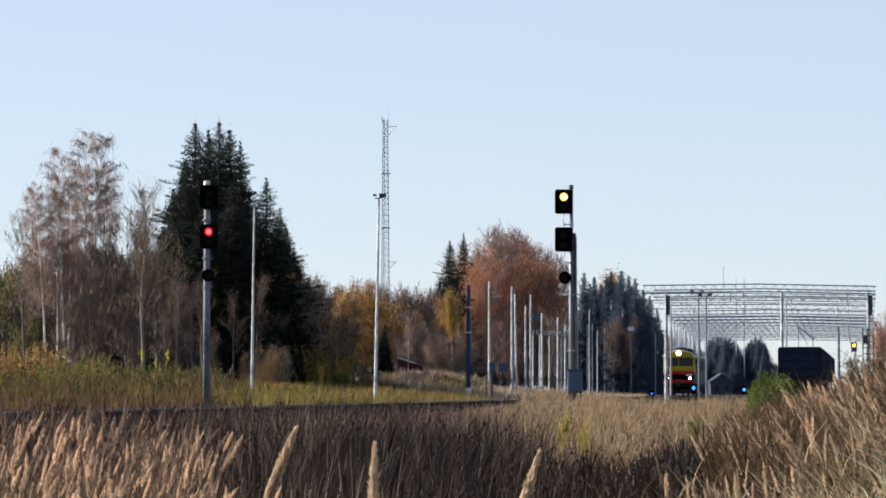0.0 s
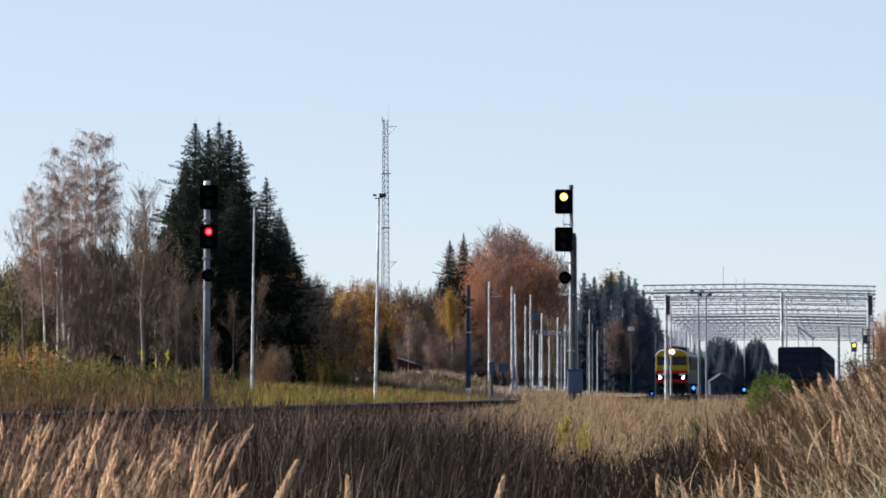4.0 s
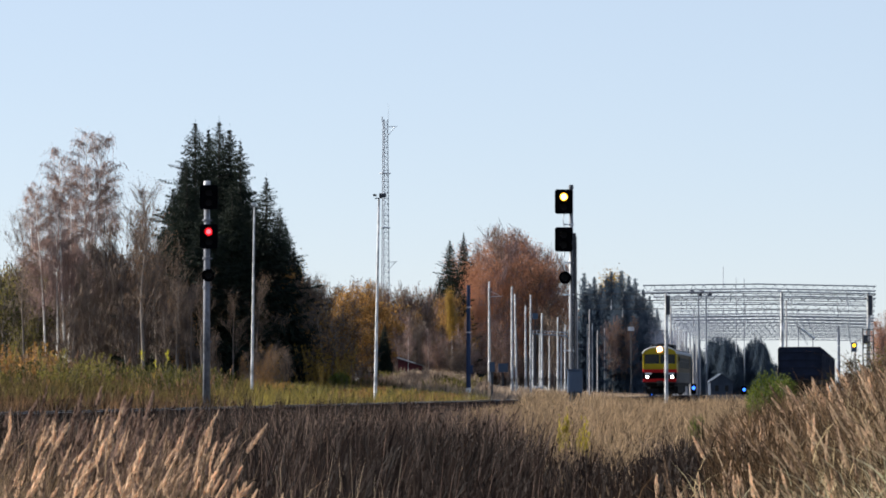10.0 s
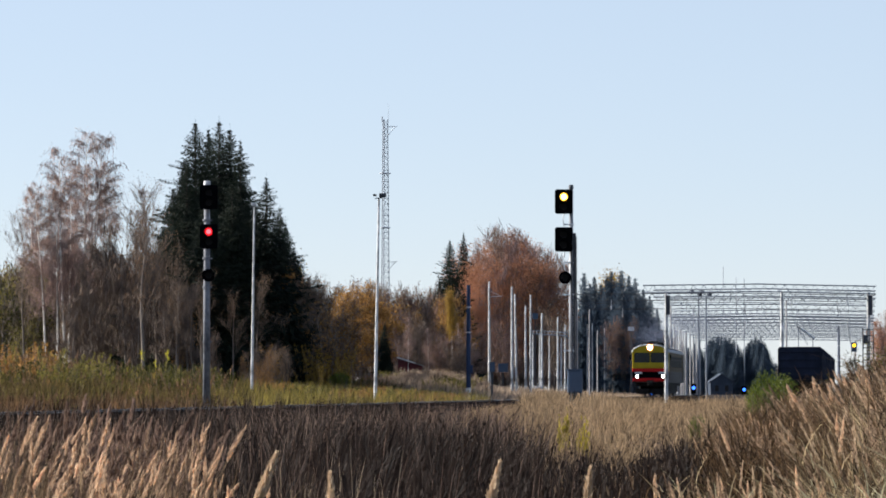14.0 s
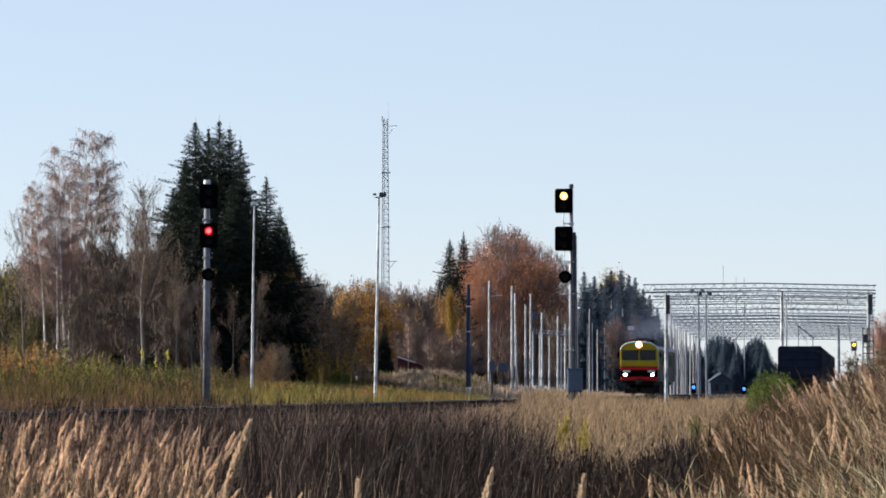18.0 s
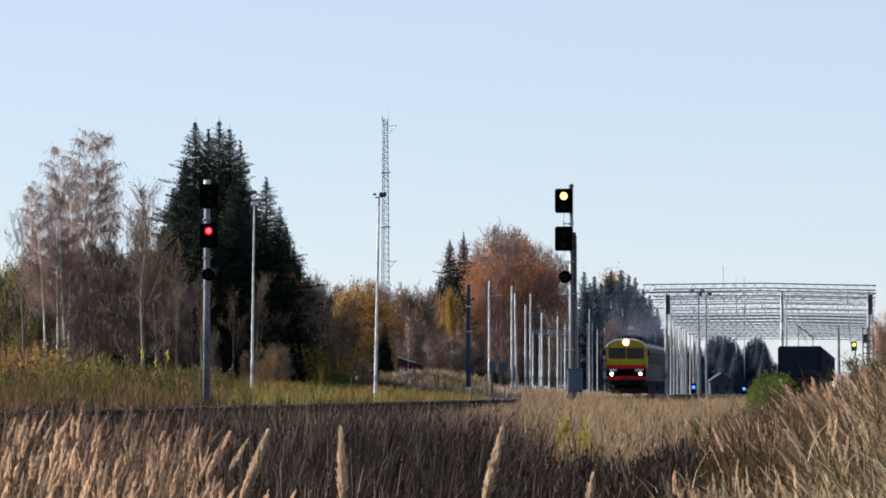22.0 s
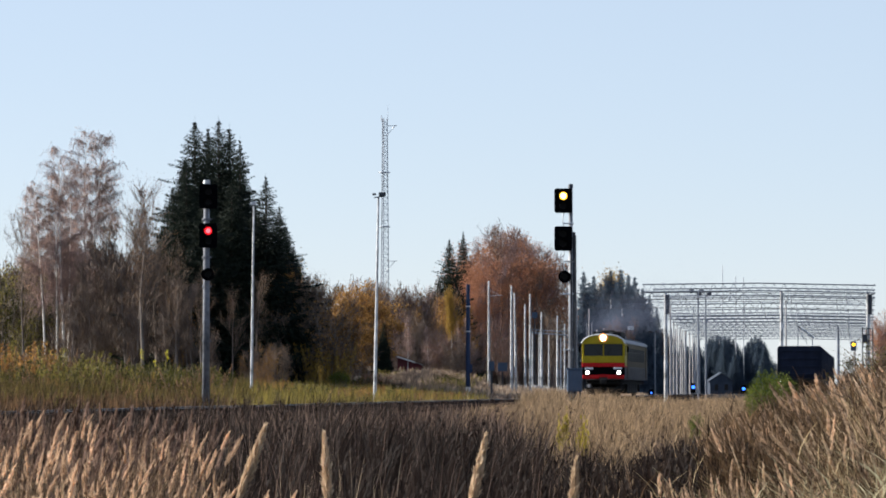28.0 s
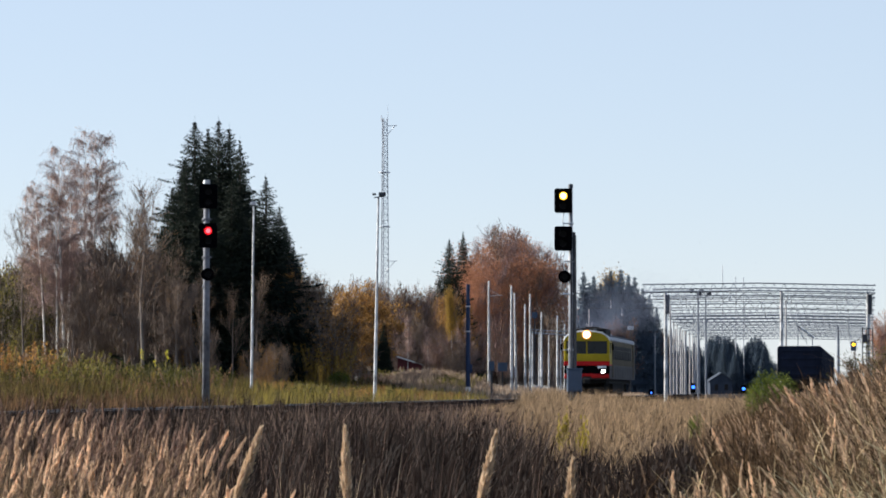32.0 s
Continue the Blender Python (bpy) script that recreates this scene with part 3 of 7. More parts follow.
                    rod(bm, (sx * 0.07, 0.28 * c, 0.28 * s), (sx * 0.075, 0.29 * c, 0.29 * s), 0.07, 0.07, 8)
                w = part("wheel", bm, M_UNDER, bogie, "steel wheel")
                w.location = (sx * 0.78, y + dy, 0.472)
                WHEELS.append(w)
    return car


WHEELS = []
RAILCAR = build_railcar()


# ---- a dark open wagon parked on the siding ----
def build_wagon():
    wy = 241.0
    w = thing("freight_wagon", track_frame(wy, 14.6), "dark high-sided freight wagon standing on the siding", "wagon", "parked wagons")
    bm = shell(1.5, 0.0, 12.7, [(-0.98, 1.3), (0.98, 1.3), (1.0, 3.5), (0.94, 3.62), (0.9, 3.5), (0.88, 1.5), (-0.88, 1.5), (-0.9, 3.5), (-0.94, 3.62), (-1.0, 3.5)])
    part("side_walls", bm, M_WAGON, w)
    for y in (0.0, 12.6):
        bm = bmesh.new()
        box(bm, 0, y + 0.05, 2.45, 2.96, 0.1, 2.3, 0.02)
        for k in range(4):
            box(bm, 0, y - 0.03 if y < 1 else y + 0.13, 1.6 + 0.55 * k, 2.9, 0.08, 0.1, 0.01)
        part("end_wall", bm, M_WAGON, w)
    for k in range(8):
        for sx in (-1, 1):
            bm = bmesh.new()
            box(bm, sx * 1.53, 0.4 + k * 1.7, 2.4, 0.1, 0.16, 2.2, 0.02)
            part("side_rib", bm, M_WAGON, w)
    bm = bmesh.new()
    box(bm, 0, 6.35, 1.12, 2.6, 12.9, 0.3, 0.03)
    box(bm, 0, -0.35, 1.05, 0.4, 0.7, 0.34, 0.05)
    part("frame", bm, M_UNDER, w)
    for y in (2.1, 10.5):
        bm = bmesh.new()
        for sx in (-1, 1):
            box(bm, sx * 1.0, y, 0.6, 0.18, 2.5, 0.3, 0.05)
        box(bm, 0, y, 0.62, 2.0, 0.5, 0.3, 0.04)
        b = part("bogie", bm, M_UNDER, w)
        for dy in (-0.92, 0.92):
            for sx in (-1, 1):
                bm = bmesh.new()
                rod(bm, (sx * 0.78 - 0.065, y + dy, 0.472), (sx * 0.78 + 0.065, y + dy, 0.472), 0.47, 0.47, 20)
                part("wheel", bm, M_UNDER, b)
    return w


WAGON = build_wagon()
for k in range(1, 6):
    copy_thing(WAGON, track_frame(241.0 + 13.9 * k, 14.6))

# ---- colour-light signals ----
def put(x, y, z=None, rz=0.0, lean=0.0):
    """A pose on the ground at x, y; lean tips it sideways, in degrees."""
    return pose(x, y, float(land(x, y)) if z is None else z, 0, lean, rz)


def lens_unit(parent, x, y, z, material, label, hood=0.17):
    bm = bmesh.new()
    r = 0.12 if material is M_SIG_YELLOW else 0.095 if material is M_SIG_RED else 0.135
    rod(bm, (x, y + 0.02, z), (x, y - 0.04, z), r, r, 20)
    part("lens", bm, material, parent, label)
    # lit lenses get an added emitting disc for the glow round them
    rim = {M_SIG_YELLOW: (M_SIG_AMBER, "amber glow round the lens"), M_SIG_RED: (M_SIG_REDGLOW, "deep red glow round the lens")}.get(material)
    if rim:
        bm = bmesh.new()
        rod(bm, (x, y + 0.02, z), (x, y - 0.03, z), 0.16, 0.16, 20)
        part("lens_glow", bm, rim[0], parent, rim[1])
    # a half hood over the lens
    bm = bmesh.new()
    ring = []
    for k in range(13):
        a = math.radians(-20 + 220 * k / 12)
        ring.append((math.cos(a) * hood, math.sin(a) * hood))
    for (c0, s0), (c1, s1) in zip(ring, ring[1:]):
        q = [bm.verts.new(p) for p in ((x + c0, y - 0.01, z + s0), (x + c1, y - 0.01, z + s1), (x + c1 * 0.95, y - 0.3, z + s1 * 0.95), (x + c0 * 0.95, y - 0.3, z + s0 * 0.95))]
        bm.faces.new(q)
    bmesh.ops.solidify(bm, geom=bm.faces[:], thickness=0.012)
    part("hood", bm, M_BLACK, parent)


def signal_head(root, x, z, lit, lit_label):
    bm = bmesh.new()
    box(bm, x, -0.22, z, 0.7, 0.05, 0.96, 0.0)
    es = [e for e in bm.edges if abs(e.verts[0].co.y - e.verts[1].co.y) > 0.04]
    bmesh.ops.bevel(bm, geom=es, offset=0.09, segments=4, affect="EDGES", profile=0.5)
    box(bm, x, -0.08, z, 0.42, 0.24, 0.84, 0.03)
    head = part("signal_head", bm, M_BLACK, root, "black two-lens signal head")
    lens_unit(head, x, -0.245, z + 0.185, lit or M_LENS, lit_label if lit else "dark unlit lens")
    lens_unit(head, x, -0.245, z - 0.21, M_LENS, "dark unlit lens")
    return head


def signal(name, m, label, top, heads, side, round_head, mast_r, ladder, cabinet, mast_paint):
    root = thing(name, m, label, "railway signal", "line signals")
    bm = bmesh.new()
    rod(bm, (0, 0, -0.3), (0, 0, top - 0.1), mast_r, mast_r * 0.72, 16)
    rod(bm, (0, 0, top - 0.1), (0, 0, top), mast_r * 0.74, mast_r * 0.3, 16)
    mast = part("mast", bm, mast_paint, root, "tapered concrete mast", smooth=True)
    bm = bmesh.new()
    rod(bm, (0, 0, top - 0.12), (0, 0, top + 0.04), mast_r * 0.95, mast_r * 0.8, 12)
    part("mast_cap", bm, M_DARKSTEEL if ladder else M_CONCRETE, root, "dark steel cap" if ladder else "pale cap")
    for z in (top - 1.55, top - 3.05, top * 0.55, top * 0.32):
        bm = bmesh.new()
        rod(bm, (0, 0, z), (0, 0, z + 0.07), mast_r * 1.12, mast_r * 1.12, 16)
        box(bm, side * 0.14, -0.1, z + 0.03, 0.36, 0.06, 0.05, 0.01)
        part("clamp", bm, M_GALV if ladder else M_MAST, root)
    for z, lit, word in heads:
        signal_head(root, side * 0.3, z, lit, word)
    bm = bmesh.new()
    disc(bm, side * 0.25, -0.24, round_head, 0.25, 0.06)
    disc(bm, side * 0.25, -0.18, round_head, 0.17, 0.2)
    rh = part("round_head", bm, M_BLACK, root, "round black single-lens head")
    lens_unit(rh, side * 0.25, -0.25, round_head, M_LENS, "dark unlit lens")
    if ladder:
        bm = bmesh.new()
        box(bm, 0.12, 0.02, top * 0.45 - 0.2, 0.13, 0.12, top * 0.9 - 1.4, 0.01)
        part("cable_duct", bm, M_DARKSTEEL, root, "dark steel cable duct up the mast")
        bm = bmesh.new()
        for x in (0.02, 0.19):
            rod(bm, (x, -0.2, 0.4), (x - 0.01, -0.17, top - 2.0), 0.032, 0.032, 6)
        z = 0.6
        while z < top - 2.0:
            rod(bm, (0.0, -0.19, z), (0.16, -0.19, z), 0.018, 0.018, 5)
            z += 0.3
        for z in (1.5, top * 0.5, top - 2.1):
            rod(bm, (0, 0, z), (0.1, -0.19, z), 0.02, 0.02, 6)
        part("ladder", bm, M_DARKSTEEL, root, "dark steel ladder")
    # cables from head to head
    for z0, z1 in ((top - 0.95, top - 1.75), (top - 2.5, top - 3.35)):
        bm = bmesh.new()
        pts = [(side * (0.22 + 0.1 * math.sin(q * 3.1)), -0.06, z0 + (z1 - z0) * q) for q in (0, 0.25, 0.5, 0.75, 1.0)]
        for a, b in zip(pts, pts[1:]):
            rod(bm, a, b, 0.018, 0.018, 6)
        part("cable", bm, M_GALV, root)
    if cabinet:
        bm = bmesh.new()
        box(bm, 0.12, -0.5, cabinet, 0.58, 0.42, 0.88, 0.03)
        box(bm, 0.12, -0.5, cabinet + 0.46, 0.63, 0.48, 0.05, 0.01)
        cb = part("relay_cabinet", bm, M_BOXBLUE, root, "blue-grey steel relay cabinet")
        bm = bmesh.new()
        box(bm, 0.12, -0.72, cabinet, 0.5, 0.02, 0.76, 0.01)
        box(bm, 0.3, -0.74, cabinet, 0.03, 0.04, 0.14, 0.005)
        part("cabinet_door", bm, M_BOXBLUE, cb)
        for sx in (-0.1, 0.34):
            bm = bmesh.new()
            box(bm, sx, -0.5, cabinet - 0.44 - 0.35, 0.06, 0.06, 0.75, 0.0)
            part("cabinet_leg", bm, M_DARKSTEEL, cb)
    return root


RS_X, RS_Y = 5.045, 133.3
LS_X, LS_Y = -9.29, 133.3
rs_z, ls_z = float(land(RS_X, RS_Y)), float(land(LS_X, LS_Y))
signal("line_signal", put(RS_X, RS_Y), "tall concrete-mast railway signal showing a yellow light", 8.56 - rs_z,
       [(7.93 - rs_z, M_SIG_YELLOW, "glowing yellow lens"), (6.44 - rs_z, None, "")], -1, 4.94 - rs_z, 0.105, True, 0.86 - rs_z, M_SIGMAST)
signal("line_signal", put(LS_X, LS_Y), "tall concrete-mast railway signal showing a red light", 8.72 - ls_z,
       [(8.10 - ls_z, None, ""), (6.56 - ls_z, M_SIG_RED, "glowing red lens")], 0.28, 5.03 - ls_z, 0.155, False, 0, M_MAST)


# ---- poles ----
def concrete_pole(x, y, top, r, label="bare tapered concrete catenary post", lean=0.0, arm=0.0, group="catenary posts", paint=None):
    z0 = float(land(x, y))
    root = thing("catenary_post", put(x, y, lean=lean), label, "concrete post", group)
    bm = bmesh.new()
    rod(bm, (0, 0, -0.3), (0, 0, top - z0), r, r * 0.6, 12)
    part("shaft", bm, paint or M_CONCRETE, root)
    for z in (0.93, 0.72, 0.52):
        bm = bmesh.new()
        rod(bm, (0, 0, (top - z0) * z), (0, 0, (top - z0) * z + 0.1), r * (1.12 - 0.38 * z), r * (1.12 - 0.38 * z), 12)
        part("band", bm, M_GALV, root)
    if arm:
        bm = bmesh.new()
        rod(bm, (0, 0, (top - z0) * 0.86), (arm, 0, (top - z0) * 0.87), 0.03, 0.03, 6)
        rod(bm, (0, 0, (top - z0) * 0.92), (arm * 0.8, 0, (top - z0) * 0.87), 0.02, 0.02, 6)
        part("bracket", bm, M_GALV, root)
    return root


concrete_pole(4.21, 307.7, 10.37, 0.125, arm=1.2, lean=-0.1)
concrete_pole(6.63, 326.1, 10.47, 0.14)
concrete_pole(7.65, 352.9, 10.52, 0.13, lean=-0.9)
concrete_pole(9.61, 394.7, 10.39, 0.145)
concrete_pole(9.06, 350.9, 10.40, 0.13)
concrete_pole(12.68, 434.8, 10.38, 0.16)
concrete_pole(15.38, 454.5, 10.37, 0.15)
for x, y, top in ((21.98, 517.2, 10.61), (22.37, 508.5, 10.52), (24.38, 535.7, 9.98), (25.95, 545.5, 10.43), (12.05, 454.5, 8.02), (13.26, 465.1, 8.19), (14.80, 472.4, 8.08), (16.72, 480.0, 7.96), (16.88, 468.8, 9.58)):
    concrete_pole(x, y, top, 0.12)
for x, y, top in ((37.50, 555.6, 10.52), (38.87, 566.0, 10.61), (40.29, 576.9, 10.71), (41.67, 588.2, 10.81), (42.67, 594.1, 10.82), (44.14, 606.1, 10.72), (45.20, 612.2, 10.62), (46.77, 625.0, 10.62)):
    concrete_pole(x, y, top, 0.15, "pale concrete post in a long row beside the tracks", paint=M_FARCONC)



def far_beam(xa, xb, y, z):
    root = thing("cross_beam", pose((xa + xb) / 2, y, z), "thin pale cross beam between far catenary posts", "steel beam")
    bm = bmesh.new()
    h = (xb - xa) / 2
    rod(bm, (-h, 0, 0), (h, 0, -0.3), 0.09, 0.09, 6)
    rod(bm, (-h, 0, 0.45), (h, 0, 0.15), 0.06, 0.06, 6)
    for k in range(9):
        x = -h + 2 * h * k / 9
        rod(bm, (x, 0, 0), (x + h / 9, 0, 0.42), 0.04, 0.04, 5)
    part("lattice", bm, M_PALE_STEEL, root)


far_beam(12.2, 17.0, 464.0, 8.25)


def lamp_post(x, y, top, lean, r, double):
    z0 = float(land(x, y))
    h = top - z0
    root = thing("lamp_post", put(x, y, lean=lean), "slender pale concrete lamp post with floodlights on top", "lamp post", "yard lamp posts")
    bm = bmesh.new()
    rod(bm, (0, 0, -0.3), (0, 0, h), r, r * 0.55, 12)
    part("shaft", bm, M_CONCRETE, root)
    bm = bmesh.new()
    rod(bm, (-0.25, 0, h - 0.05), (0.3, 0, h + 0.02), 0.03, 0.03, 6)
    part("crossarm", bm, M_DARKSTEEL, root)
    for x, rot, sz in (((-0.25, -0.6, 0.22), (0.22, -0.35, 0.42)) if double else ((-0.02, -0.3, 0.32),)):
        bm = bmesh.new()
        box(bm, x, -0.05, h + 0.14, sz, 0.3, sz * 0.55, 0.04, None)
        part("floodlight", bm, M_GALV if not double else M_DARKSTEEL, root, "floodlight housing")
    return root


lamp_post(-4.00, 200.0, 11.89, 1.0, 0.105, True)
lamp_post(-11.27, 200.0, 11.35, 0.6, 0.088, False)


def yard_lamp(x, y, top):
    z0 = float(land(x, y))
    h = top - z0
    root = thing("yard_lamp", put(x, y), "thin grey steel lamp mast in the yard", "lamp post", "thin yard lamps")
    bm = bmesh.new()
    rod(bm, (0, 0, -0.2), (0, 0, h), 0.095, 0.07, 10)
    part("mast", bm, M_PALE_STEEL, root)
    bm = bmesh.new()
    rod(bm, (-0.8, 0, h - 0.05), (0.5, 0, h - 0.05), 0.035, 0.035, 6)
    part("crossarm", bm, M_DARKSTEEL, root)
    for sx in (-0.65, 0.3):
        bm = bmesh.new()
        box(bm, sx, -0.1, h + 0.1, 0.5, 0.35, 0.3, 0.07)
        part("floodlight", bm, M_DARKSTEEL, root, "dark floodlight housing")


yard_lamp(24.33, 322.6, 9.77)
yard_lamp(25.46, 327.9, 9.65)
yard_lamp(31.33, 500.0, 8.94)

# a dark blue post with a white painted foot
bx, by, bt = 2.05, 272.7, 8.97
root = thing("dark_post", put(bx, by), "dark blue steel post with a white painted foot", "steel post")
bz = float(land(bx, by))
bm = bmesh.new()
rod(bm, (0, 0, 0.9), (0, 0, bt - bz), 0.19, 0.15, 12)
box(bm, 0.2, -0.1, (bt - bz) * 0.26, 0.3, 0.25, 0.7, 0.03)
part("shaft", bm, M_NAVY, root)
bm = bmesh.new()
rod(bm, (0, 0, -0.3), (0, 0, 0.9), 0.2, 0.19, 12)
part("foot", bm, M_WHITE, root, "white painted foot")
for z in (0.58, 0.8):
    bm = bmesh.new()
    rod(bm, (0, 0, (bt - bz) * z), (0, 0, (bt - bz) * z + 0.1), 0.2, 0.2, 12)
    part("clamp", bm, M_GALV, root)


# ---- blue equipment boxes and small signs by the line ----
def equipment_box(x, y, zt, w, h, material, label):
    z0 = float(land(x, y))
    root = thing("equipment_box", put(x, y), label, "equipment cabinet", "line cabinets")
    bm = bmesh.new()
    box(bm, 0, 0, zt - z0 - h / 2, w, w * 0.7, h, 0.03)
    box(bm, 0, 0, zt - z0, w * 1.08, w * 0.78, 0.06, 0.01)
    part("case", bm, material, root)
    bm = bmesh.new()
    box(bm, 0, 0, (zt - z0 - h) / 2 - 0.1, 0.14, 0.14, zt - z0 - h + 0.2, 0)
    part("post", bm, M_DARKSTEEL, root)


equipment_box(3.95, 272.7, 2.75, 0.42, 0.75, M_BOXBLUE, "small blue-grey equipment cabinet on a post")
equipment_box(6.24, 352.9, 3.28, 1.0, 0.9, M_BOXBLUE, "blue-grey equipment cabinet beside the posts")
equipment_box(11.64, 428.6, 10.23, 0.7, 0.7, M_BOXBLUE, "small blue-grey box high on a post")


def sign_board(x, y, zt, w, h, material, label):
    z0 = float(land(x, y))
    root = thing("sign_board", put(x, y), label, "sign")
    bm = bmesh.new()
    box(bm, 0, 0, zt - z0 - h / 2, w, 0.06, h, 0.015)
    part("plate", bm, material, root)
    bm = bmesh.new()
    rod(bm, (0, 0.08, -0.2), (0, 0.08, zt - z0), 0.06, 0.06, 8)
    part("post", bm, M_DARKSTEEL, root)


sign_board(26.85, 483.9, 9.55, 0.9, 0.55, M_GALV, "small pale plate on a tall thin post")


# ---- dwarf shunting signals with a blue light, and a far main signal ----
def dwarf_signal(x, y, z, r=0.15):
    z0 = float(land(x, y))
    root = thing("dwarf_signal", put(x, y), "dwarf shunting signal showing a blue light", "railway signal", "dwarf signals")
    bm = bmesh.new()
    box(bm, 0, 0, z - z0 - 0.08, 0.46, 0.25, 0.85, 0.06)
    part("case", bm, M_BLACK, root)
    bm = bmesh.new()
    rod(bm, (0, 0, -0.1), (0, 0, z - z0 - 0.4), 0.07, 0.07, 8)
    part("foot", bm, M_DARKSTEEL, root)
    bm = bmesh.new()
    disc(bm, 0, -0.2, z - z0, r, 0.08)
    part("lens", bm, M_SIG_BLUE, root, "glowing blue lens")


dwarf_signal(22.15, 300.0, 0.72)
dwarf_signal(29.56, 333.3, 0.58)
dwarf_signal(21.71, 352.9, 0.17, 0.08)
fx, fy, fz = 42.76, 352.9, 5.17
f0 = float(land(fx, fy))
root = thing("far_signal", put(fx, fy), "distant railway signal showing a yellow light", "railway signal", "line signals")
bm = bmesh.new()
rod(bm, (0.15, 0.1, -0.2), (0.15, 0.1, fz - f0 + 0.5), 0.1, 0.08, 10)
part("mast", bm, M_FARCONC, root)
bm = bmesh.new()
box(bm, 0, 0, fz - f0 - 0.15, 0.6, 0.2, 1.0, 0.08)
hd = part("signal_head", bm, M_BOXBLUE, root)
bm = bmesh.new()
disc(bm, 0, -0.2, fz - f0, 0.17, 0.08)
part("lens", bm, M_SIG_FAR, hd, "glowing yellow lens")


# ---- rigid catenary portals over the yard tracks ----
def gantry(y, xl, xm, xr, top, over_l, over_r):
    root = thing("catenary_gantry", pose(0, y, 0), "pale steel lattice portal on concrete posts over the yard", "gantry", "catenary gantries")
    for x in (xl, xm, xr) if y in (279.0, 305.0) else (xr,) if y == 292.0 else (xl, xr):
        z0 = float(land(x, y))
        bm = bmesh.new()
        thin = 0.55 if y > 290 else 1.0
        rod(bm, (x, 0, z0 - 0.3), (x, 0, top - 0.7), 0.165 * thin, 0.12 * thin, 12)
        post = part("post", bm, M_CONCRETE if y < 290 else M_FARCONC, root, "tapered concrete post")
        bm = bmesh.new()
        box(bm, x + 0.12, -0.2, top - 1.75, 0.36, 0.25, 1.6, 0.04)
        if x != xm and y < 290:
            part("switch_box", bm, M_DARKSTEEL, post, "dark switch gear on the post")
            if x == xr and y == 279.0:
                bm = bmesh.new()
                for sx in (-0.5, -0.15, 0.35):
                    rod(bm, (x + sx, -0.25, 1.2), (x + sx, -0.25, 5.6), 0.05, 0.05, 6)
                for q in range(9):
                    rod(bm, (x - 0.55, -0.25, 1.5 + 0.5 * q), (x + 0.4, -0.25, 1.5 + 0.5 * q), 0.04, 0.04, 6)
                box(bm, x - 0.32, -0.3, 4.7, 0.4, 0.3, 0.7, 0.03)
                part("switch_frame", bm, M_DARKSTEEL, post, "dark steel switch frame")
        else:
            bm.free()
    a, b, n = xl - over_l, xr + over_r, 46 if y < 350 else 60
    for z, ylist in ((top, (-0.3, 0.3)), (top - 0.62, (-0.3, 0.3))):
        for yy in ylist:
            bm = bmesh.new()
            sag = 0.12
            r = 0.022 if y in (305.0, 337.0) else 0.04
            rod(bm, (a, yy, z - sag), ((a + b) / 2, yy, z), r, r, 6)
            rod(bm, ((a + b) / 2, yy, z), (b, yy, z - sag * 1.6), r, r, 6)
            part("chord", bm, M_DARKSTEEL if y in (305.0, 337.0) else M_PALE_STEEL, root)
    xs = np.linspace(a, b, n + 1)
    A, B = [], []
    for k in range(n):
        for yy in (-0.3, 0.3):
            z0, z1 = (top - 0.62, top) if k % 2 else (top, top - 0.62)
            A.append((xs[k], yy, z0 - 0.08)), B.append((xs[k + 1], yy, z1 - 0.08))
        A.append((xs[k], -0.3, top - 0.62)), B.append((xs[k + 1], 0.3, top - 0.62))
    mesh_part("brace_lattice", tri_mesh("braces", *tubes(A, B, np.full(len(A), 0.012 if y < 350 else 0.017), np.full(len(A), 0.012 if y < 350 else 0.017), 4)), M_DARKSTEEL if y in (305.0, 337.0) else M_PALE_STEEL, root)["kind"] = "stuff"
    # short hangers and insulators below the beam
    for k in range(4):
        x = a + (b - a) * (k + 0.5) / 4
        bm = bmesh.new()
        rod(bm, (x, 0, top - 0.6), (x, 0, top - 1.2), 0.03, 0.03, 6)
        rod(bm, (x, 0, top - 1.2), (x, 0, top - 1.5), 0.07, 0.04, 8)
        part("hanger", bm, M_GALV, root)


# the nearest stands right of the main line; the rest reach across it
for gd in (279.0, 292.0, 305.0, 320.0, 337.0, 354.0, 370.0, 387.0, 404.0, 424.0, 445.0, 470.0, 495.0, 520.0):
    main = TRACK_K * gd + TRACK_X
    left = main + 2.8 if gd < 300 else 0.0395 * gd if gd == 305.0 else 0.0432 * gd if gd == 337.0 else gd * float(np.interp(gd, (370, 520), (0.0672, 0.0758)))
    gantry(gd, left, 0.1 * gd + (0.4 if gd == 305.0 else 0), 0.1255 * gd, 9.26 if gd < 350 else 8.9, 1.9 if gd < 300 else 0.3, 0.6)

# ---- a lattice radio mast with whip aerials ----
tx, ty, tt = -10.30, 600.0, 48.52
root = thing("radio_mast", put(tx, ty), "tall slender steel lattice radio mast behind the trees", "radio mast")
th = tt - float(land(tx, ty))
A, B, R = [], [], []
nst = 48
for k in range(nst):
    za, zb = th * k / nst, th * (k + 1) / nst
    ra, rb = 1.0 - 0.5 * k / nst, 1.0 - 0.5 * (k + 1) / nst
    ca = [(ra * math.cos(t), ra * math.sin(t), za) for t in (0.3, 2.39, 4.49)]
    cb = [(rb * math.cos(t), rb * math.sin(t), zb) for t in (0.3, 2.39, 4.49)]
    for i in range(3):
        A.append(ca[i]), B.append(cb[i]), R.append(0.07)
        A.append(ca[i]), B.append(cb[(i + 1) % 3]), R.append(0.035)
        A.append(ca[i]), B.append(ca[(i + 1) % 3]), R.append(0.035)
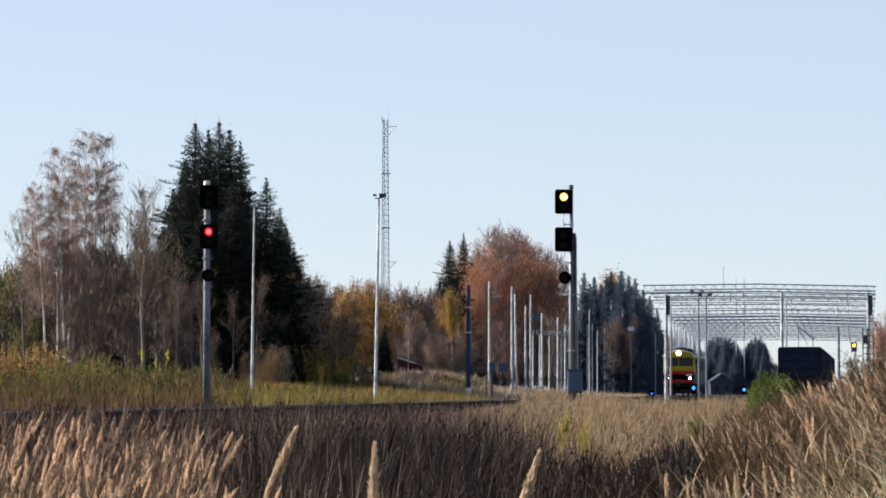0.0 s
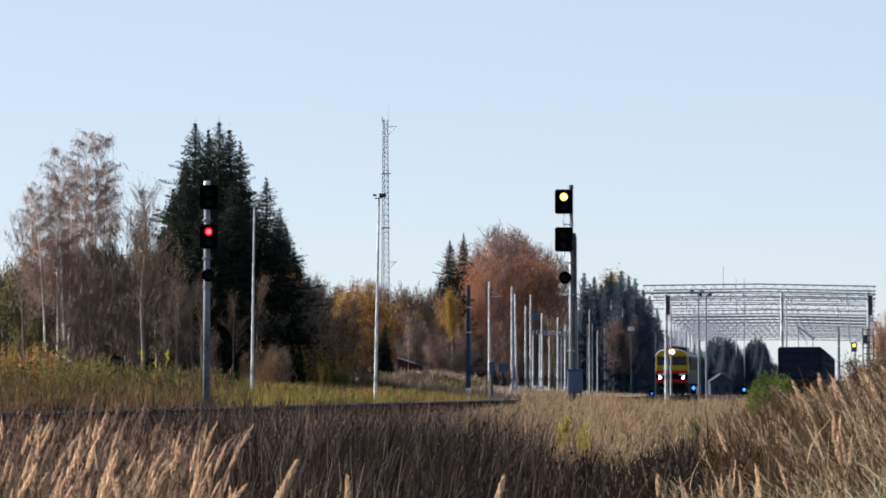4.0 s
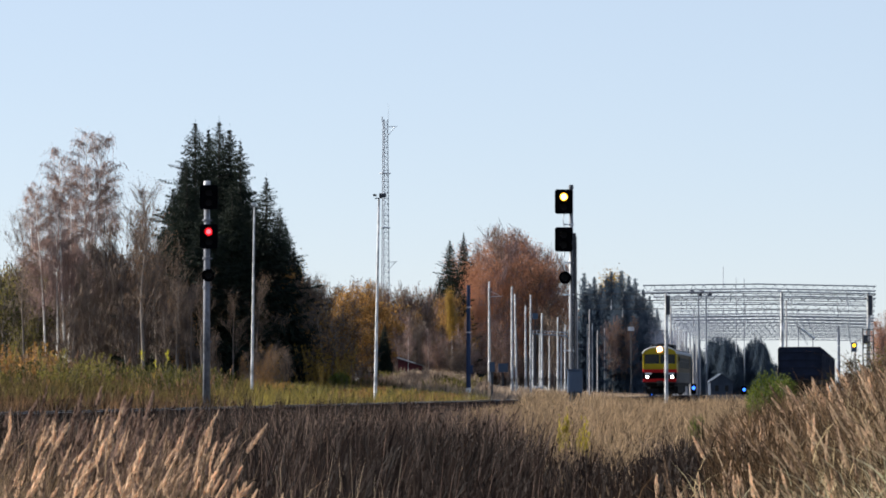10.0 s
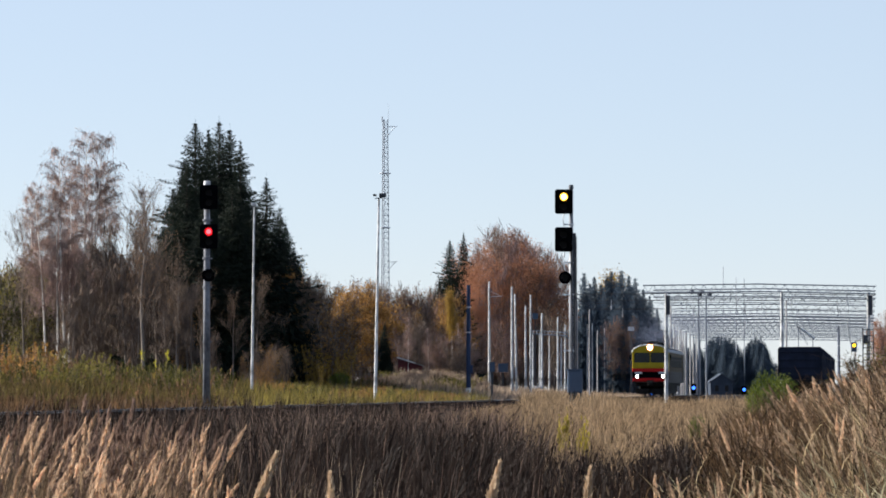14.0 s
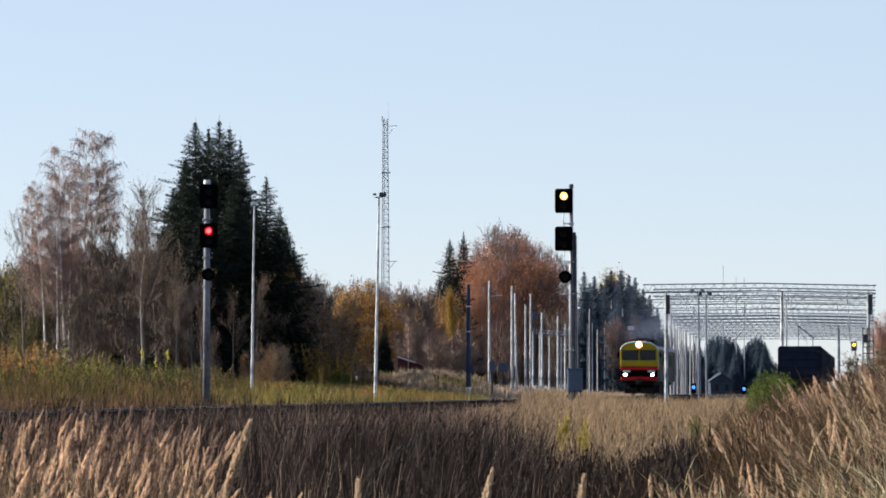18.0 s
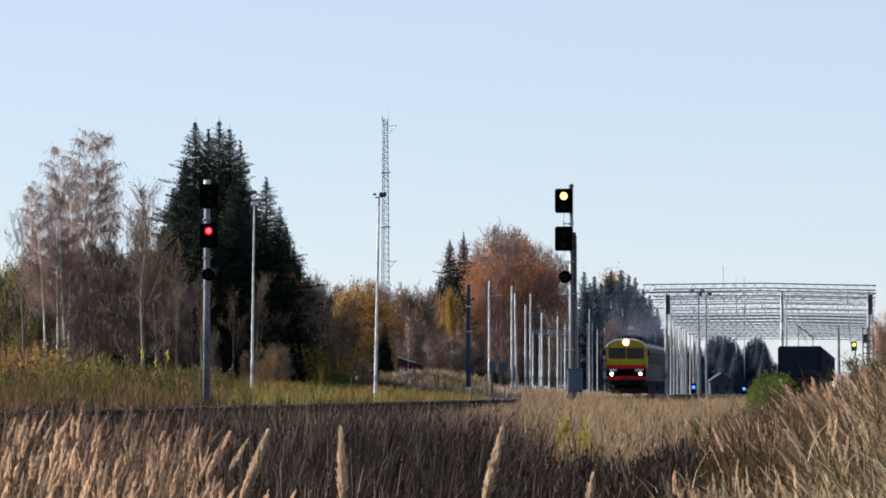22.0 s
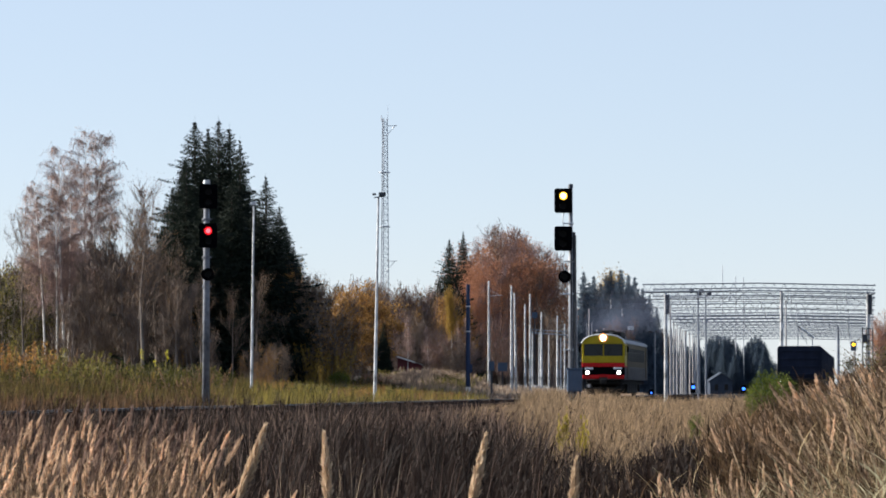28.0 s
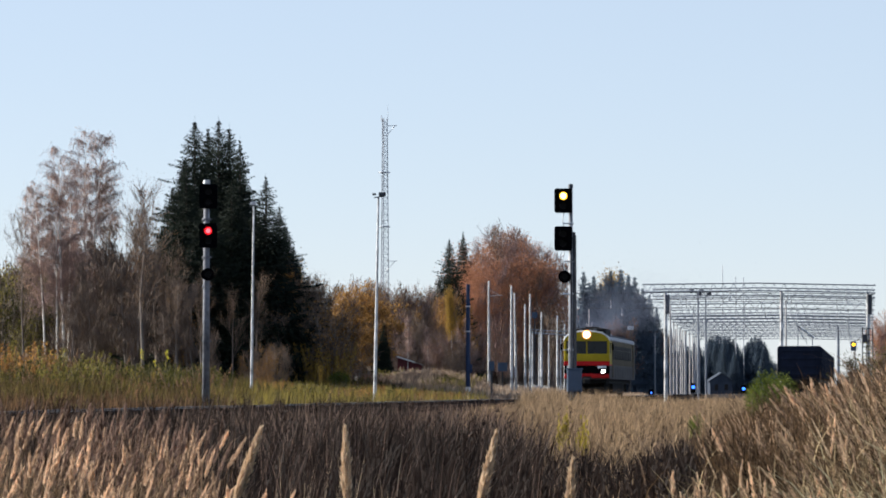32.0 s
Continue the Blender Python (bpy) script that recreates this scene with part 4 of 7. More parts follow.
mesh_part("lattice", tri_mesh("lattice", *tubes(A, B, R, R, 4)), M_PALE_STEEL, root)
for z, reach in ((th - 1.3, 2.2), (th * 0.475, 2.2)):
    bm = bmesh.new()
    rod(bm, (0.4, 0, z), (reach, 0, z + 0.05), 0.06, 0.06, 6)
    rod(bm, (0.5, 0, z - 1.6), (reach * 0.85, 0, z), 0.05, 0.05, 6)
    part("side_arm", bm, M_GALV, root, "sideways aerial bracket")
bm = bmesh.new()
rod(bm, (0.6, 0, th - 0.5), (0.6, 0, th + 2.8), 0.04, 0.02, 6)
rod(bm, (-0.5, 0, th - 0.5), (-0.5, 0, th + 0.5), 0.12, 0.12, 6)
part("whip_aerial", bm, M_GALV, root)
for z in (th * 0.8, th * 0.6):
    bm = bmesh.new()
    rod(bm, (0, 0, z), (0, 0, z + 0.15), 1.05, 1.05, 12)
    part("platform", bm, M_GALV, root)
# small aerials beyond the yard
for x, y, top in ((70.86, 857.1, 31.81), (74.14, 857.1, 28.95), (76.14, 857.1, 28.81)):
    root = thing("aerial_pole", put(x, y), "thin distant aerial pole on the skyline", "aerial")
    bm = bmesh.new()
    rod(bm, (0, 0, -0.2), (0, 0, top - float(land(x, y))), 0.16, 0.08, 8)
    part("pole", bm, M_GALV, root)

root = thing("concrete_block", put(12.07, 428.6), "pale concrete block at the foot of the posts", "concrete block")
bm = bmesh.new()
box(bm, 0, 0, 0.35, 0.95, 0.7, 0.9, 0.04)
part("block", bm, M_CONCRETE, root)

concrete_pole(56.00, 480.0, 9.64, 0.27, "broad grey concrete post at the far end of the yard", paint=M_PALE_STEEL)
# a slanted loading chute on a thin stand behind the wagons
cx, cy, cz = 37.00, 352.9, 7.11
root = thing("loading_chute", put(cx, cy), "slanted pale steel loading chute on a thin stand", "loading chute")
c0 = float(land(cx, cy))
bm = bmesh.new()
rod(bm, (0, 0, cz - c0), (1.65, 0, cz - c0 - 1.25), 0.1, 0.13, 10)
part("chute", bm, M_CONCRETE, root, "pale steel tube")
for sx, top in ((0.0, cz - c0), (1.5, cz - c0 - 1.15)):
    bm = bmesh.new()
    rod(bm, (sx, 0.1, -0.2), (sx, 0.1, top), 0.05, 0.05, 6)
    part("stand_leg", bm, M_PALE_STEEL, root)

# ---- a small house with a red roof behind the mound ----
hx, hy = -3.4, 340.9
hz = float(land(hx, hy))
root = thing("small_house", put(hx, hy), "small dark red shed with a sheet roof behind the mound", "house")
bm = bmesh.new()
vs = [bm.verts.new((x, y, z)) for y in (-1.6, 1.6) for x, z in ((-1.1, -0.3), (1.3, -0.3), (1.3, 2.95 - hz), (-1.1, 3.72 - hz))]
for f in ((0, 1, 2, 3), (7, 6, 5, 4), (0, 4, 5, 1), (1, 5, 6, 2), (2, 6, 7, 3), (3, 7, 4, 0)):
    bm.faces.new([vs[i] for i in f])
bmesh.ops.recalc_face_normals(bm, faces=bm.faces)
part("wall", bm, M_REDROOF, root, "dark red boarded wall")
tip = math.atan2(0.77, 2.4)
bm = bmesh.new()
box(bm, 0, 0, 0, 2.8, 3.6, 0.07, 0.01, Matrix.Rotation(tip, 3, "Y"))
bmesh.ops.translate(bm, vec=(0.1, 0, 3.4 - hz), verts=bm.verts)
part("roof", bm, M_HOUSE, root, "pale sheet roof")
bm = bmesh.new()
box(bm, 0, 0, 0, 1.9, 0.06, 0.13, 0.01, Matrix.Rotation(tip, 3, "Y"))
bmesh.ops.translate(bm, vec=(-0.25, -1.84, 3.5 - hz), verts=bm.verts)
part("barge_board", bm, M_WHITE, root, "white barge board")

# ---- trees ----
def spruce(name_label, h, r, seed, needles, bare=0.06, group="spruces", fine=1.0):
    """A conifer in whorls: drooping boughs with upturned tips, side sprays and hanging twigs."""
    rng = np.random.default_rng(seed)
    root = thing("spruce_tree", pose(0, 0, 0), name_label, "tree", group)
    bm = bmesh.new()
    rod(bm, (0, 0, -0.3), (0, 0, h * 0.97), 0.014 * h, 0.02, 8)
    part("trunk", bm, M_DARKBARK, root)
    P, S, AX = [], [], []
    A, B, R = [], [], []

    def spray(pts, size, axis):
        P.append(pts), S.append(size), AX.append(axis)

    z = h * bare
    while z < h * 0.985:
        f = 1 - z / h
        reach = r * (f ** 0.84) * rng.uniform(0.7, 1.12) + 0.03
        if fine == 1.0:
            reach *= 0.5 + 0.55 * float(smooth(0.0, 0.12, f))
        nb = int(5 + 5 * f)
        a0 = rng.uniform(0, 6.28)
        fall = float(np.interp(f, (0.0, 0.08, 0.25, 0.6, 1.0), (-0.45, -0.1, 0.15, 0.35, 0.5)))
        for k in range(nb):
            az = a0 + 6.283 * k / nb + rng.normal(0, 0.25)
            L = reach * rng.uniform(0.45, 1.3)
            d, side = np.array([math.cos(az), math.sin(az), 0.0]), np.array([-math.sin(az), math.cos(az), 0.0])
            m = max(4, int(L * 5.5 * fine))
            q = np.linspace(0.08, 1, m)
            base = np.outer(q * L, d)
            base[:, 2] = z + rng.uniform(-0.12, 0.12) - fall * L * q + (0.18 + 0.1 * f) * L * q ** 3
            way = np.tile(d + np.array([[0, 0, -0.4 * fall]]), (m, 1))
            A.append((0, 0, z)), B.append(tuple(base[-1])), R.append(0.012 + 0.006 * L)
            w = (0.36 + 0.6 * min(1.0, 1.5 * f)) / fine ** 0.5 * (0.55 + 0.45 * min(1.0, 8 * f))
            spray(base + rng.normal(0, 0.02, (m, 3)), rng.uniform(0.1, 0.17, m) * w, way)
            # side sprays, shorter towards the tip
            for rep_ in range(6):
                sgn = rng.choice((-1.0, 1.0), m)[:, None]
                out = rng.uniform(0.05, 1.0, (m, 1)) * (0.34 * L * (1.05 - q[:, None]) + 0.02 + 0.1 * min(1.0, 7 * f))
                spray(base + sgn * side[None] * out + d[None] * out * 0.5 - np.array([[0, 0, 0.3]]) * out, rng.uniform(0.09, 0.17, m) * w, d[None] * 0.7 + sgn * side[None] + np.array([[0, 0, -0.35]]) * np.ones((m, 1)))
            # twigs that hang under the bough
            for rep_ in range(3):
                drop = rng.uniform(0.02, 1.0, (m, 1)) * (0.12 + 0.4 * f) * (1.15 - 0.75 * q[:, None])
                out = rng.normal(0, 0.13, (m, 1)) * (0.4 + L * 0.3)
                spray(base + side[None] * out - drop * np.array([[0, 0, 1.0]]), rng.uniform(0.08, 0.15, m) * w, d[None] * 0.3 + np.array([[0, 0, -1.0]]) * np.ones((m, 1)))
        # the dark inside
        mi = int(520 * f) + 14
        ai, ri = rng.uniform(0, 6.28, mi), reach * 0.8 * np.sqrt(rng.random(mi))
        spray(np.stack([np.cos(ai) * ri, np.sin(ai) * ri, z - rng.uniform(0, 0.6, mi) - ri * 0.3], 1), rng.uniform(0.14, 0.26, mi) * (0.15 + 1.0 * min(f * 1.3, 1.0)), np.stack([np.cos(ai), np.sin(ai), np.full(mi, -0.9)], 1))
        z += rng.uniform(0.36, 0.66) * (0.5 + 0.6 * f)
    # the leader at the top
    spray(np.stack([np.zeros(12), np.zeros(12), np.linspace(h * 0.95, h, 12)], 1), np.linspace(0.07, 0.03, 12), np.tile([[0.1, 0, 1.0]], (12, 1)))
    V, F = flakes(np.concatenate(P), np.concatenate(S), rng, 0.3, 3.6, np.concatenate(AX))
    V2, F2 = tubes(A, B, R, np.array(R) * 0.3)
    mesh_part("crown", tri_mesh("crown", *joined((V, F), (V2, F2))), needles, root, "drooping needle branches")
    return root


def skeleton(h, spread, rng, first=0.25, limbs=11, depth=3, droop=0.0, up=0.75, stems=1, rise=0.0):
    """Trunk and limbs as tapered pieces, and the twig ends to hang leaves on."""
    segs, tips = [], []

    def grow(p, d, length, r, level):
        n = 4 if level else 7
        for k in range(n):
            d2 = d + rng.normal(0, 0.12 if level else 0.04, 3)
            d2[2] += (0.05 if level < 2 else 0.0) - droop * level * 0.06
            d = d2 / np.linalg.norm(d2)
            q = p + d * length / n
            r2 = r * (0.86 if level else 0.84)
            segs.append((p, q, r, r2, level))
            if level < depth and (level or k >= n * first - 1):
                for _ in range(limbs // 5 if not level else 2):
                    az = rng.uniform(0, 6.283)
                    side = np.array([math.cos(az), math.sin(az), rng.uniform(0.1, 1.0) * up - droop * 0.3 * level])
                    c = side * (0.85 - 0.4 * rise) + d * (0.45 + 0.5 * rise)
                    c /= np.linalg.norm(c)
                    sub = length * (0.42 if level == 0 else 0.5) * rng.uniform(0.6, 1.1) * (spread if level == 0 else 1.0) * (1.15 - 0.5 * k / n if level == 0 else 1)
                    grow(q, c, sub, r2 * 0.45, level + 1)
            p, r = q, r2
        tips.append(p)

    for s in range(stems):
        off = np.array([rng.normal(0, 0.25), rng.normal(0, 0.25), -0.2]) if stems > 1 else np.array([0, 0, -0.2])
        d = np.array([rng.normal(0, 0.16 if stems > 1 else 0.03), rng.normal(0, 0.16 if stems > 1 else 0.03), 1.0])
        grow(off, d / np.linalg.norm(d), h * (rng.uniform(0.75, 1.0) if stems > 1 else 1.0), 0.011 * h / (1.6 if stems > 1 else 1), 0)
    return segs, np.array(tips)


def broadleaf(name, label, h, seed, bark, twig, leaves, per_tip=10, size=0.16, cloud=0.45, spread=1.0, limbs=11, first=0.25, droop=0.0, up=0.75, stems=1, depth=3, group="", min_r=0.012, category="tree", hang=0.0, drop=False, rise=0.0):
    rng = np.random.default_rng(seed)
    root = thing(name, pose(0, 0, 0), label, category, group)
    segs, tips = skeleton(h, spread, rng, first, limbs, depth, droop, up, stems, rise)
    top = max(s[1][2] for s in segs)
    k = h / top
    for lo, hi, nm, m, n in ((0, 0, "trunk", bark, 7), (1, 9, "limb_work", twig, 3)):
        pick = [s for s in segs if lo <= s[4] <= hi]
        A, B = np.array([s[0] for s in pick]) * k, np.array([s[1] for s in pick]) * k
        R0, R1 = np.maximum([s[2] for s in pick], min_r), np.maximum([s[3] for s in pick], min_r * 0.8)
        if nm == "trunk" and stems == 1:
            mesh_part(nm, tri_mesh(nm, *pipe(np.concatenate([A[:1], B]), np.concatenate([R0[:1], R1]), n)), m, root)
        else:
            mesh_part(nm, tri_mesh(nm, *tubes(A, B, R0, R1, n)), m, root)["kind"] = "stuff"
    if per_tip:
        ends = np.concatenate([tips * k, np.array([s[1] for s in segs if s[4] >= 2]) * k])
        P = np.repeat(ends, per_tip, 0) + rng.normal(0, cloud, (len(ends) * per_tip, 3)) - np.abs(rng.normal(0, hang + 1e-6, (len(ends) * per_tip, 1))) * np.array([[0, 0, 1.0]])
        P = P[P[:, 2] > 0.2]
        mesh_part("crown", tri_mesh("crown", *flakes(P, rng.uniform(0.6, 1.3, len(P)) * size, rng, 0.0, 5.0 if drop else 1.0, np.array([[0.1, 0, -1.0]]) if drop else None)), leaves, root, "loose crown of leaves")
    return root


def twiggy(name, label, h, seed, bark, twig, leaves, n_twig, n_leaf, stems, spread=0.8, group="thicket shrubs", category="shrub", leaf=0.11, dome=0.0):
    """A many-stemmed shrub or a slim sapling: stems, a haze of fine upright twigs and some leaves."""
    rng = np.random.default_rng(seed)
    root = thing(name, pose(0, 0, 0), label, category, group)
    segs, tips = skeleton(h, spread, rng, 0.15, 8, 2, 0.0, 1.1, stems)
    k = h / max(s[1][2] for s in segs)
    if dome:
        def inside(s):
            x, y, z = s[1] * k / h
            return (x * x + y * y) / (1.05 * dome) ** 2 + (max(0.0, z - 0.6) / 0.4) ** 2 < 1.1
        segs = [s for s in segs if inside(s)]
    pick = [s for s in segs if s[4] < 2]
    A, B = np.array([s[0] for s in pick]) * k, np.array([s[1] for s in pick]) * k
    R0, R1 = np.maximum([s[2] for s in pick], 0.02), np.maximum([s[3] for s in pick], 0.014)
    stem = mesh_part("stem", tri_mesh("stem", *tubes(A, B, R0, R1, 4)), bark, root)
    stem["kind"] = "stuff"
    ends = np.array([s[1] for s in segs if s[4] >= 1]) * k
    P = ends[rng.integers(0, len(ends), n_twig)] + rng.normal(0, 0.16, (n_twig, 3)) * (h / 6) ** 0.5
    ax = P * np.array([[0.5, 0.5, 0.0]]) / h * 3 + np.array([[0, 0, 1.0]])
    mesh_part("twig_haze", tri_mesh("twig_haze", *flakes(P, rng.uniform(0.03, 0.05, n_twig) * (h / 6) ** 0.5, rng, 0.0, 14.0, ax)), twig, root)["kind"] = "stuff"
    P = ends[rng.integers(0, len(ends), n_leaf)] + rng.normal(0, 0.22, (n_leaf, 3)) * (h / 6) ** 0.5
    if dome:
        # most leaves stand in clumps under one rounded crown
        c = rng.normal(0, 1, (90, 3))
        c /= np.linalg.norm(c, axis=1, keepdims=True)
        c = c * rng.uniform(0.45, 1.0, (90, 1)) * np.array([[dome * h, dome * h, 0.36 * h]]) + np.array([[0, 0, 0.6 * h]])
        j = rng.random(len(P)) < 1.0
        P[j] = c[rng.integers(0, 90, j.sum())] + rng.normal(0, 0.036 * h, (j.sum(), 3)) * np.array([[1.0, 1.0, 0.75]])
    P = P[P[:, 2] > 0.1]
    mesh_part("crown", tri_mesh("crown", *flakes(P, rng.uniform(0.65, 1.35, len(P)) * leaf, rng)), leaves, root, "loose autumn leaves")
    return root


USED = set()


def plant(proto, x, y, scale=1.0, rz=None, wide=1.0, rng=random.Random(7), label="", young=False, name=""):
    """Sets the first of a kind, then copies of it, on the ground at x, y."""
    rz = rng.uniform(0, 360) if rz is None else rz
    m = pose(x, y, float(land(x, y)) - 0.05, 0, 0, rz) @ Matrix.Diagonal((scale * wide, scale * wide, scale, 1))
    if proto not in USED:
        USED.add(proto)
        proto.matrix_basis = m
        ob = proto
    else:
        ob = copy_thing(proto, Matrix())
        ob.matrix_basis = m
    if young:
        ob.name, ob["category"], ob["group"] = "young_tree", "tree", "young trees in the thicket"
        ob["label"] = "leafless brown young tree in the thicket"
    if label:
        ob["label"] = label
    if name:
        ob.name, ob["group"] = name, name.replace("_", " ") + "es"
    return ob


def plant_h(proto, h0, x, y, top, wide=1.0, **kw):
    """The same, given the height of its top over the rails."""
    return plant(proto, x, y, (top - float(land(x, y)) + 0.05) / h0, wide=wide, **kw)


SP = [spruce("tall dark green spruce with drooping branches", 22, 5.4, 11 + k, L_SPRUCE) for k in range(3)]
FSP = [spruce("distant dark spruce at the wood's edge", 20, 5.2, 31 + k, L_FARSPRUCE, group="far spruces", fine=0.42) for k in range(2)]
# the big spruce group
for k, (x, y, top, wide) in enumerate(((-20.14, 275.2, 22.40, 1.0), (-19.62, 283.0, 22.36, 0.9), (-18.55, 280.4, 22.81, 1.05), (-18.00, 285.7, 22.66, 0.95), (-16.62, 277.8, 20.94, 0.85), (-20.27, 267.9, 18.42, 1.0), (-15.14, 272.7, 15.6, 0.75), (-13.85, 265.5, 17.11, 1.0), (-13.02, 270.3, 14.98, 0.9), (-20.96, 274.0, 19.2, 0.8), (-21.7, 272.0, 16.6, 1.0), (-22.2, 270.0, 13.0, 1.0), (-12.00, 272.7, 11.93, 1.1), (-12.98, 279.1, 14.05, 1.0), (-16.40, 263.2, 16.35, 1.1), (-18.22, 260.9, 15.78, 1.1))):
    plant_h(SP[k % 3], 22, x, y, top + 0.35, wide * (1.1 if k in (4, 5, 9) else 1.28))
for k, (x, y, top, wide) in enumerate(((-5.45, 315.8, 6.9, 1.0), (-12.38, 285.7, 9.71, 0.8), (-11.33, 285.7, 7.47, 0.85), (0.97, 484.0, 22.4, 1.1), (3.08, 506.0, 24.45, 0.85), (-0.49, 484.0, 16.7, 0.95), (-30.74, 315.8, 14.26, 0.8), (-29.95, 315.8, 13.73, 0.8))):
    plant_h(SP[k % 3], 22, x, y, top, wide)
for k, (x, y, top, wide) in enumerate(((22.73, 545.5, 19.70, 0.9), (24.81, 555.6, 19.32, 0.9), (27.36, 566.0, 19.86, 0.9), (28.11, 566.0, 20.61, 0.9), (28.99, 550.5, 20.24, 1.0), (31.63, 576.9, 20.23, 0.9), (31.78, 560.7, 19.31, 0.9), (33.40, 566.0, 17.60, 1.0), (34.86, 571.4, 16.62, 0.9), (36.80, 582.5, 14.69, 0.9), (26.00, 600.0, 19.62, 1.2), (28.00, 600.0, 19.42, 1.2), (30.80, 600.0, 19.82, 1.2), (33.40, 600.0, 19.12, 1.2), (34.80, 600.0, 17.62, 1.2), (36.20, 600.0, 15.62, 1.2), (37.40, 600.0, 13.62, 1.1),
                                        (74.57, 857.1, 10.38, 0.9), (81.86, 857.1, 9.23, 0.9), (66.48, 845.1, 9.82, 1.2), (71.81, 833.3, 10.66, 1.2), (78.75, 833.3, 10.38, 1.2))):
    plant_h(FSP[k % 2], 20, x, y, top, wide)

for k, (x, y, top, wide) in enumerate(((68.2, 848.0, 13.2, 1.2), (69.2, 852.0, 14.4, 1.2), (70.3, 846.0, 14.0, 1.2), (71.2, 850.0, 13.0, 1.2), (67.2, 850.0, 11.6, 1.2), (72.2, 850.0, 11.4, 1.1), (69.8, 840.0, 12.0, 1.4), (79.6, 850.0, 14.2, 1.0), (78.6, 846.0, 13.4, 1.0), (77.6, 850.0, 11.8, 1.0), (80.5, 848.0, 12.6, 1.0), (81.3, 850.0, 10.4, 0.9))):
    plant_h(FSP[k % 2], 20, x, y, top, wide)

# birches with white stems and thin pinkish crowns
def birch(label, h, seed, lean):
    """A slim white trunk, short rising limbs and a veil of hanging twigs."""
    rng = np.random.default_rng(seed)
    root = thing("birch_tree", pose(0, 0, 0), label, "tree", "birches")
    q = np.linspace(0, 1, 15)
    T = np.stack([lean * q * h + 0.12 * np.sin(q * 5 + seed), 0.1 * np.sin(q * 4), q * h - 0.2], 1)
    R = 0.15 * (1 - 0.9 * q) * h / 20
    mesh_part("trunk", tri_mesh("trunk", *pipe(T, R, 8)), M_BIRCH, root)
    A, B, RA, RB, LP = [], [], [], [], []
    for k in range(70):
        f = rng.uniform(0.34, 0.99)
        p = np.array([np.interp(f, q, T[:, i]) for i in range(3)])
        az = rng.uniform(0, 6.283)
        out = np.array([math.cos(az), math.sin(az), 0.0])
        L = (0.6 + 4.6 * (1 - f) ** 0.7) * rng.uniform(0.55, 1.1) * h / 20
        d = out * 0.62 + np.array([0, 0, 1.0])
        r = 0.012 + 0.012 * L / 3
        pts = [p]
        for _ in range(5):
            d = d + out * 0.1 + np.array([0, 0, -0.11]) + rng.normal(0, 0.1, 3)
            d = d / np.linalg.norm(d)
            pn = p + d * L / 5
            A.append(p), B.append(pn), RA.append(r), RB.append(r * 0.85)
            p, r = pn, r * 0.85
            pts.append(p)
        leafy = rng.random() < 0.5 * f
        for _ in range(int(14 + 11 * L)):
            s_ = rng.uniform(0.25, 1) * 5
            i = min(int(s_), 4)
            a = pts[i] + (pts[i + 1] - pts[i]) * (s_ - i)
            e = out * rng.uniform(-0.1, 0.7) + rng.normal(0, 0.35, 3) + np.array([0, 0, 0.25])
            l2 = rng.uniform(0.25, 0.6)
            m_ = a + e * l2
            b = m_ + (e * 0.35 + np.array([0, 0, -rng.uniform(0.2, 1.3)])) * l2 * 1.3
            A.extend((a, m_)), B.extend((m_, b)), RA.extend((0.011, 0.009)), RB.extend((0.009, 0.007))
            if leafy or rng.random() < 0.05:
                LP.append(b)
    mesh_part("limb_work", tri_mesh("limb_work", *tubes(A, B, RA, RB, 3)), M_TWIG_PINK, root)["kind"] = "stuff"
    LP = np.array(LP)
    LP = LP[(LP[:, 2] > h * 0.45) | (rng.random(len(LP)) < 0.3)]
    LP = np.repeat(LP, 5, 0) + rng.normal(0, 0.13, (len(LP) * 5, 3))
    mesh_part("crown", tri_mesh("crown", *flakes(LP, rng.uniform(0.05, 0.1, len(LP)), rng)), L_PINK, root, "last thin tan leaves")
    return root


BI = [birch("tall birch with a white trunk and thin tan crown", 20, 50 + k, ln) for k, ln in enumerate((-0.062, 0.008, -0.03, 0.045))]
for k, x, y, top, wide, rz in ((0, -30.14, 258.0, 16.4, 0.9, 0), (1, -29.43, 258.0, 15.8, 0.9, 0), (2, -28.72, 258.0, 19.2, 0.95, 0), (1, -28.9, 263.0, 17.2, 0.8, 180), (1, -31.7, 300.0, 23.4, 1.1, 40), (3, -31.4, 300.0, 23.2, 1.05, 0), (2, -30.4, 305.0, 20.0, 0.8, 120), (0, -36.5, 305.0, 18.5, 0.7, 30), (3, -26.0, 300.0, 18.4, 0.7, 200)):
    plant_h(BI[k], 20, x, y, top, wide, rz=rz)
# bare grey trees
BA = [broadleaf("bare_tree", "leafless grey tree with fine upright twigs", 17, 70 + k, M_BARK, M_TWIG, L_BROWN, 1, 0.07, 0.4, 0.95, 14, 0.42, 0.0, 1.2, group="bare trees", min_r=0.014, rise=0.62) for k in range(2)]
for k, (x, y, top, wide) in enumerate(((-21.75, 247.0, 16.2, 0.95), (-23.8, 262.0, 15.2, 0.8), (-33.8, 274.0, 15.4, 0.8), (-19.6, 250.0, 11.8, 0.8), (-17.6, 248.0, 9.6, 0.8), (-15.6, 252.0, 8.4, 0.8), (-14.0, 255.0, 9.5, 0.8), (-10.18, 272.7, 10.20, 1.0), (-11.38, 285.7, 9.62, 1.0), (-4.94, 352.9, 11.46, 1.0), (-2.50, 375.0, 11.71, 1.0), (13.95, 504.2, 20.35, 0.9), (9.33, 504.2, 25.39, 0.8))):
    plant_h(BA[k % 2], 17, x, y, top, wide)
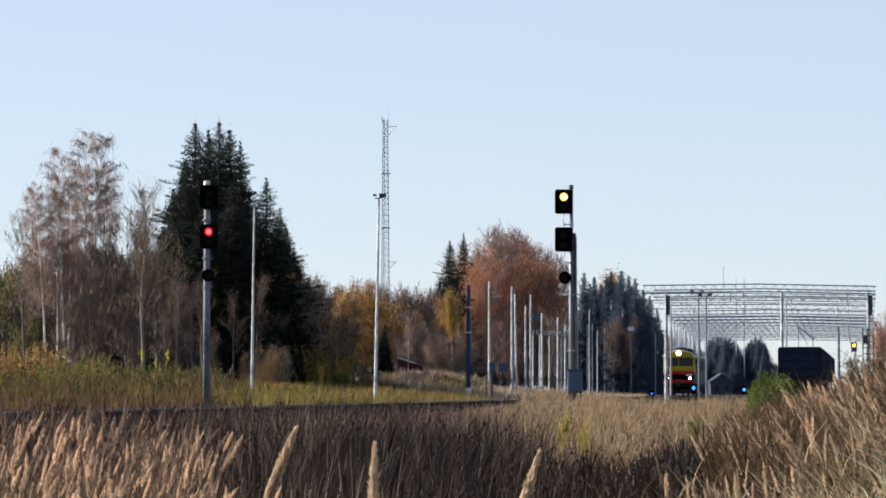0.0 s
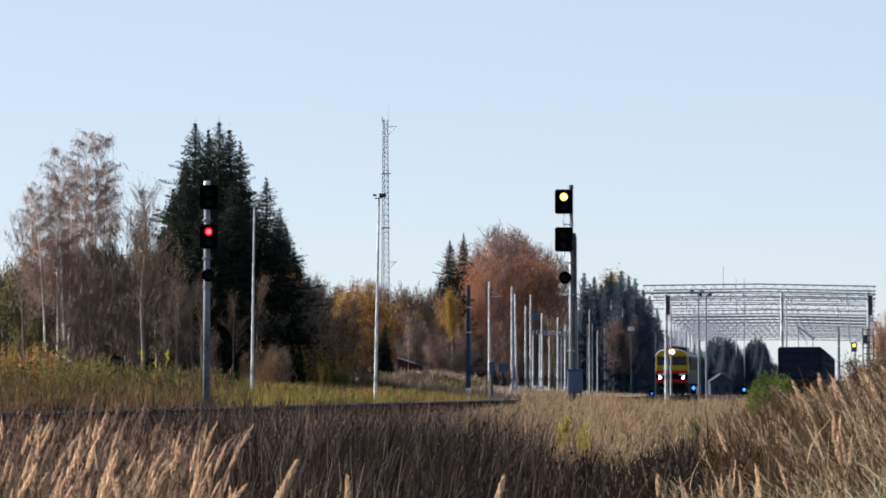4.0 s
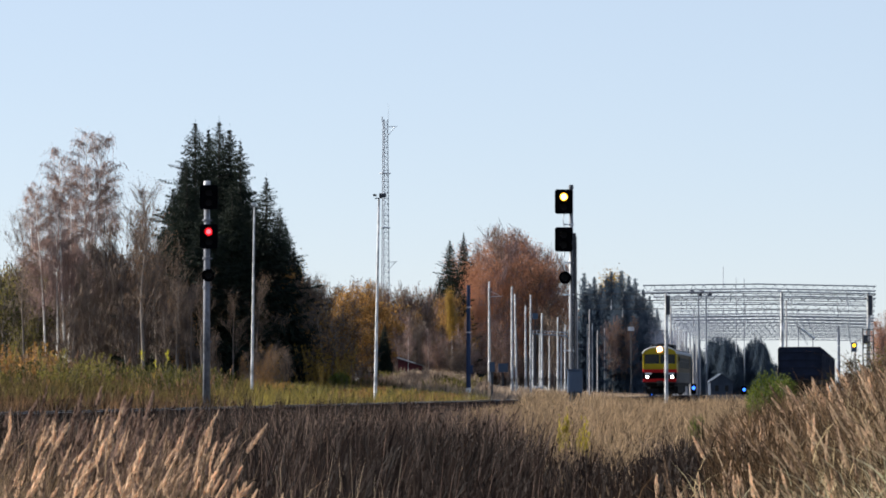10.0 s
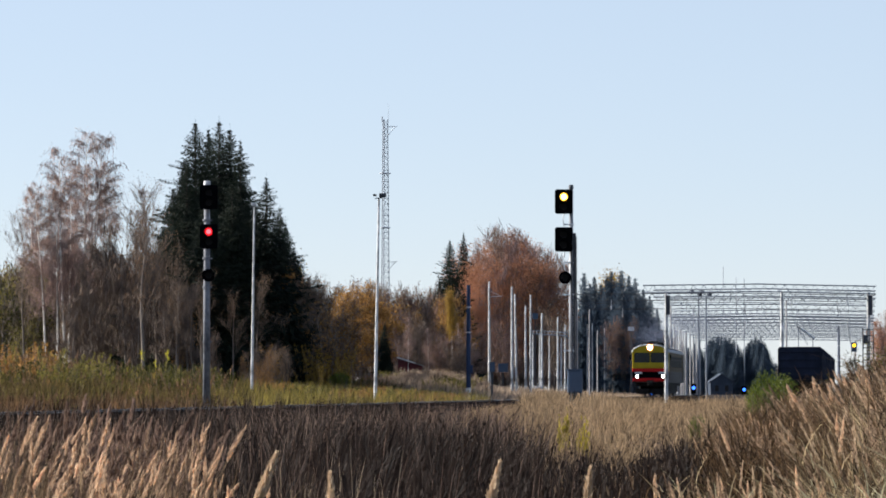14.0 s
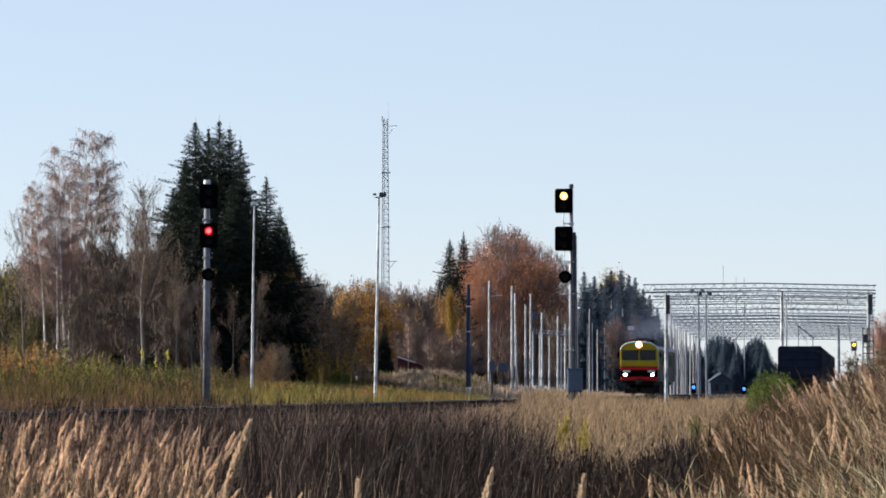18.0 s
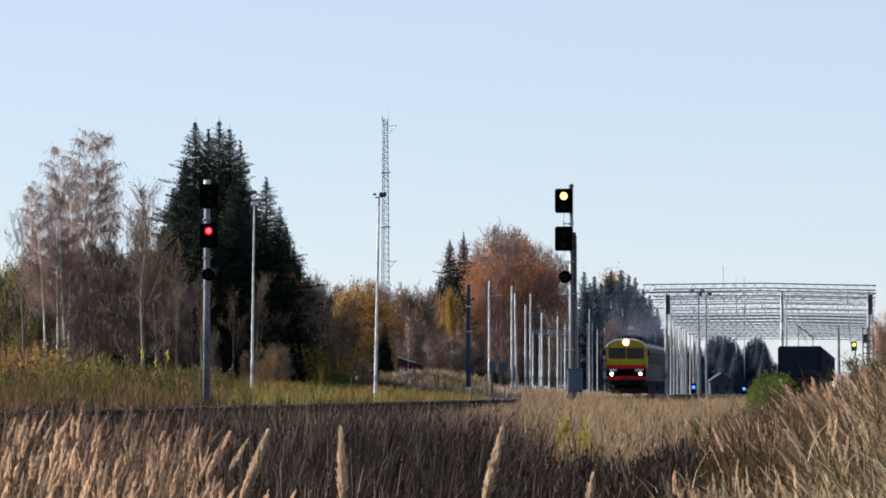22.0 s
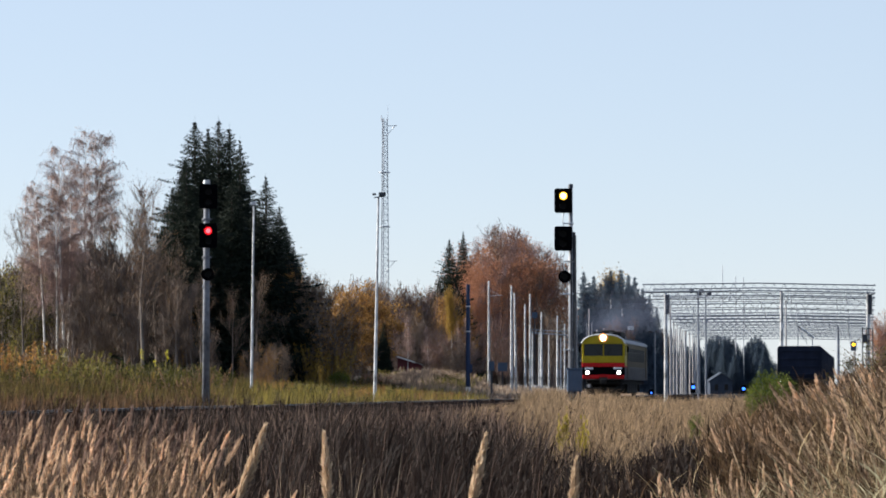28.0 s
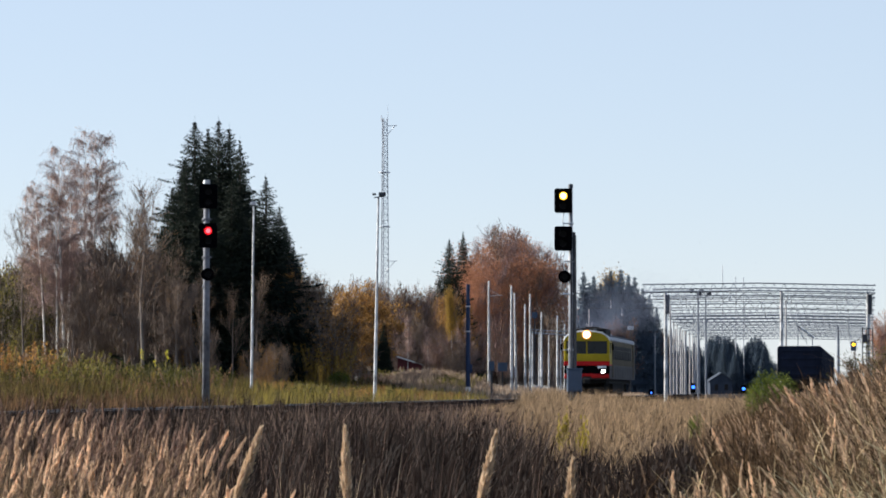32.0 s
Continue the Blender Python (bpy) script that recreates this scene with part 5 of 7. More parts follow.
# rust-coloured oaks
OAK2 = [twiggy("oak_tree", "broad oak with thin rust-brown autumn leaves", 21, 91 + k, M_BARK, M_TWIG_RED, L_RUST, 6000, 16000, 3, 1.1, "rust-leaved trees", "tree", 0.19, 0.36) for k in range(2)]
for k, (x, y, top, wide) in enumerate(((8.81, 508.5, 25.18, 1.0), (7.0, 500.0, 22.4, 0.75), (11.79, 512.8, 23.34, 1.0), (3.9, 495.9, 17.0, 0.6), (14.31, 517.2, 20.26, 1.0), (7.48, 521.7, 24.52, 1.1), (10.61, 526.3, 24.99, 1.1), (6.8, 521.7, 20.6, 0.75), (13.25, 526.3, 22.10, 1.0))):
    plant_h(OAK2[k % 2], 21, x, y, top, wide)
for x, y, top, wide in ((55.86, 428.6, 10.95, 0.6), (56.6, 432.0, 9.6, 0.5)):
    plant_h(OAK2[1], 21, x, y, top, wide)
plant_h(OAK2[0], 21, 58.0, 440.0, 9.0, 0.5)
# yellow and golden trees
YB = broadleaf("yellow_birch", "slim birch with yellow leaves", 10, 95, M_BIRCH, M_TWIG, L_YELLOW, 3, 0.17, 0.55, 0.7, 10, 0.6, 0.2, 0.8, min_r=0.02, group="yellow trees")
for x, y, top, wide in ((0.95, 345.0, 10.2, 0.28), (27.9, 612.2, 20.6, 0.7), (-13.82, 272.7, 10.57, 0.8), (-12.91, 272.7, 9.66, 0.8)):
    plant_h(YB, 10, x, y, top, wide)
GO = [twiggy("golden_tree", "round-crowned tree with golden-brown autumn leaves", 11, 100 + k, M_BARK, M_TWIG, L_GOLDBROWN, 2200, 7500, 4, 1.1, "golden trees", "tree", 0.18, 0.34) for k in range(3)]
for k, (x, y, top, wide) in enumerate(((-8.44, 333.3, 11.63, 1.0), (-7.33, 340.9, 11.26, 1.0), (-9.46, 326.1, 9.81, 1.0), (-10.47, 315.8, 8.20, 1.0), (-0.90, 384.6, 10.20, 0.9), (0.53, 394.7, 12.2, 0.9))):
    plant_h(GO[k % 3], 11, x, y, top, wide)

plant_h(GO[1], 11, -12.67, 266.7, 10.79, 0.45)
# thickets: many-stemmed shrubs in brown, olive and gold
SH = [twiggy("shrub", lab, 6, 120 + k, M_BARK, tw, lf, nt, nl, 5)
      for k, (lab, tw, lf, nt, nl) in enumerate((("bare brown many-stemmed shrub in the thicket", M_TWIG, L_BROWN, 1500, 500), ("reddish many-stemmed shrub in the thicket", M_TWIG_RED, L_BROWN, 1400, 900), ("olive-leaved many-stemmed shrub in the thicket", M_TWIG, L_OLIVE, 800, 2000), ("golden-leaved many-stemmed shrub in the thicket", M_TWIG, L_GOLDBROWN, 900, 1700)))]
SAP = [twiggy("sapling", "slim bare sapling at the wood's edge", 10, 140 + k, M_BARK, M_TWIG, L_BROWN, 1300, 250, 1, 0.7, "bare saplings", "tree") for k in range(2)]
rs = random.Random(3)
# edge of the wood behind the left signal
for k in range(95):
    v = rs.random()
    u = rs.choice((rs.uniform(-30, 385), rs.uniform(-30, 385), rs.uniform(430, 505)))
    y = (278 if u < 300 else 240) + 70 * v
    s = 6000 / y
    x = (u - 784) / s
    h = rs.uniform(4.5, 9.0) * (0.75 + 0.5 * v) * (0.55 if u > 400 else 1)
    kind = rs.choice((0, 0, 3)) if u > 400 else rs.choice((0, 0, 0, 1, 1, 2, 3)) if u > 90 else rs.choice((0, 2, 2, 1))
    plant(SH[kind], x, y, h / 6, wide=rs.uniform(0.75, 1.05))
# low leafy bushes between the line and the wood
def scrub(label, h, seed, leaves):
    """Upright weedy shoots from a broad foot, each with its own height, leafy along their upper part."""
    rng = np.random.default_rng(seed)
    root = thing("low_bush", pose(0, 0, 0), label, "bush", "low bushes")
    n = 34
    foot = np.concatenate([rng.normal(0, 0.28 * h, (n, 2)), np.full((n, 1), -0.05)], 1)
    tip = foot + np.concatenate([foot[:, :2] * 0.35 + rng.normal(0, 0.09 * h, (n, 2)), (h * rng.uniform(0.4, 1.0, n) ** 1.2)[:, None]], 1)
    mesh_part("stem", tri_mesh("stem", *tubes(foot, tip, np.full(n, 0.012), np.full(n, 0.006), 3)), M_TWIG, root)["kind"] = "stuff"
    i, q = rng.integers(0, n, 1700), rng.uniform(0.12, 1.0, 1700) ** 0.7
    P = foot[i] + (tip[i] - foot[i]) * q[:, None] + rng.normal(0, 0.05 * h, (1700, 3)) * np.array([[1, 1, 0.6]]) * (1.25 - q[:, None])
    P = P[P[:, 2] > 0.02]
    mesh_part("crown", tri_mesh("crown", *flakes(P, rng.uniform(0.035, 0.075, len(P)), rng, 0.0, 2.0, np.array([[0.1, 0, 0.8]]))), leaves, root, "loose autumn leaves")
    return root


LB = [scrub(lab, 2, 160 + k, lf) for k, (lab, lf) in enumerate((("low olive-green bush between line and wood", L_OLIVE), ("low golden autumn bush between line and wood", L_GOLDBROWN), ("low russet autumn bush between line and wood", L_RUST), ("low brown autumn bush between line and wood", L_BROWN), ("dark olive-green bush between line and wood", L_DARKOLIVE), ("bright yellow-leaved bush at the wood's edge", L_YELLOW), ("pale dry straw-coloured scrub", G_MOUND)))]


def leafy_bush(label, w, h, seed, n=1500, leaf=0.028):
    """Stems fan out from one foot into rounded tufts of narrow leaves."""
    rng = np.random.default_rng(seed)
    root = thing("green_bush", pose(0, 0, 0), label, "bush", "green bushes")
    C = np.stack([rng.uniform(-0.42, 0.42, 15) * w, rng.uniform(-0.3, 0.3, 15) * w, rng.uniform(0.5, 0.86, 15) * h], 1)
    C[:, 2] = np.minimum(C[:, 2], h * (0.88 - 1.1 * (C[:, 0] / w) ** 2))
    A = np.zeros((15, 3)) + rng.normal(0, 0.04, (15, 3)) * np.array([[1, 1, 0]])
    mid = (A + C) / 2 + rng.normal(0, 0.03, (15, 3))
    stem = mesh_part("stem", tri_mesh("stem", *tubes(np.concatenate([A, mid]), np.concatenate([mid, C]), np.full(30, 0.008), np.full(30, 0.005), 5)), M_BARK, root)
    stem["kind"] = "stuff"
    i = rng.integers(0, 15, n)
    r = rng.normal(0, 1, (n, 3))
    r /= np.linalg.norm(r, axis=1, keepdims=True)
    P = C[i] + r * (rng.random((n, 1)) ** 0.5) * np.array([[0.32 * w, 0.3 * w, 0.15 * h]])
    P[:, 2] = np.maximum(P[:, 2], 0.03)
    mesh_part("foliage", tri_mesh("foliage", *flakes(P, rng.uniform(0.6, 1.3, n) * leaf, rng, 0.0, 1.9, r * np.array([[1, 1, 0.4]]) + np.array([[0, 0, 0.5]]))), L_GREEN, root, "narrow green and yellowing leaves")
    return root


GB = leafy_bush("leafy willow bush with green and yellowing leaves on the bank", 0.62, 1.5, 150)
YM = broadleaf("yellow_sapling", "thin sapling with bright yellow leaves", 3.2, 152, M_BARK, M_TWIG, L_BRIGHT, 1, 0.1, 0.08, 0.6, 5, 0.8, 0.0, 0.5, 1, 2, min_r=0.008, category="sapling", group="yellow saplings")
for u, y, top in ((252, 208, 2.9), (275, 206, 2.3), (296, 210, 2.9), (226, 204, 1.9)):
    plant_h(YM, 3.2, (u - 784) * y / 6000, y, top, 0.7)
for k in range(230):
    u = rs.uniform(-30, 375)
    y = rs.uniform(175, 250)
    kind = rs.choice((0, 0, 0, 0, 3)) if math.sin(u * 0.031 + y * 0.05) > -0.4 else rs.choice((1, 2, 3, 3, 0))
    plant(LB[kind], (u - 784) * y / 6000, y, rs.choice((rs.uniform(0.5, 1.3), rs.uniform(0.8, 1.6), rs.uniform(1.4, 2.7))) / 2 * (1.1 if u < 200 else 0.8), wide=rs.uniform(0.7, 1.5))
for k in range(46):
    u, y = rs.uniform(-20, 370), rs.uniform(180, 222)
    plant(LB[4], (u - 784) * y / 6000, y, rs.uniform(1.0, 2.2) / 2, wide=rs.uniform(0.8, 1.5))
for u, y, h in ((586, 255, 2.7), (598, 262, 2.2), (572, 268, 2.0), (496, 250, 1.6), (262, 190, 1.7), (274, 192, 1.4)):
    plant(LB[5], (u - 784) * y / 6000, y, h / 2, wide=0.7)
for k in range(50):
    u, y = rs.uniform(-30, 430), rs.uniform(132, 172)
    plant(LB[rs.choice((0, 0, 2, 3, 1, 0))], (u - 784) * y / 6000, y, rs.uniform(0.45, 1.05) / 2, wide=rs.uniform(0.9, 1.7), label="low autumn scrub beside the railway line", name="trackside_bush")
# slim bare saplings at the wood's edge
for k in range(42):
    u = rs.choice((rs.uniform(125, 350), rs.uniform(125, 350), rs.uniform(125, 350), rs.uniform(125, 350)))
    y = rs.uniform(250, 285)
    plant(SAP[k % 2], (u - 784) * y / 6000, y, rs.uniform(7, 12.5) / 10 * (0.6 if u > 400 else 1), wide=rs.uniform(0.7, 1.1))
for k in range(9):
    u = rs.choice((rs.uniform(450, 520), rs.uniform(575, 610)))
    y = rs.uniform(262, 320)
    plant(SH[rs.choice((0, 0, 3, 0))], (u - 784) * y / 6000, y, rs.uniform(4.0, 7.5) / 6, wide=rs.uniform(0.9, 1.3))
# brown scrub round the mound and the shed, and low cover behind the posts
for k in range(16):
    u, y = rs.uniform(560, 700), rs.uniform(258, 284)
    plant(LB[rs.choice((3, 3, 2, 0))], (u - 784) * y / 6000, y, rs.uniform(0.9, 1.7) / 2, wide=rs.uniform(1.0, 1.6), label="brown scrubby bush beside the mound", name="mound_bush")
for u, h in ((694, 1.5), (706, 1.3), (718, 1.2), (731, 1.25), (744, 1.5), (757, 1.7)):
    plant(LB[3], (u - 784) * 322 / 6000, 322, h / 2, wide=1.3, label="brown scrubby bush beside the shed", name="mound_bush")
for k in range(26):
    u, y = rs.uniform(850, 1010), rs.uniform(500, 560)
    plant(SH[rs.choice((0, 1, 0))], (u - 784) * y / 6000, y, rs.uniform(3.0, 5.0) / 6, wide=rs.uniform(1.2, 1.7))
for k in range(64):
    u, y = rs.uniform(688, 850), rs.uniform(284, 314)
    plant(LB[rs.choice((6, 6, 6, 6, 3, 0))], (u - 784) * y / 6000, y, rs.uniform(0.45, 1.1) / 2, wide=rs.uniform(1.2, 2.0), label="pale dry scrubby bush on the mound", name="mound_bush")
# a few low bushes in the meadow
for k in range(80):
    u = rs.uniform(380, 800)
    y = rs.uniform(175, 262)
    plant(LB[rs.choice((0, 3, 0, 1))], (u - 784) * y / 6000, y, rs.uniform(0.5, 1.15) / 2, wide=rs.uniform(1.0, 2.2), label="low scrubby bush in the meadow", name="meadow_bush")
for k in range(22):
    u, y = rs.uniform(600, 700), rs.uniform(262, 272)
    plant(LB[rs.choice((4, 4, 3))], (u - 784) * y / 6000, y, rs.uniform(0.8, 1.4) / 2, wide=rs.uniform(1.0, 1.5), label="dark olive hedge bush behind the meadow", name="hedge_bush")
for k in range(44):
    u, y = rs.choice((rs.uniform(452, 560), rs.uniform(620, 720))), rs.uniform(190, 240)
    plant(LB[rs.choice((0, 0, 5, 1, 4))], (u - 784) * y / 6000, y, rs.uniform(0.7, 1.25) / 2, wide=rs.uniform(1.3, 2.2), label="rounded yellow-green bush in the meadow", name="meadow_bush")
# olive end and russet foot of the mound, grey-brown scrub behind the line, one fresh green bush
for k in range(12):
    u, y = rs.uniform(778, 826), rs.uniform(284, 294)
    plant(LB[0], (u - 784) * y / 6000, y, rs.uniform(0.6, 1.2) / 2, wide=rs.uniform(1.1, 1.7), label="olive scrubby bush on the mound", name="mound_bush")
for k in range(16):
    u, y = rs.uniform(735, 800), rs.uniform(236, 262)
    plant(LB[rs.choice((2, 1, 2))], (u - 784) * y / 6000, y, rs.uniform(0.4, 0.8) / 2, wide=rs.uniform(1.2, 2.0), label="low russet scrub at the foot of the mound", name="mound_bush")
for k in range(9):
    u, y = rs.uniform(828, 874), rs.uniform(184, 196)
    plant(LB[6], (u - 784) * y / 6000, y, rs.uniform(0.55, 1.0) / 2, wide=rs.uniform(1.0, 1.5), label="grey-brown scrubby bush beside the line", name="trackside_bush")
for u, h in ((874, 4.4), (882, 5.0), (890, 4.2)):
    plant(SH[0], (u - 784) * 505 / 6000, 505, h / 6, wide=1.5)
for u, h in ((566, 3.6), (574, 4.2), (583, 3.8), (592, 3.0)):
    plant(LB[5], (u - 784) * 262 / 6000, 262, h / 2, wide=0.8)
for u, top in ((600, 2.0), (611, 1.8), (592, 1.7)):
    plant_h(GB, 1.5, (u - 784) * 252 / 6000, 252, top, 1.3, label="fresh green leafy bush at the meadow's far edge")
# denser back rows
for k in range(60):
    y = rs.uniform(325, 370)
    s = 6000 / y
    u = rs.uniform(-40, 590)
    plant(SH[rs.choice((0, 1, 2))], (u - 784) / s, y, rs.uniform(9, 13) / 6 * (0.6 if u > 520 else 1), wide=rs.uniform(0.7, 0.9), young=True)
for k in range(70):
    y = rs.uniform(300, 350)
    u = rs.uniform(-40, 320)
    plant(SH[rs.choice((0, 1, 0, 2))], (u - 784) * y / 6000, y, rs.uniform(9, 13) / 6, wide=rs.uniform(0.55, 0.8), young=True)
for k, (x, y, top) in enumerate(((-5.53, 352.9, 10.11), (-4.53, 348.8, 8.83), (-3.78, 365.9, 9.73), (-2.77, 361.4, 8.89), (-2.00, 375.0, 9.64), (-6.17, 342.9, 9.38), (-12.58, 315.8, 8.20), (-12.00, 324.3, 8.03), (-11.30, 324.3, 7.60), (-8.47, 352.9, 9.40), (-7.27, 363.6, 9.37), (-10.33, 333.3, 8.35))):
    plant_h(SH[(0, 1, 3)[k % 3]], 6, x, y, top, 0.7, young=True)
for k in range(18):
    y = rs.uniform(285, 330)
    u = rs.uniform(-40, 66)
    plant(SH[2], (u - 784) * y / 6000, y, rs.uniform(8.5, 11.5) / 6, wide=rs.uniform(0.7, 0.9), young=True, label="olive-leaved young tree in the thicket")
# leafless crowns between the golden tree and the far spruces, and before the small spruce
for k, (u, top) in enumerate(((634, 500), (644, 497), (655, 506), (668, 515), (682, 510), (694, 516), (706, 516), (716, 510), (728, 505), (740, 508), (752, 504), (722, 528), (746, 530))):
    plant_h(SH[k % 2], 6, (u - 784) * 0.062, 372.0, 0.52 + (691 - top) * 0.062, 0.7, young=True)
for k, (u, top) in enumerate(((448, 545), (458, 520), (471, 497), (484, 478), (497, 470), (510, 478), (522, 494), (535, 520), (465, 540), (500, 520))):
    plant_h(SH[0], 6, (u - 784) * 0.0447, 268.0, 0.52 + (691 - top) * 0.0447, 0.75, young=True)
for u, top in ((530, 492), (541, 478), (552, 476), (562, 488), (572, 508), (545, 510)):
    plant_h(SH[0], 6, (u - 784) * 0.05, 300.0, 0.52 + (691 - top) * 0.05, 0.8, young=True)
# under the golden trees and the oak
for k in range(50):
    u = rs.uniform(565, 830)
    y = rs.uniform(362 if 660 < u < 770 else 335, 400)
    s = 6000 / y
    plant(SH[rs.choice((3, 3, 1, 2, 0) if u < 680 else (0, 1, 1, 1))], (u - 784) / s, y, rs.uniform(4, 7.5) / 6, wide=rs.uniform(0.8, 1.2))
for k in range(64):
    y = rs.uniform(480, 580)
    s = 6000 / y
    u = rs.uniform(540, 1010)
    plant(SH[rs.choice((0, 1, 1, 3))], (u - 784) / s, y, rs.uniform(7, 12) / 6, wide=rs.uniform(0.8, 1.1), young=True)
for k in range(34):
    y = rs.uniform(575, 660)
    s = 6000 / y
    u = rs.uniform(1010, 1178)
    plant(SH[rs.choice((0, 1, 1, 0))], (u - 784) / s, y, rs.uniform(8, 13) / 6, wide=rs.uniform(0.9, 1.2), young=True)
for k in range(40):
    y = rs.uniform(880, 1000)
    s = 6000 / y
    u = rs.uniform(1150, 1620)
    plant(SH[rs.choice((0, 2, 0))], (u - 784) / s, y, rs.uniform(4, 8) / 6, wide=rs.uniform(1.2, 1.8), label="low distant shrub on the horizon")
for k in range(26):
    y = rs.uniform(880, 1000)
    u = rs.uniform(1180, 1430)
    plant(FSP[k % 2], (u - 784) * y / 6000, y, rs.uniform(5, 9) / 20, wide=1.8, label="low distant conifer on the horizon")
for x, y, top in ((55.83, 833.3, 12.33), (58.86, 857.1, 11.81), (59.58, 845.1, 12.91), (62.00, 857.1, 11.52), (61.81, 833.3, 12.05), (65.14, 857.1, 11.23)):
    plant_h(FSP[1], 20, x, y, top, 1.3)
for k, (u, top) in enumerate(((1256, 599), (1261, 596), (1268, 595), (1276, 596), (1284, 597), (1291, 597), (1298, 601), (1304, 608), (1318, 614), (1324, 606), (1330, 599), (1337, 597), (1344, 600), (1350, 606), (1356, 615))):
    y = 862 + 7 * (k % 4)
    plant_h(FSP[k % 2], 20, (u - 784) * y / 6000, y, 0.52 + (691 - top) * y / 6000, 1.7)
for x, top in ((27.4, 11.6), (29.4, 12.6)):
    plant_h(SH[1], 6, x, 548.0, top, 0.7, young=True)
# olive bushes behind the bank
for u, top in ((1546, 1.85), (1572, 2.3)):
    plant_h(SH[2], 6, (u - 784) * 0.02, 120.0, top, 1.5, label="olive-brown bush behind the bank")
# a small house far down the line
def far_house(x, y, w, eaves, ridge):
    z0 = float(land(x, y))
    h = thing("far_house", pose(x, y, z0), "small gabled house far down the line, tinted blue-grey for haze", "house")
    e, r = eaves - z0, ridge - z0
    bm = shell(w / 2, 0.0, 8.0, [(-1, 0), (1, 0), (1, e), (0, r), (-1, e)])
    part("wall", bm, M_FARWALL, h)
    for sx in (-1, 1):
        bm = bmesh.new()
        a, b = Vector((sx * (w / 2 + 0.35), 0, e - 0.3)), Vector((0, 0, r + 0.15))
        vs = [bm.verts.new(p + Vector((0, yy, dz))) for yy in (-0.4, 8.4) for dz in (0.0, 0.18) for p in (a, b)]
        for f in ((0, 1, 3, 2), (4, 6, 7, 5), (0, 2, 6, 4), (1, 5, 7, 3), (2, 3, 7, 6), (0, 4, 5, 1)):
            bm.faces.new([vs[i] for i in f])
        bmesh.ops.recalc_face_normals(bm, faces=bm.faces)
        part("roof_slope", bm, M_FARROOF, h)
    for dx in (-w * 0.22, w * 0.22):
        bm = bmesh.new()
        box(bm, dx, -0.03, e * 0.5, w * 0.16, 0.1, e * 0.42, 0.01)
        part("window", bm, M_SIDEGLASS, h)


far_house(64.9, 790.0, 5.2, 2.6, 4.1)
# thin white stems among the wood
for x, y, top in ((2.59, 352.9, 8.23), (1.82, 352.9, 7.64), (-3.26, 315.8, 7.41), (-1.33, 333.3, 6.69)):
    plant_h(BI[0], 20, x, y, top, 0.7)
# the green bush on the bank
for x, y, top, wide in ((3.08, 32.4, 0.74, 0.7), (3.2, 31.9, 0.72, 0.75), (2.94, 32.0, 0.6, 0.6), (3.42, 35.3, 0.7, 0.6), (3.3, 33.0, 0.66, 0.6)):
    plant_h(GB, 1.5, x, y, top, wide)
plant_h(GB, 1.5, 2.97, 40.0, 0.24, 0.75, label="small yellow-green sapling in the dry grass")
YS = broadleaf("yellow_sapling", "small sapling with a few yellow leaves in the field", 0.5, 151, M_BARK, M_TWIG, L_LIME, 2, 0.04, 0.05, 0.8, 7, 0.1, 0.0, 0.7, 3, 2, min_r=0.003, category="sapling")
plant_h(YS, 0.5, 1.8, 54.5, 0.06, 0.3)

# ---- grass and weeds ----
def stand(name, label, P, H, W, LX, LY, material, seed, segs=3, curl=1.6):
    rng = np.random.default_rng(seed)
    me = tri_mesh(name, *blades(P, H, W, LX, LY, rng, segs, curl))
    ob = mesh_part(name, me, material)
    return tagged(ob, label, "grass", kind="stuff")


def scatter(n, y0, y1, u0, u1, seed, power=1.0):
    """Feet spread evenly over the view's fan between two distances; u is the sideways slope."""
    rng = np.random.default_rng(seed)
    y = y0 * (y1 / y0) ** (rng.random(n) ** power)
    u = rng.uniform(u0, u1, n)
    x = u * y
    return np.stack([x, y, land(x, y) - 0.03], 1), u, rng


def beyond(P, lo):
    """Only feet right of the line by at least lo metres."""
    return P[:, 0] - (TRACK_K * P[:, 1] + TRACK_X) > lo


def tufts(n, per, y0, y1, u0, u1, seed, spread, power=1.0):
    """Feet gathered in tufts, with a height and a lean for each tuft."""
    C, u, rng = scatter(n, y0, y1, u0, u1, seed, power)
    hf, ln = rng.uniform(0.5, 1.0, n), rng.normal(0.06, 0.18, n)
    P = np.repeat(C, per, 0)
    P[:, :2] += rng.normal(0, spread, (n * per, 2))
    P[:, 2] = land(P[:, 0], P[:, 1]) - 0.03
    return P, np.repeat(u, per), np.repeat(hf, per) * rng.uniform(0.7, 1.05, n * per), np.repeat(ln, per), rng


# dark weeds over the whole field in front of the line; their colour holds shade
P, u, hf, ln, rng = tufts(10200, 11, 17, 190, -0.15, 0.115, 201, 0.09, 0.7)
ok = beyond(P, 2.3) & (rng.random(len(P)) > 0.93 * smooth(0.008, 0.024, u) * smooth(46, 62, P[:, 1])) & (rng.random(len(P)) > 0.7 * smooth(0.068, 0.08, u) * smooth(22, 34, P[:, 1]))
P, u, hf, ln = P[ok], u[ok], hf[ok], ln[ok]
H = 1.3 * hf * (0.85 + 0.3 * smooth(-0.12, -0.04, u)) * (0.6 + 0.4 * smooth(18, 45, P[:, 1])) * (1 - 0.22 * smooth(0.012, 0.04, u) * (1 - smooth(75, 100, P[:, 1])))
wave = 1 + 0.22 * np.sin(P[:, 0] * 1.9 + P[:, 1] * 0.23) + 0.2 * np.sin(P[:, 0] * 4.3 - P[:, 1] * 0.17)
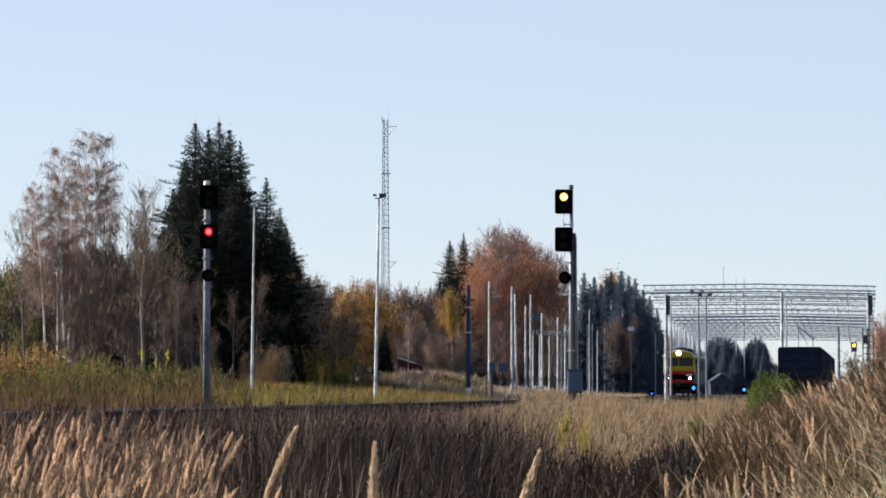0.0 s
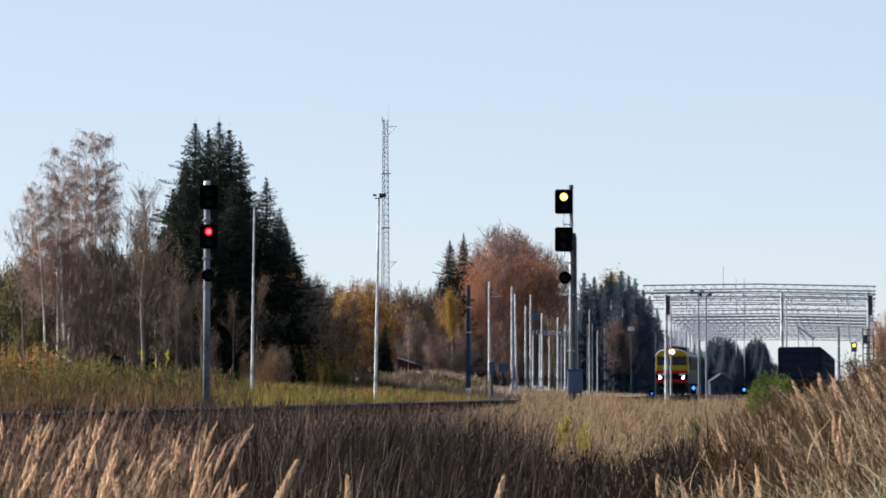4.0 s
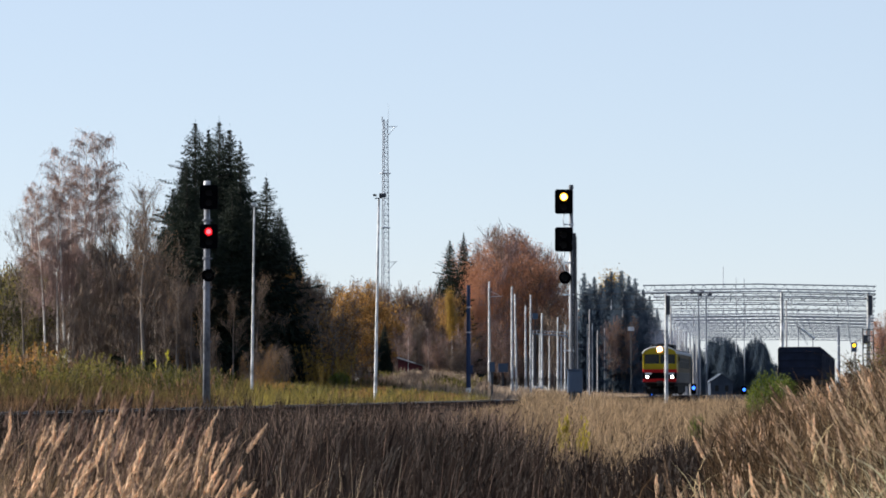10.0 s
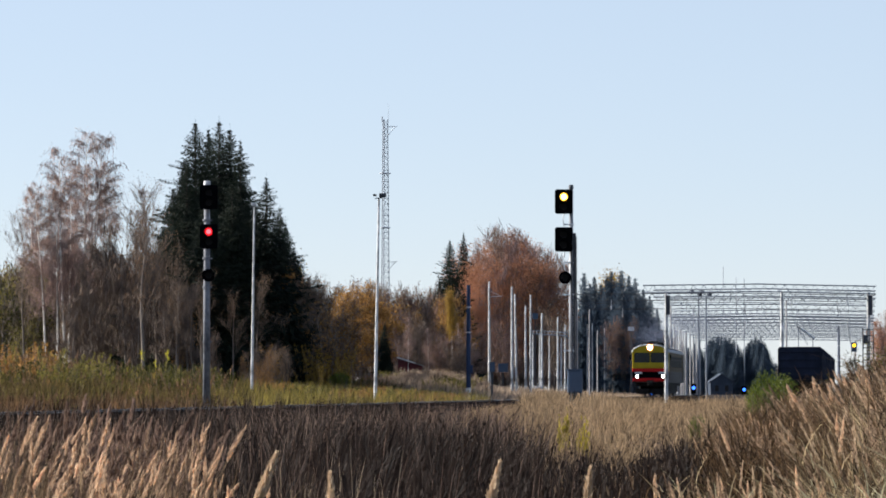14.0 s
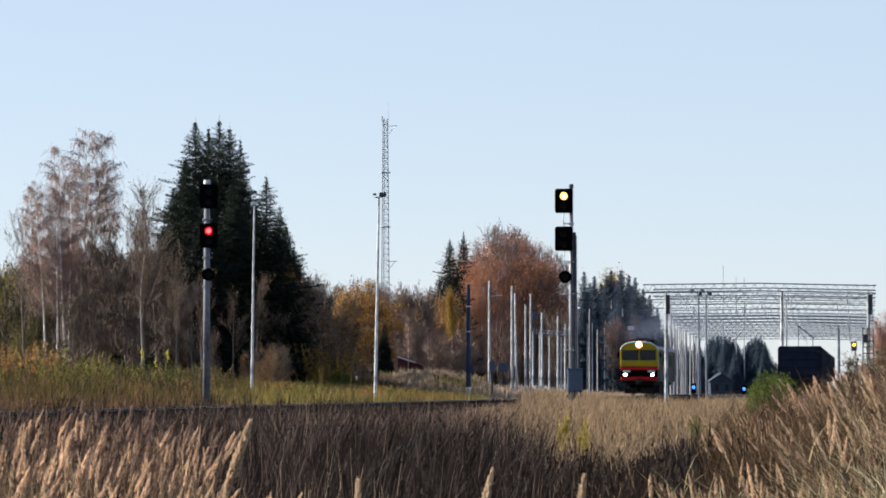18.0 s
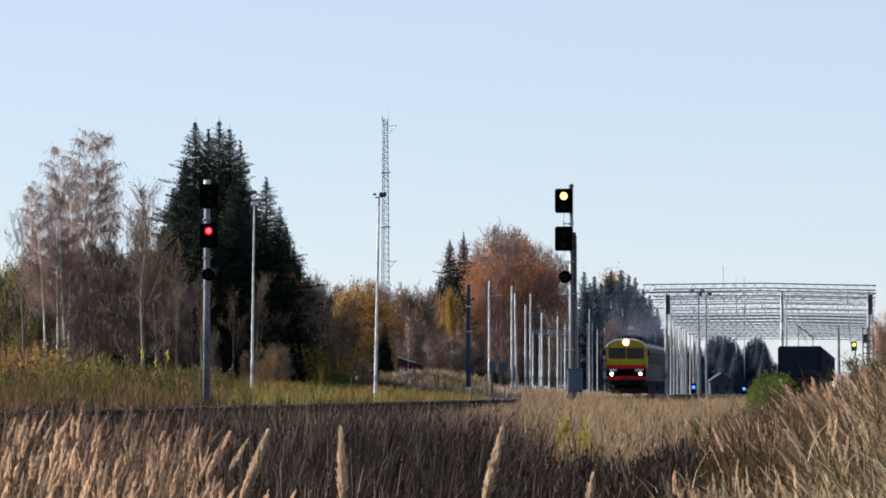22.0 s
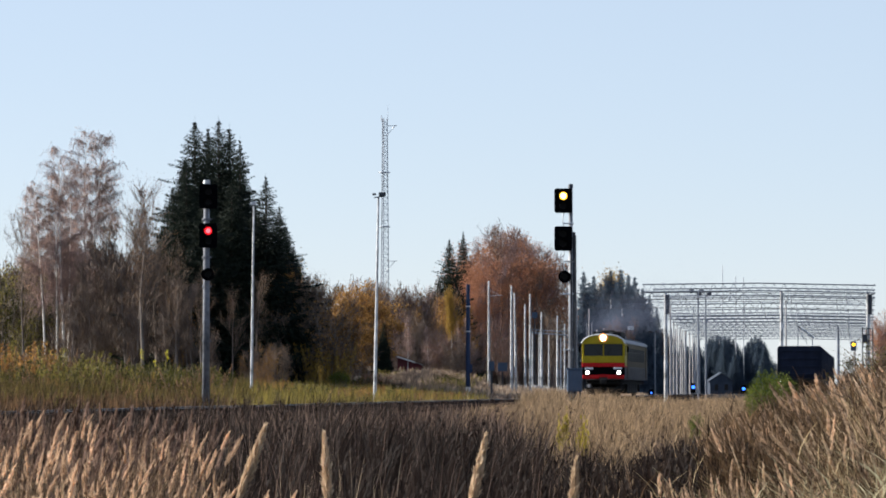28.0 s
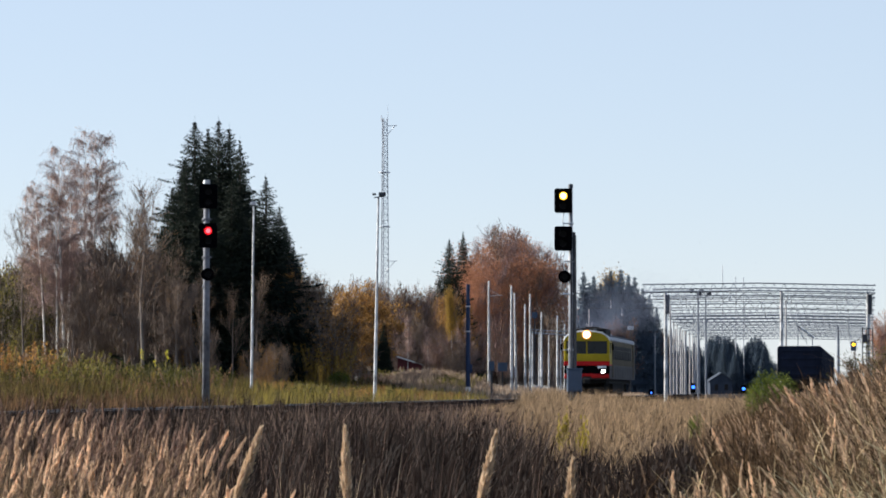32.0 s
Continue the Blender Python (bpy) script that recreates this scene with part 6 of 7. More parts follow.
cap = np.maximum(0.52 - (0.0155 + 0.004 * smooth(0.045, 0.06, u)) * wave * P[:, 1] - land(P[:, 0], P[:, 1]), 0.2) * rng.uniform(0.4, 1.15, len(P))
H = np.where((u > 0.03) & (H > cap), cap, H)
low = np.maximum(-0.1 - 0.05 * smooth(-0.03, 0.0, u) - 0.34 * rng.random(len(P)) - land(P[:, 0], P[:, 1]), 0.15)
H = np.where((P[:, 1] > 75) & (H > low), low, H)
wide, lx, ly = rng.uniform(0.007, 0.022, len(P)) * (0.5 + P[:, 1] / 50), ln + rng.normal(0, 0.17, len(P)), rng.normal(0, 0.1, len(P))
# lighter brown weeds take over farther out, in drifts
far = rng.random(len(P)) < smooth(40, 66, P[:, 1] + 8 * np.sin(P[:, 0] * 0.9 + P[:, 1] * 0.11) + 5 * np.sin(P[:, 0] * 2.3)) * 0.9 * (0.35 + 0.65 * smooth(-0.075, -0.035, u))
for name, lab, k, paint, seed in (("dark_weeds", "dead weeds filling the field, shade put into their dark brown", ~far, G_DARK, 1), ("brown_weeds", "dry brown weeds in the field towards the line", far, G_MIDBROWN, 21)):
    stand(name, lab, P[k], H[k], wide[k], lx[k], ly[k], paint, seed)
k = rng.random(len(P)) < 0.6
Q = P[k] + np.stack([rng.normal(0, 0.05, k.sum()), rng.normal(0, 0.05, k.sum()), H[k] * rng.uniform(0.35, 1.0, k.sum())], 1)
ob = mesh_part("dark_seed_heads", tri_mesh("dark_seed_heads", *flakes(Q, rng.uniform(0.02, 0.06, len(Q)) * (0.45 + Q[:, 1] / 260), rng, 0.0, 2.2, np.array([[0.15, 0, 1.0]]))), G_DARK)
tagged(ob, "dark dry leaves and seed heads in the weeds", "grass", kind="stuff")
# taller dark weeds in a few bunches before the line
rng = np.random.default_rng(215)
uc = np.repeat(np.array([-0.0485, -0.037, -0.0335, -0.029, -0.0235, -0.016, -0.011, -0.058]), 130)
P = np.stack([uc * 92, rng.uniform(82, 102, len(uc)), np.zeros(len(uc))], 1)
P[:, 0] = (uc + rng.normal(0, 0.0011, len(uc))) * P[:, 1]
P[:, 2] = land(P[:, 0], P[:, 1]) - 0.03
H = (0.5 - 0.25 * rng.random(len(uc)) ** 0.6 - np.abs(rng.normal(0, 0.12, len(uc)))) - P[:, 2]
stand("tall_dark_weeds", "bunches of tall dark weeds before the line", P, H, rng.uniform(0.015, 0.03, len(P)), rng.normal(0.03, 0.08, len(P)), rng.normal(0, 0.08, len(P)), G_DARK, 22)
# single pale stems standing over them
P, u, rng = scatter(2400, 18, 150, -0.13, 0.08, 211, 0.8)
ok = beyond(P, 3.0) & ((u < -0.04) | (P[:, 1] > 60) | ((u < 0.045) & (rng.random(len(P)) < 0.25)))
P, u = P[ok], u[ok]
stand("pale_stems", "scattered pale dry stems standing in the dark weeds", P, rng.uniform(0.75, 1.3, len(P)) * (0.8 + 0.3 * smooth(-0.12, -0.04, u)), rng.uniform(0.004, 0.008, len(P)) * (0.5 + P[:, 1] / 60), rng.normal(0.06, 0.14, len(P)), rng.normal(0, 0.1, len(P)), G_REEDBACK, 11)
P, u, rng = scatter(48, 18, 34, -0.05, -0.012, 212, 1.0)
stand("bright_stems", "thin bleached upright stems in front of the dark weeds", P, rng.uniform(0.7, 1.15, len(P)), rng.uniform(0.003, 0.007, len(P)), rng.normal(0.03, 0.08, len(P)), rng.normal(0, 0.08, len(P)), G_STALK, 12)
# paler grass towards the bank
P, u, hf, ln, rng = tufts(11200, 12, 30, 175, 0.0, 0.115, 202, 0.13, 0.85)
keep = (rng.random(len(P)) < smooth(0.0, 0.03, u) * (0.015 + 0.985 * smooth(40, 70, P[:, 1] + 9 * np.sin(u * 260) + 5 * np.sin(u * 610 + 1)))) & beyond(P, 2.4)
P, u, hf, ln = P[keep], u[keep], hf[keep], ln[keep]
H = 1.42 * hf * (0.45 + 0.55 * smooth(40, 72, P[:, 1])) * (1 + 0.07 * smooth(0.02, 0.03, u) - 0.15 * smooth(0.042, 0.058, u))
clear = np.maximum(-0.02 - 0.3 * rng.random(len(P)) - land(P[:, 0], P[:, 1]), 0.2)
H = np.where((u < 0.0225 + 0.003 * rng.random(len(P))) & (P[:, 1] > 60) & (H > clear), clear, H)
stand("pale_grass", "pale tan bent grass in the sunlit part of the field", P, H, rng.uniform(0.006, 0.017, len(P)) * (0.5 + P[:, 1] / 60), ln + rng.normal(0, 0.2, len(P)), rng.normal(0, 0.15, len(P)), G_PALE, 2)
k = rng.random(len(P)) < 0.35
Q = P[k] + np.stack([rng.normal(0, 0.05, k.sum()), rng.normal(0, 0.05, k.sum()), H[k] * rng.uniform(0.7, 1.0, k.sum())], 1)
ob = mesh_part("pale_seed_heads", tri_mesh("pale_seed_heads", *flakes(Q, rng.uniform(0.014, 0.034, len(Q)), rng, 0.0, 3.6, np.array([[0.15, 0, 1.0]]))), G_PALE)
tagged(ob, "dry seed heads over the pale field grass", "grass", kind="stuff")
# meadow behind the line
P, u, hf, ln, rng = tufts(2900, 11, 128, 262, -0.068, 0.012, 203, 0.28)
ok = ~beyond(P, -3.2)
P, u, hf, ln = P[ok], u[ok], hf[ok], ln[ok]
stand("meadow_grass", "yellow-green meadow grass behind the railway line", P, 0.1 + 1.15 * hf ** 2.4, rng.uniform(0.03, 0.06, len(P)), rng.normal(0.05, 0.2, len(P)), rng.normal(0, 0.2, len(P)), G_GREEN, 3)
# russet and olive weeds at the wood's foot
P, u, hf, ln, rng = tufts(2600, 10, 128, 250, -0.15, -0.06, 204, 0.25)
ok = ~beyond(P, -3.2)
P, u, hf, ln = P[ok], u[ok], hf[ok], ln[ok]
stand("russet_weeds", "tall russet and olive weeds at the foot of the wood", P, 0.2 + 0.9 * hf ** 1.5, rng.uniform(0.03, 0.06, len(P)), rng.normal(0.05, 0.2, len(P)), rng.normal(0, 0.2, len(P)), G_RUSSET, 4)
P, u, hf, ln, rng = tufts(1300, 10, 140, 250, -0.15, -0.055, 214, 0.3)
ok = ~beyond(P, -3.2)
P, u, hf, ln = P[ok], u[ok], hf[ok], ln[ok]
stand("olive_weeds", "olive-green weeds and low shrubs before the wood", P, 0.3 + 1.15 * hf ** 1.5, rng.uniform(0.03, 0.06, len(P)), rng.normal(0.05, 0.25, len(P)), rng.normal(0, 0.2, len(P)), G_MIXED, 14)
# dry grass on the mound and along the far line
P, u, rng = scatter(22000, 255, 420, -0.05, 0.06, 205)
ok = ~beyond(P, -3.2)
P, u = P[ok], u[ok]
stand("dry_mound_grass", "dry tan grass on the mound and beside the far posts", P, rng.uniform(0.4, 0.9, len(P)), rng.uniform(0.05, 0.09, len(P)), rng.normal(0.05, 0.25, len(P)), rng.normal(0, 0.2, len(P)), G_MOUND, 5)
P, u, rng = scatter(9000, 180, 420, 0.02, 0.13, 206)
ok = np.abs(P[:, 0] - (TRACK_K * P[:, 1] + TRACK_X)) > 3.0
P, u = P[ok], u[ok]
stand("yard_grass", "short dry grass between the yard tracks", P, rng.uniform(0.15, 0.35, len(P)), rng.uniform(0.04, 0.08, len(P)), rng.normal(0.05, 0.25, len(P)), rng.normal(0, 0.2, len(P)), G_PALE, 6)


# weeds on the shoulder of the line
rng = np.random.default_rng(207)
n = 15000
wy = 94 * (210 / 94) ** rng.random(n)
wx = TRACK_K * wy + TRACK_X + rng.uniform(1.45, 4.0, n)
P = np.stack([wx, wy, np.maximum(land(wx, wy), -0.29 - 0.46 * np.clip((wx - TRACK_K * wy - TRACK_X - 1.5) / 1.4, 0, 1))], 1)
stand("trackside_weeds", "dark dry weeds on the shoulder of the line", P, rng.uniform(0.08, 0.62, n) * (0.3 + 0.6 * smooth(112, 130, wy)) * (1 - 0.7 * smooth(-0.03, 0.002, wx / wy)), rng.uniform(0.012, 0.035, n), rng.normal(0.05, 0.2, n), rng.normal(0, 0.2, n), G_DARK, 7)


def plumes(tips, dirs, length, width, rng, hairs=110):
    """Feathery heads: fine hairs round an axis that ends at tips; pointed above, fullest below the middle."""
    n = len(tips)
    q = rng.random((n, hairs)) ** 0.8
    prof = 1.75 * (q + 0.03) ** 0.8 * np.clip(1.02 - q, 0, 1) ** 0.4
    ax = tips[:, None, :] - dirs[:, None, :] * (length[:, None, None] * q[:, :, None])
    off = rng.normal(0, 1, (n, hairs, 3))
    off -= dirs[:, None, :] * (off * dirs[:, None, :]).sum(2, keepdims=True)
    off /= np.linalg.norm(off, axis=2, keepdims=True) + 1e-9
    off *= (width[:, None] * prof * rng.uniform(0.15, 1.0, (n, hairs)))[:, :, None] * 0.5
    P = (ax + off).reshape(-1, 3)
    D = (dirs[:, None, :] * 1.6 + off / (width[:, None, None] + 1e-6) * 0.9).reshape(-1, 3)
    return flakes(P, np.repeat(width * 0.21, hairs), rng, 0.0, 5.0, D)


def reed_clump(name, label, n, x, y, rx, ry, h0, h1, lean, seed, head, base_x=None, pale=G_TAN, hw=0.032, hl=0.16, heads=None, loose=0.25, wide=1.0, fan=0.1, leaf=(0.45, 0.95), long_leaves=3.0, sprigs=0, droop=-0.35):
    """A clump of reed grass with feathery heads; its own origin is at its foot."""
    rng = np.random.default_rng(seed)
    z = float(land(x, y))
    root = thing(name, pose(x, y, z), label, "grass", "reed grass clumps")
    P = np.stack([rng.uniform(-rx, rx, n), rng.uniform(-ry, ry, n), np.full(n, -0.05)], 1)
    H = rng.uniform(h0, h1, n)
    LX, LY = rng.normal(lean, fan, n), rng.normal(0, 0.08, n)
    stalks = blades(P, H, rng.uniform(0.003, 0.006, n), LX, LY, rng, 4, 1.7)
    m = int(n * long_leaves)
    PL = np.stack([rng.uniform(-rx, rx, m), rng.uniform(-ry, ry, m), np.full(m, -0.05)], 1)
    leafs = blades(PL, rng.uniform(leaf[0], leaf[1], m) * h0, rng.uniform(0.004, 0.009, m) * wide, lean * 0.5 + loose * np.clip(rng.normal(0, 1, m), -1.5, 1.5), rng.normal(0, 0.2, m), rng, 4, 2.0)
    bags = [stalks, leafs]
    if sprigs:
        # short narrow leaves that spring from the stalks and bend over
        i, q = rng.integers(0, n, n * sprigs), rng.uniform(0.2, 0.97, n * sprigs)
        PS = P[i] + np.stack([LX[i] * H[i] * q ** 1.7, LY[i] * H[i] * q ** 1.7, H[i] * q], 1)
        bags.append(blades(PS, rng.uniform(0.03, 0.16, len(i)), rng.uniform(0.0025, 0.006, len(i)) * wide, rng.normal(droop, 0.9, len(i)), rng.normal(0, 0.5, len(i)), rng, 3, 1.8))
    mesh_part("stalk_tuft", tri_mesh("stalk_tuft", *joined(*bags)), pale, root, "dry stalks and leaves")["kind"] = "stuff"
    k = rng.random(n) < head
    tips = (P + np.stack([LX * H, LY * H, H], 1))[k]
    d = np.stack([LX * 1.7, LY * 1.7, np.ones(n)], 1)[k]
    d /= np.linalg.norm(d, axis=1, keepdims=True)
    if len(tips):
        L = rng.uniform(0.75, 1.25, len(tips)) * hl
        mesh_part("seed_head", tri_mesh("seed_head", *plumes(tips + d * 0.02, d, L, rng.uniform(0.7, 1.3, len(tips)) * hw, rng)), heads or G_HEAD, root, "feathery pale seed heads")["kind"] = "stuff"
    return root


# near reed grass: dense in the corner, thinning out along the field's edge
CLUMPS = []
rc = random.Random(5)
for k in range(44):
    y = rc.uniform(9.0, 22.0) if k < 34 else rc.uniform(9.0, 13.0)
    u = -0.147 + 0.072 * rc.random() ** 1.35 if k < 28 else rc.uniform(-0.078, -0.056) if k < 34 else rc.uniform(-0.062, -0.02)
    x = u * y
    q = (u + 0.142) / 0.09
    top = 0.46 - 0.017 * (22 - y) * 0.6 - 0.12 * max(0, min(q, 0.95)) - 0.24 * max(0, q - 0.42)
    z = float(land(x, y))
    CLUMPS.append(reed_clump("reed_grass_clump", "sunlit reed grass with feathery tan seed heads", 34 if k < 28 else 8 if k < 34 else 4, x, y, 0.035 * y * 0.5, 0.7, (top - z) * 0.6, (top - z) * 1.0, rc.uniform(0.02, 0.2), 300 + k, 0.42, fan=0.11, sprigs=3, droop=0.3, hw=0.027, hl=0.145))
# a duller second row behind it
for k in range(44):
    y = rc.uniform(21.0, 34.0)
    u = rc.uniform(-0.147, -0.082)
    x = u * y
    z = float(land(x, y))
    top = 0.52 - y * rc.uniform(0.0005, 0.0105) - 0.0065 * y * max(0.0, (u + 0.115) / 0.07)
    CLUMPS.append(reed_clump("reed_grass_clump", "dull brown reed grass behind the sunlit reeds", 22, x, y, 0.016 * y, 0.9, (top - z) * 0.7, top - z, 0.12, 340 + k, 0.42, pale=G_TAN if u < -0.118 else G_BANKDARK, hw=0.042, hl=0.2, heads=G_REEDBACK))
# bank grass, bent over by the wind: low tangle, tall plumed clumps, bleached strays in front
SKYLINE = ((0.07, 0.0843, 0.091, 0.097, 0.1015, 0.1045, 0.115, 0.123, 0.131, 0.172), (-0.021, -0.0155, -0.013, -0.009, 0.001, 0.0055, 0.0075, 0.0088, 0.0112, 0.014))


def bank_clump(y, u, drop, n, label, lean=-0.3, **kw):
    drop += max(0.0, 0.107 - u) * 1.7
    top = 0.52 + y * (float(np.interp(u, *SKYLINE)) - drop)
    x = u * y
    x -= lean * (top - float(land(x, y)))
    z = float(land(x, y))
    top = max(top, z + 0.3)
    CLUMPS.append(reed_clump("bank_grass_clump", label, n, x, y, 0.011 * y, 0.7, (top - z) * 0.78, (top - z) * 1.0, lean, 400 + len(CLUMPS), **kw))


for k in range(46):
    bank_clump(rc.uniform(9.5, 17.0), rc.uniform(0.082, 0.178), 0.012 + 0.03 * rc.random(), 34, "dark brown tangled grass low on the bank", -0.1, head=0.0, loose=0.7, leaf=(0.7, 1.1), pale=G_OLIVE if k % 2 else G_BANKDARK, wide=0.9, long_leaves=0.6, sprigs=12)
for k in range(74):
    bank_clump(rc.uniform(10.0, 17.0), rc.uniform(0.101, 0.178) if k > 15 else rc.uniform(0.084, 0.102), 0.03 * rc.random() ** 1.4 + (0 if k > 15 else 0.004), 22, "reddish-brown plumed grass on the bank, bent by the wind", rc.uniform(-0.36, -0.02), head=0.36, loose=0.5, fan=0.13, leaf=(0.6, 1.0), pale=G_BANKDARK if k % 5 else G_OLIVE, hw=0.0145, hl=0.105, heads=G_BANKHEAD if k % 3 else G_STALK, wide=0.8, long_leaves=0.4, sprigs=7)
for k in range(52):
    bank_clump(rc.uniform(17.0, 32.0), rc.uniform(0.107, 0.172), 0.008 * rc.random(), 34, "brown grass on the back of the bank", -0.26, head=0.3, loose=0.6, pale=G_BANKDARK, hw=0.024, hl=0.11, heads=G_BANKHEAD, wide=1.3, long_leaves=1.0, sprigs=6)
for k in range(96):
    bank_clump(rc.uniform(7.2, 9.2), rc.uniform(0.106, 0.178), 0.02 + 0.022 * rc.random(), 11, "bleached bent leaves hanging over the bank", -0.25, head=0.3, loose=0.4, leaf=(0.7, 1.0), pale=G_STRAY if k % 4 else G_OLIVE, hw=0.012, hl=0.055, heads=G_BANKHEAD, wide=0.85, long_leaves=0.5, sprigs=16, droop=-0.6)
# brown grass on the slope below the green bush, and upright plumes at the bank's foot
for k in range(30):
    y, u = rc.uniform(18.0, 29.0), rc.uniform(0.083, 0.104)
    x = u * y + 0.05
    z = float(land(x, y))
    top = 0.52 + y * (float(np.interp(u, (0.084, 0.091, 0.097, 0.103), (-0.005, -0.0045, -0.0028, 0.002))) - 0.005 * rc.random())
    CLUMPS.append(reed_clump("bank_grass_clump", "brown plumed grass on the bank below the green bush", 34, x, y, 0.005 * y, 0.6, (top - z) * 0.8, top - z, -0.12, 700 + k, 0.35, pale=G_BANKDARK, hw=0.013, hl=0.08, heads=G_BANKHEAD, loose=0.5, wide=1.6, long_leaves=1.2, sprigs=8))
for k in range(30):
    y, u = rc.uniform(8.6, 12.0), rc.uniform(0.07, 0.106)
    x = u * y
    z = float(land(x, y))
    top = 0.52 - y * (0.0125 + 0.4 * abs(u - 0.087) + 0.01 * rc.random())
    CLUMPS.append(reed_clump("bank_grass_clump", "tan grass with upright plumes at the foot of the bank", 12, x, y, 0.005 * y, 0.5, (top - z) * 0.8, top - z, rc.uniform(-0.1, 0.02), 740 + k, 0.45, pale=(G_OLIVE, G_STRAY, G_BANKDARK)[k % 3], hw=0.0135, hl=0.085, heads=G_BANKHEAD, loose=0.5, fan=0.06, long_leaves=0.8, sprigs=9))


def stalk(seed, x, y):
    """One tall stalk, with its foot at its origin and its tip at z = 1.55."""
    rng = np.random.default_rng(seed)
    root = thing("grass_stalk", pose(x, y, float(land(x, y))), "single tall reed grass stalk with a full seed head", "grass", "tall reed stalks")
    bm = bmesh.new()
    rod(bm, (0, 0, -0.05), (0, 0, 1.45), 0.0028, 0.0018, 6)
    part("stem", bm, G_TAN, root)
    tips = np.array([[0.0, 0, 1.55]])
    d = np.array([[0.06, 0, 1.0]])
    V, F = plumes(tips, d, np.array([0.2]), np.array([0.029]), rng, 900)
    mesh_part("seed_head", tri_mesh("seed_head", V, F), G_STALK, root, "full feathery seed head")
    bl = blades(np.array([[0, 0, 0.1 + 0.2 * k] for k in range(3)], float), np.array([0.5, 0.5, 0.4]), np.full(3, 0.008), np.array([0.3, -0.35, 0.25]), np.array([0.1, 0.1, -0.2]), rng, 4, 2.0)
    mesh_part("leaf_blades", tri_mesh("leaf_blades", *bl), G_TAN, root)["kind"] = "stuff"
    return root


STALK_Y = 8.2
STALKS = [stalk(500 + k, x, STALK_Y) for k, x in enumerate((-0.84, -0.1, -0.1, 0.3))]


# ---- exhaust smoke: thin puffs of fine specks that drift after the railcar ----
PUFFS = []
for k in range(14):
    rng = np.random.default_rng(600 + k)
    n = 8600
    grow = 0.6 + 0.12 * k
    Q = rng.normal(0, 1, (n, 3)) * np.array([[1.0 * grow, 1.5 * grow, 0.55 * grow]])
    puff = mesh_part("smoke_puff", tri_mesh("smoke_puff", *flakes(Q, rng.uniform(0.01, 0.024, n), rng)), M_SMOKE)
    tagged(puff, "thin blue-grey puff of diesel exhaust smoke", "smoke", "exhaust smoke", "stuff")
    PUFFS.append(puff)

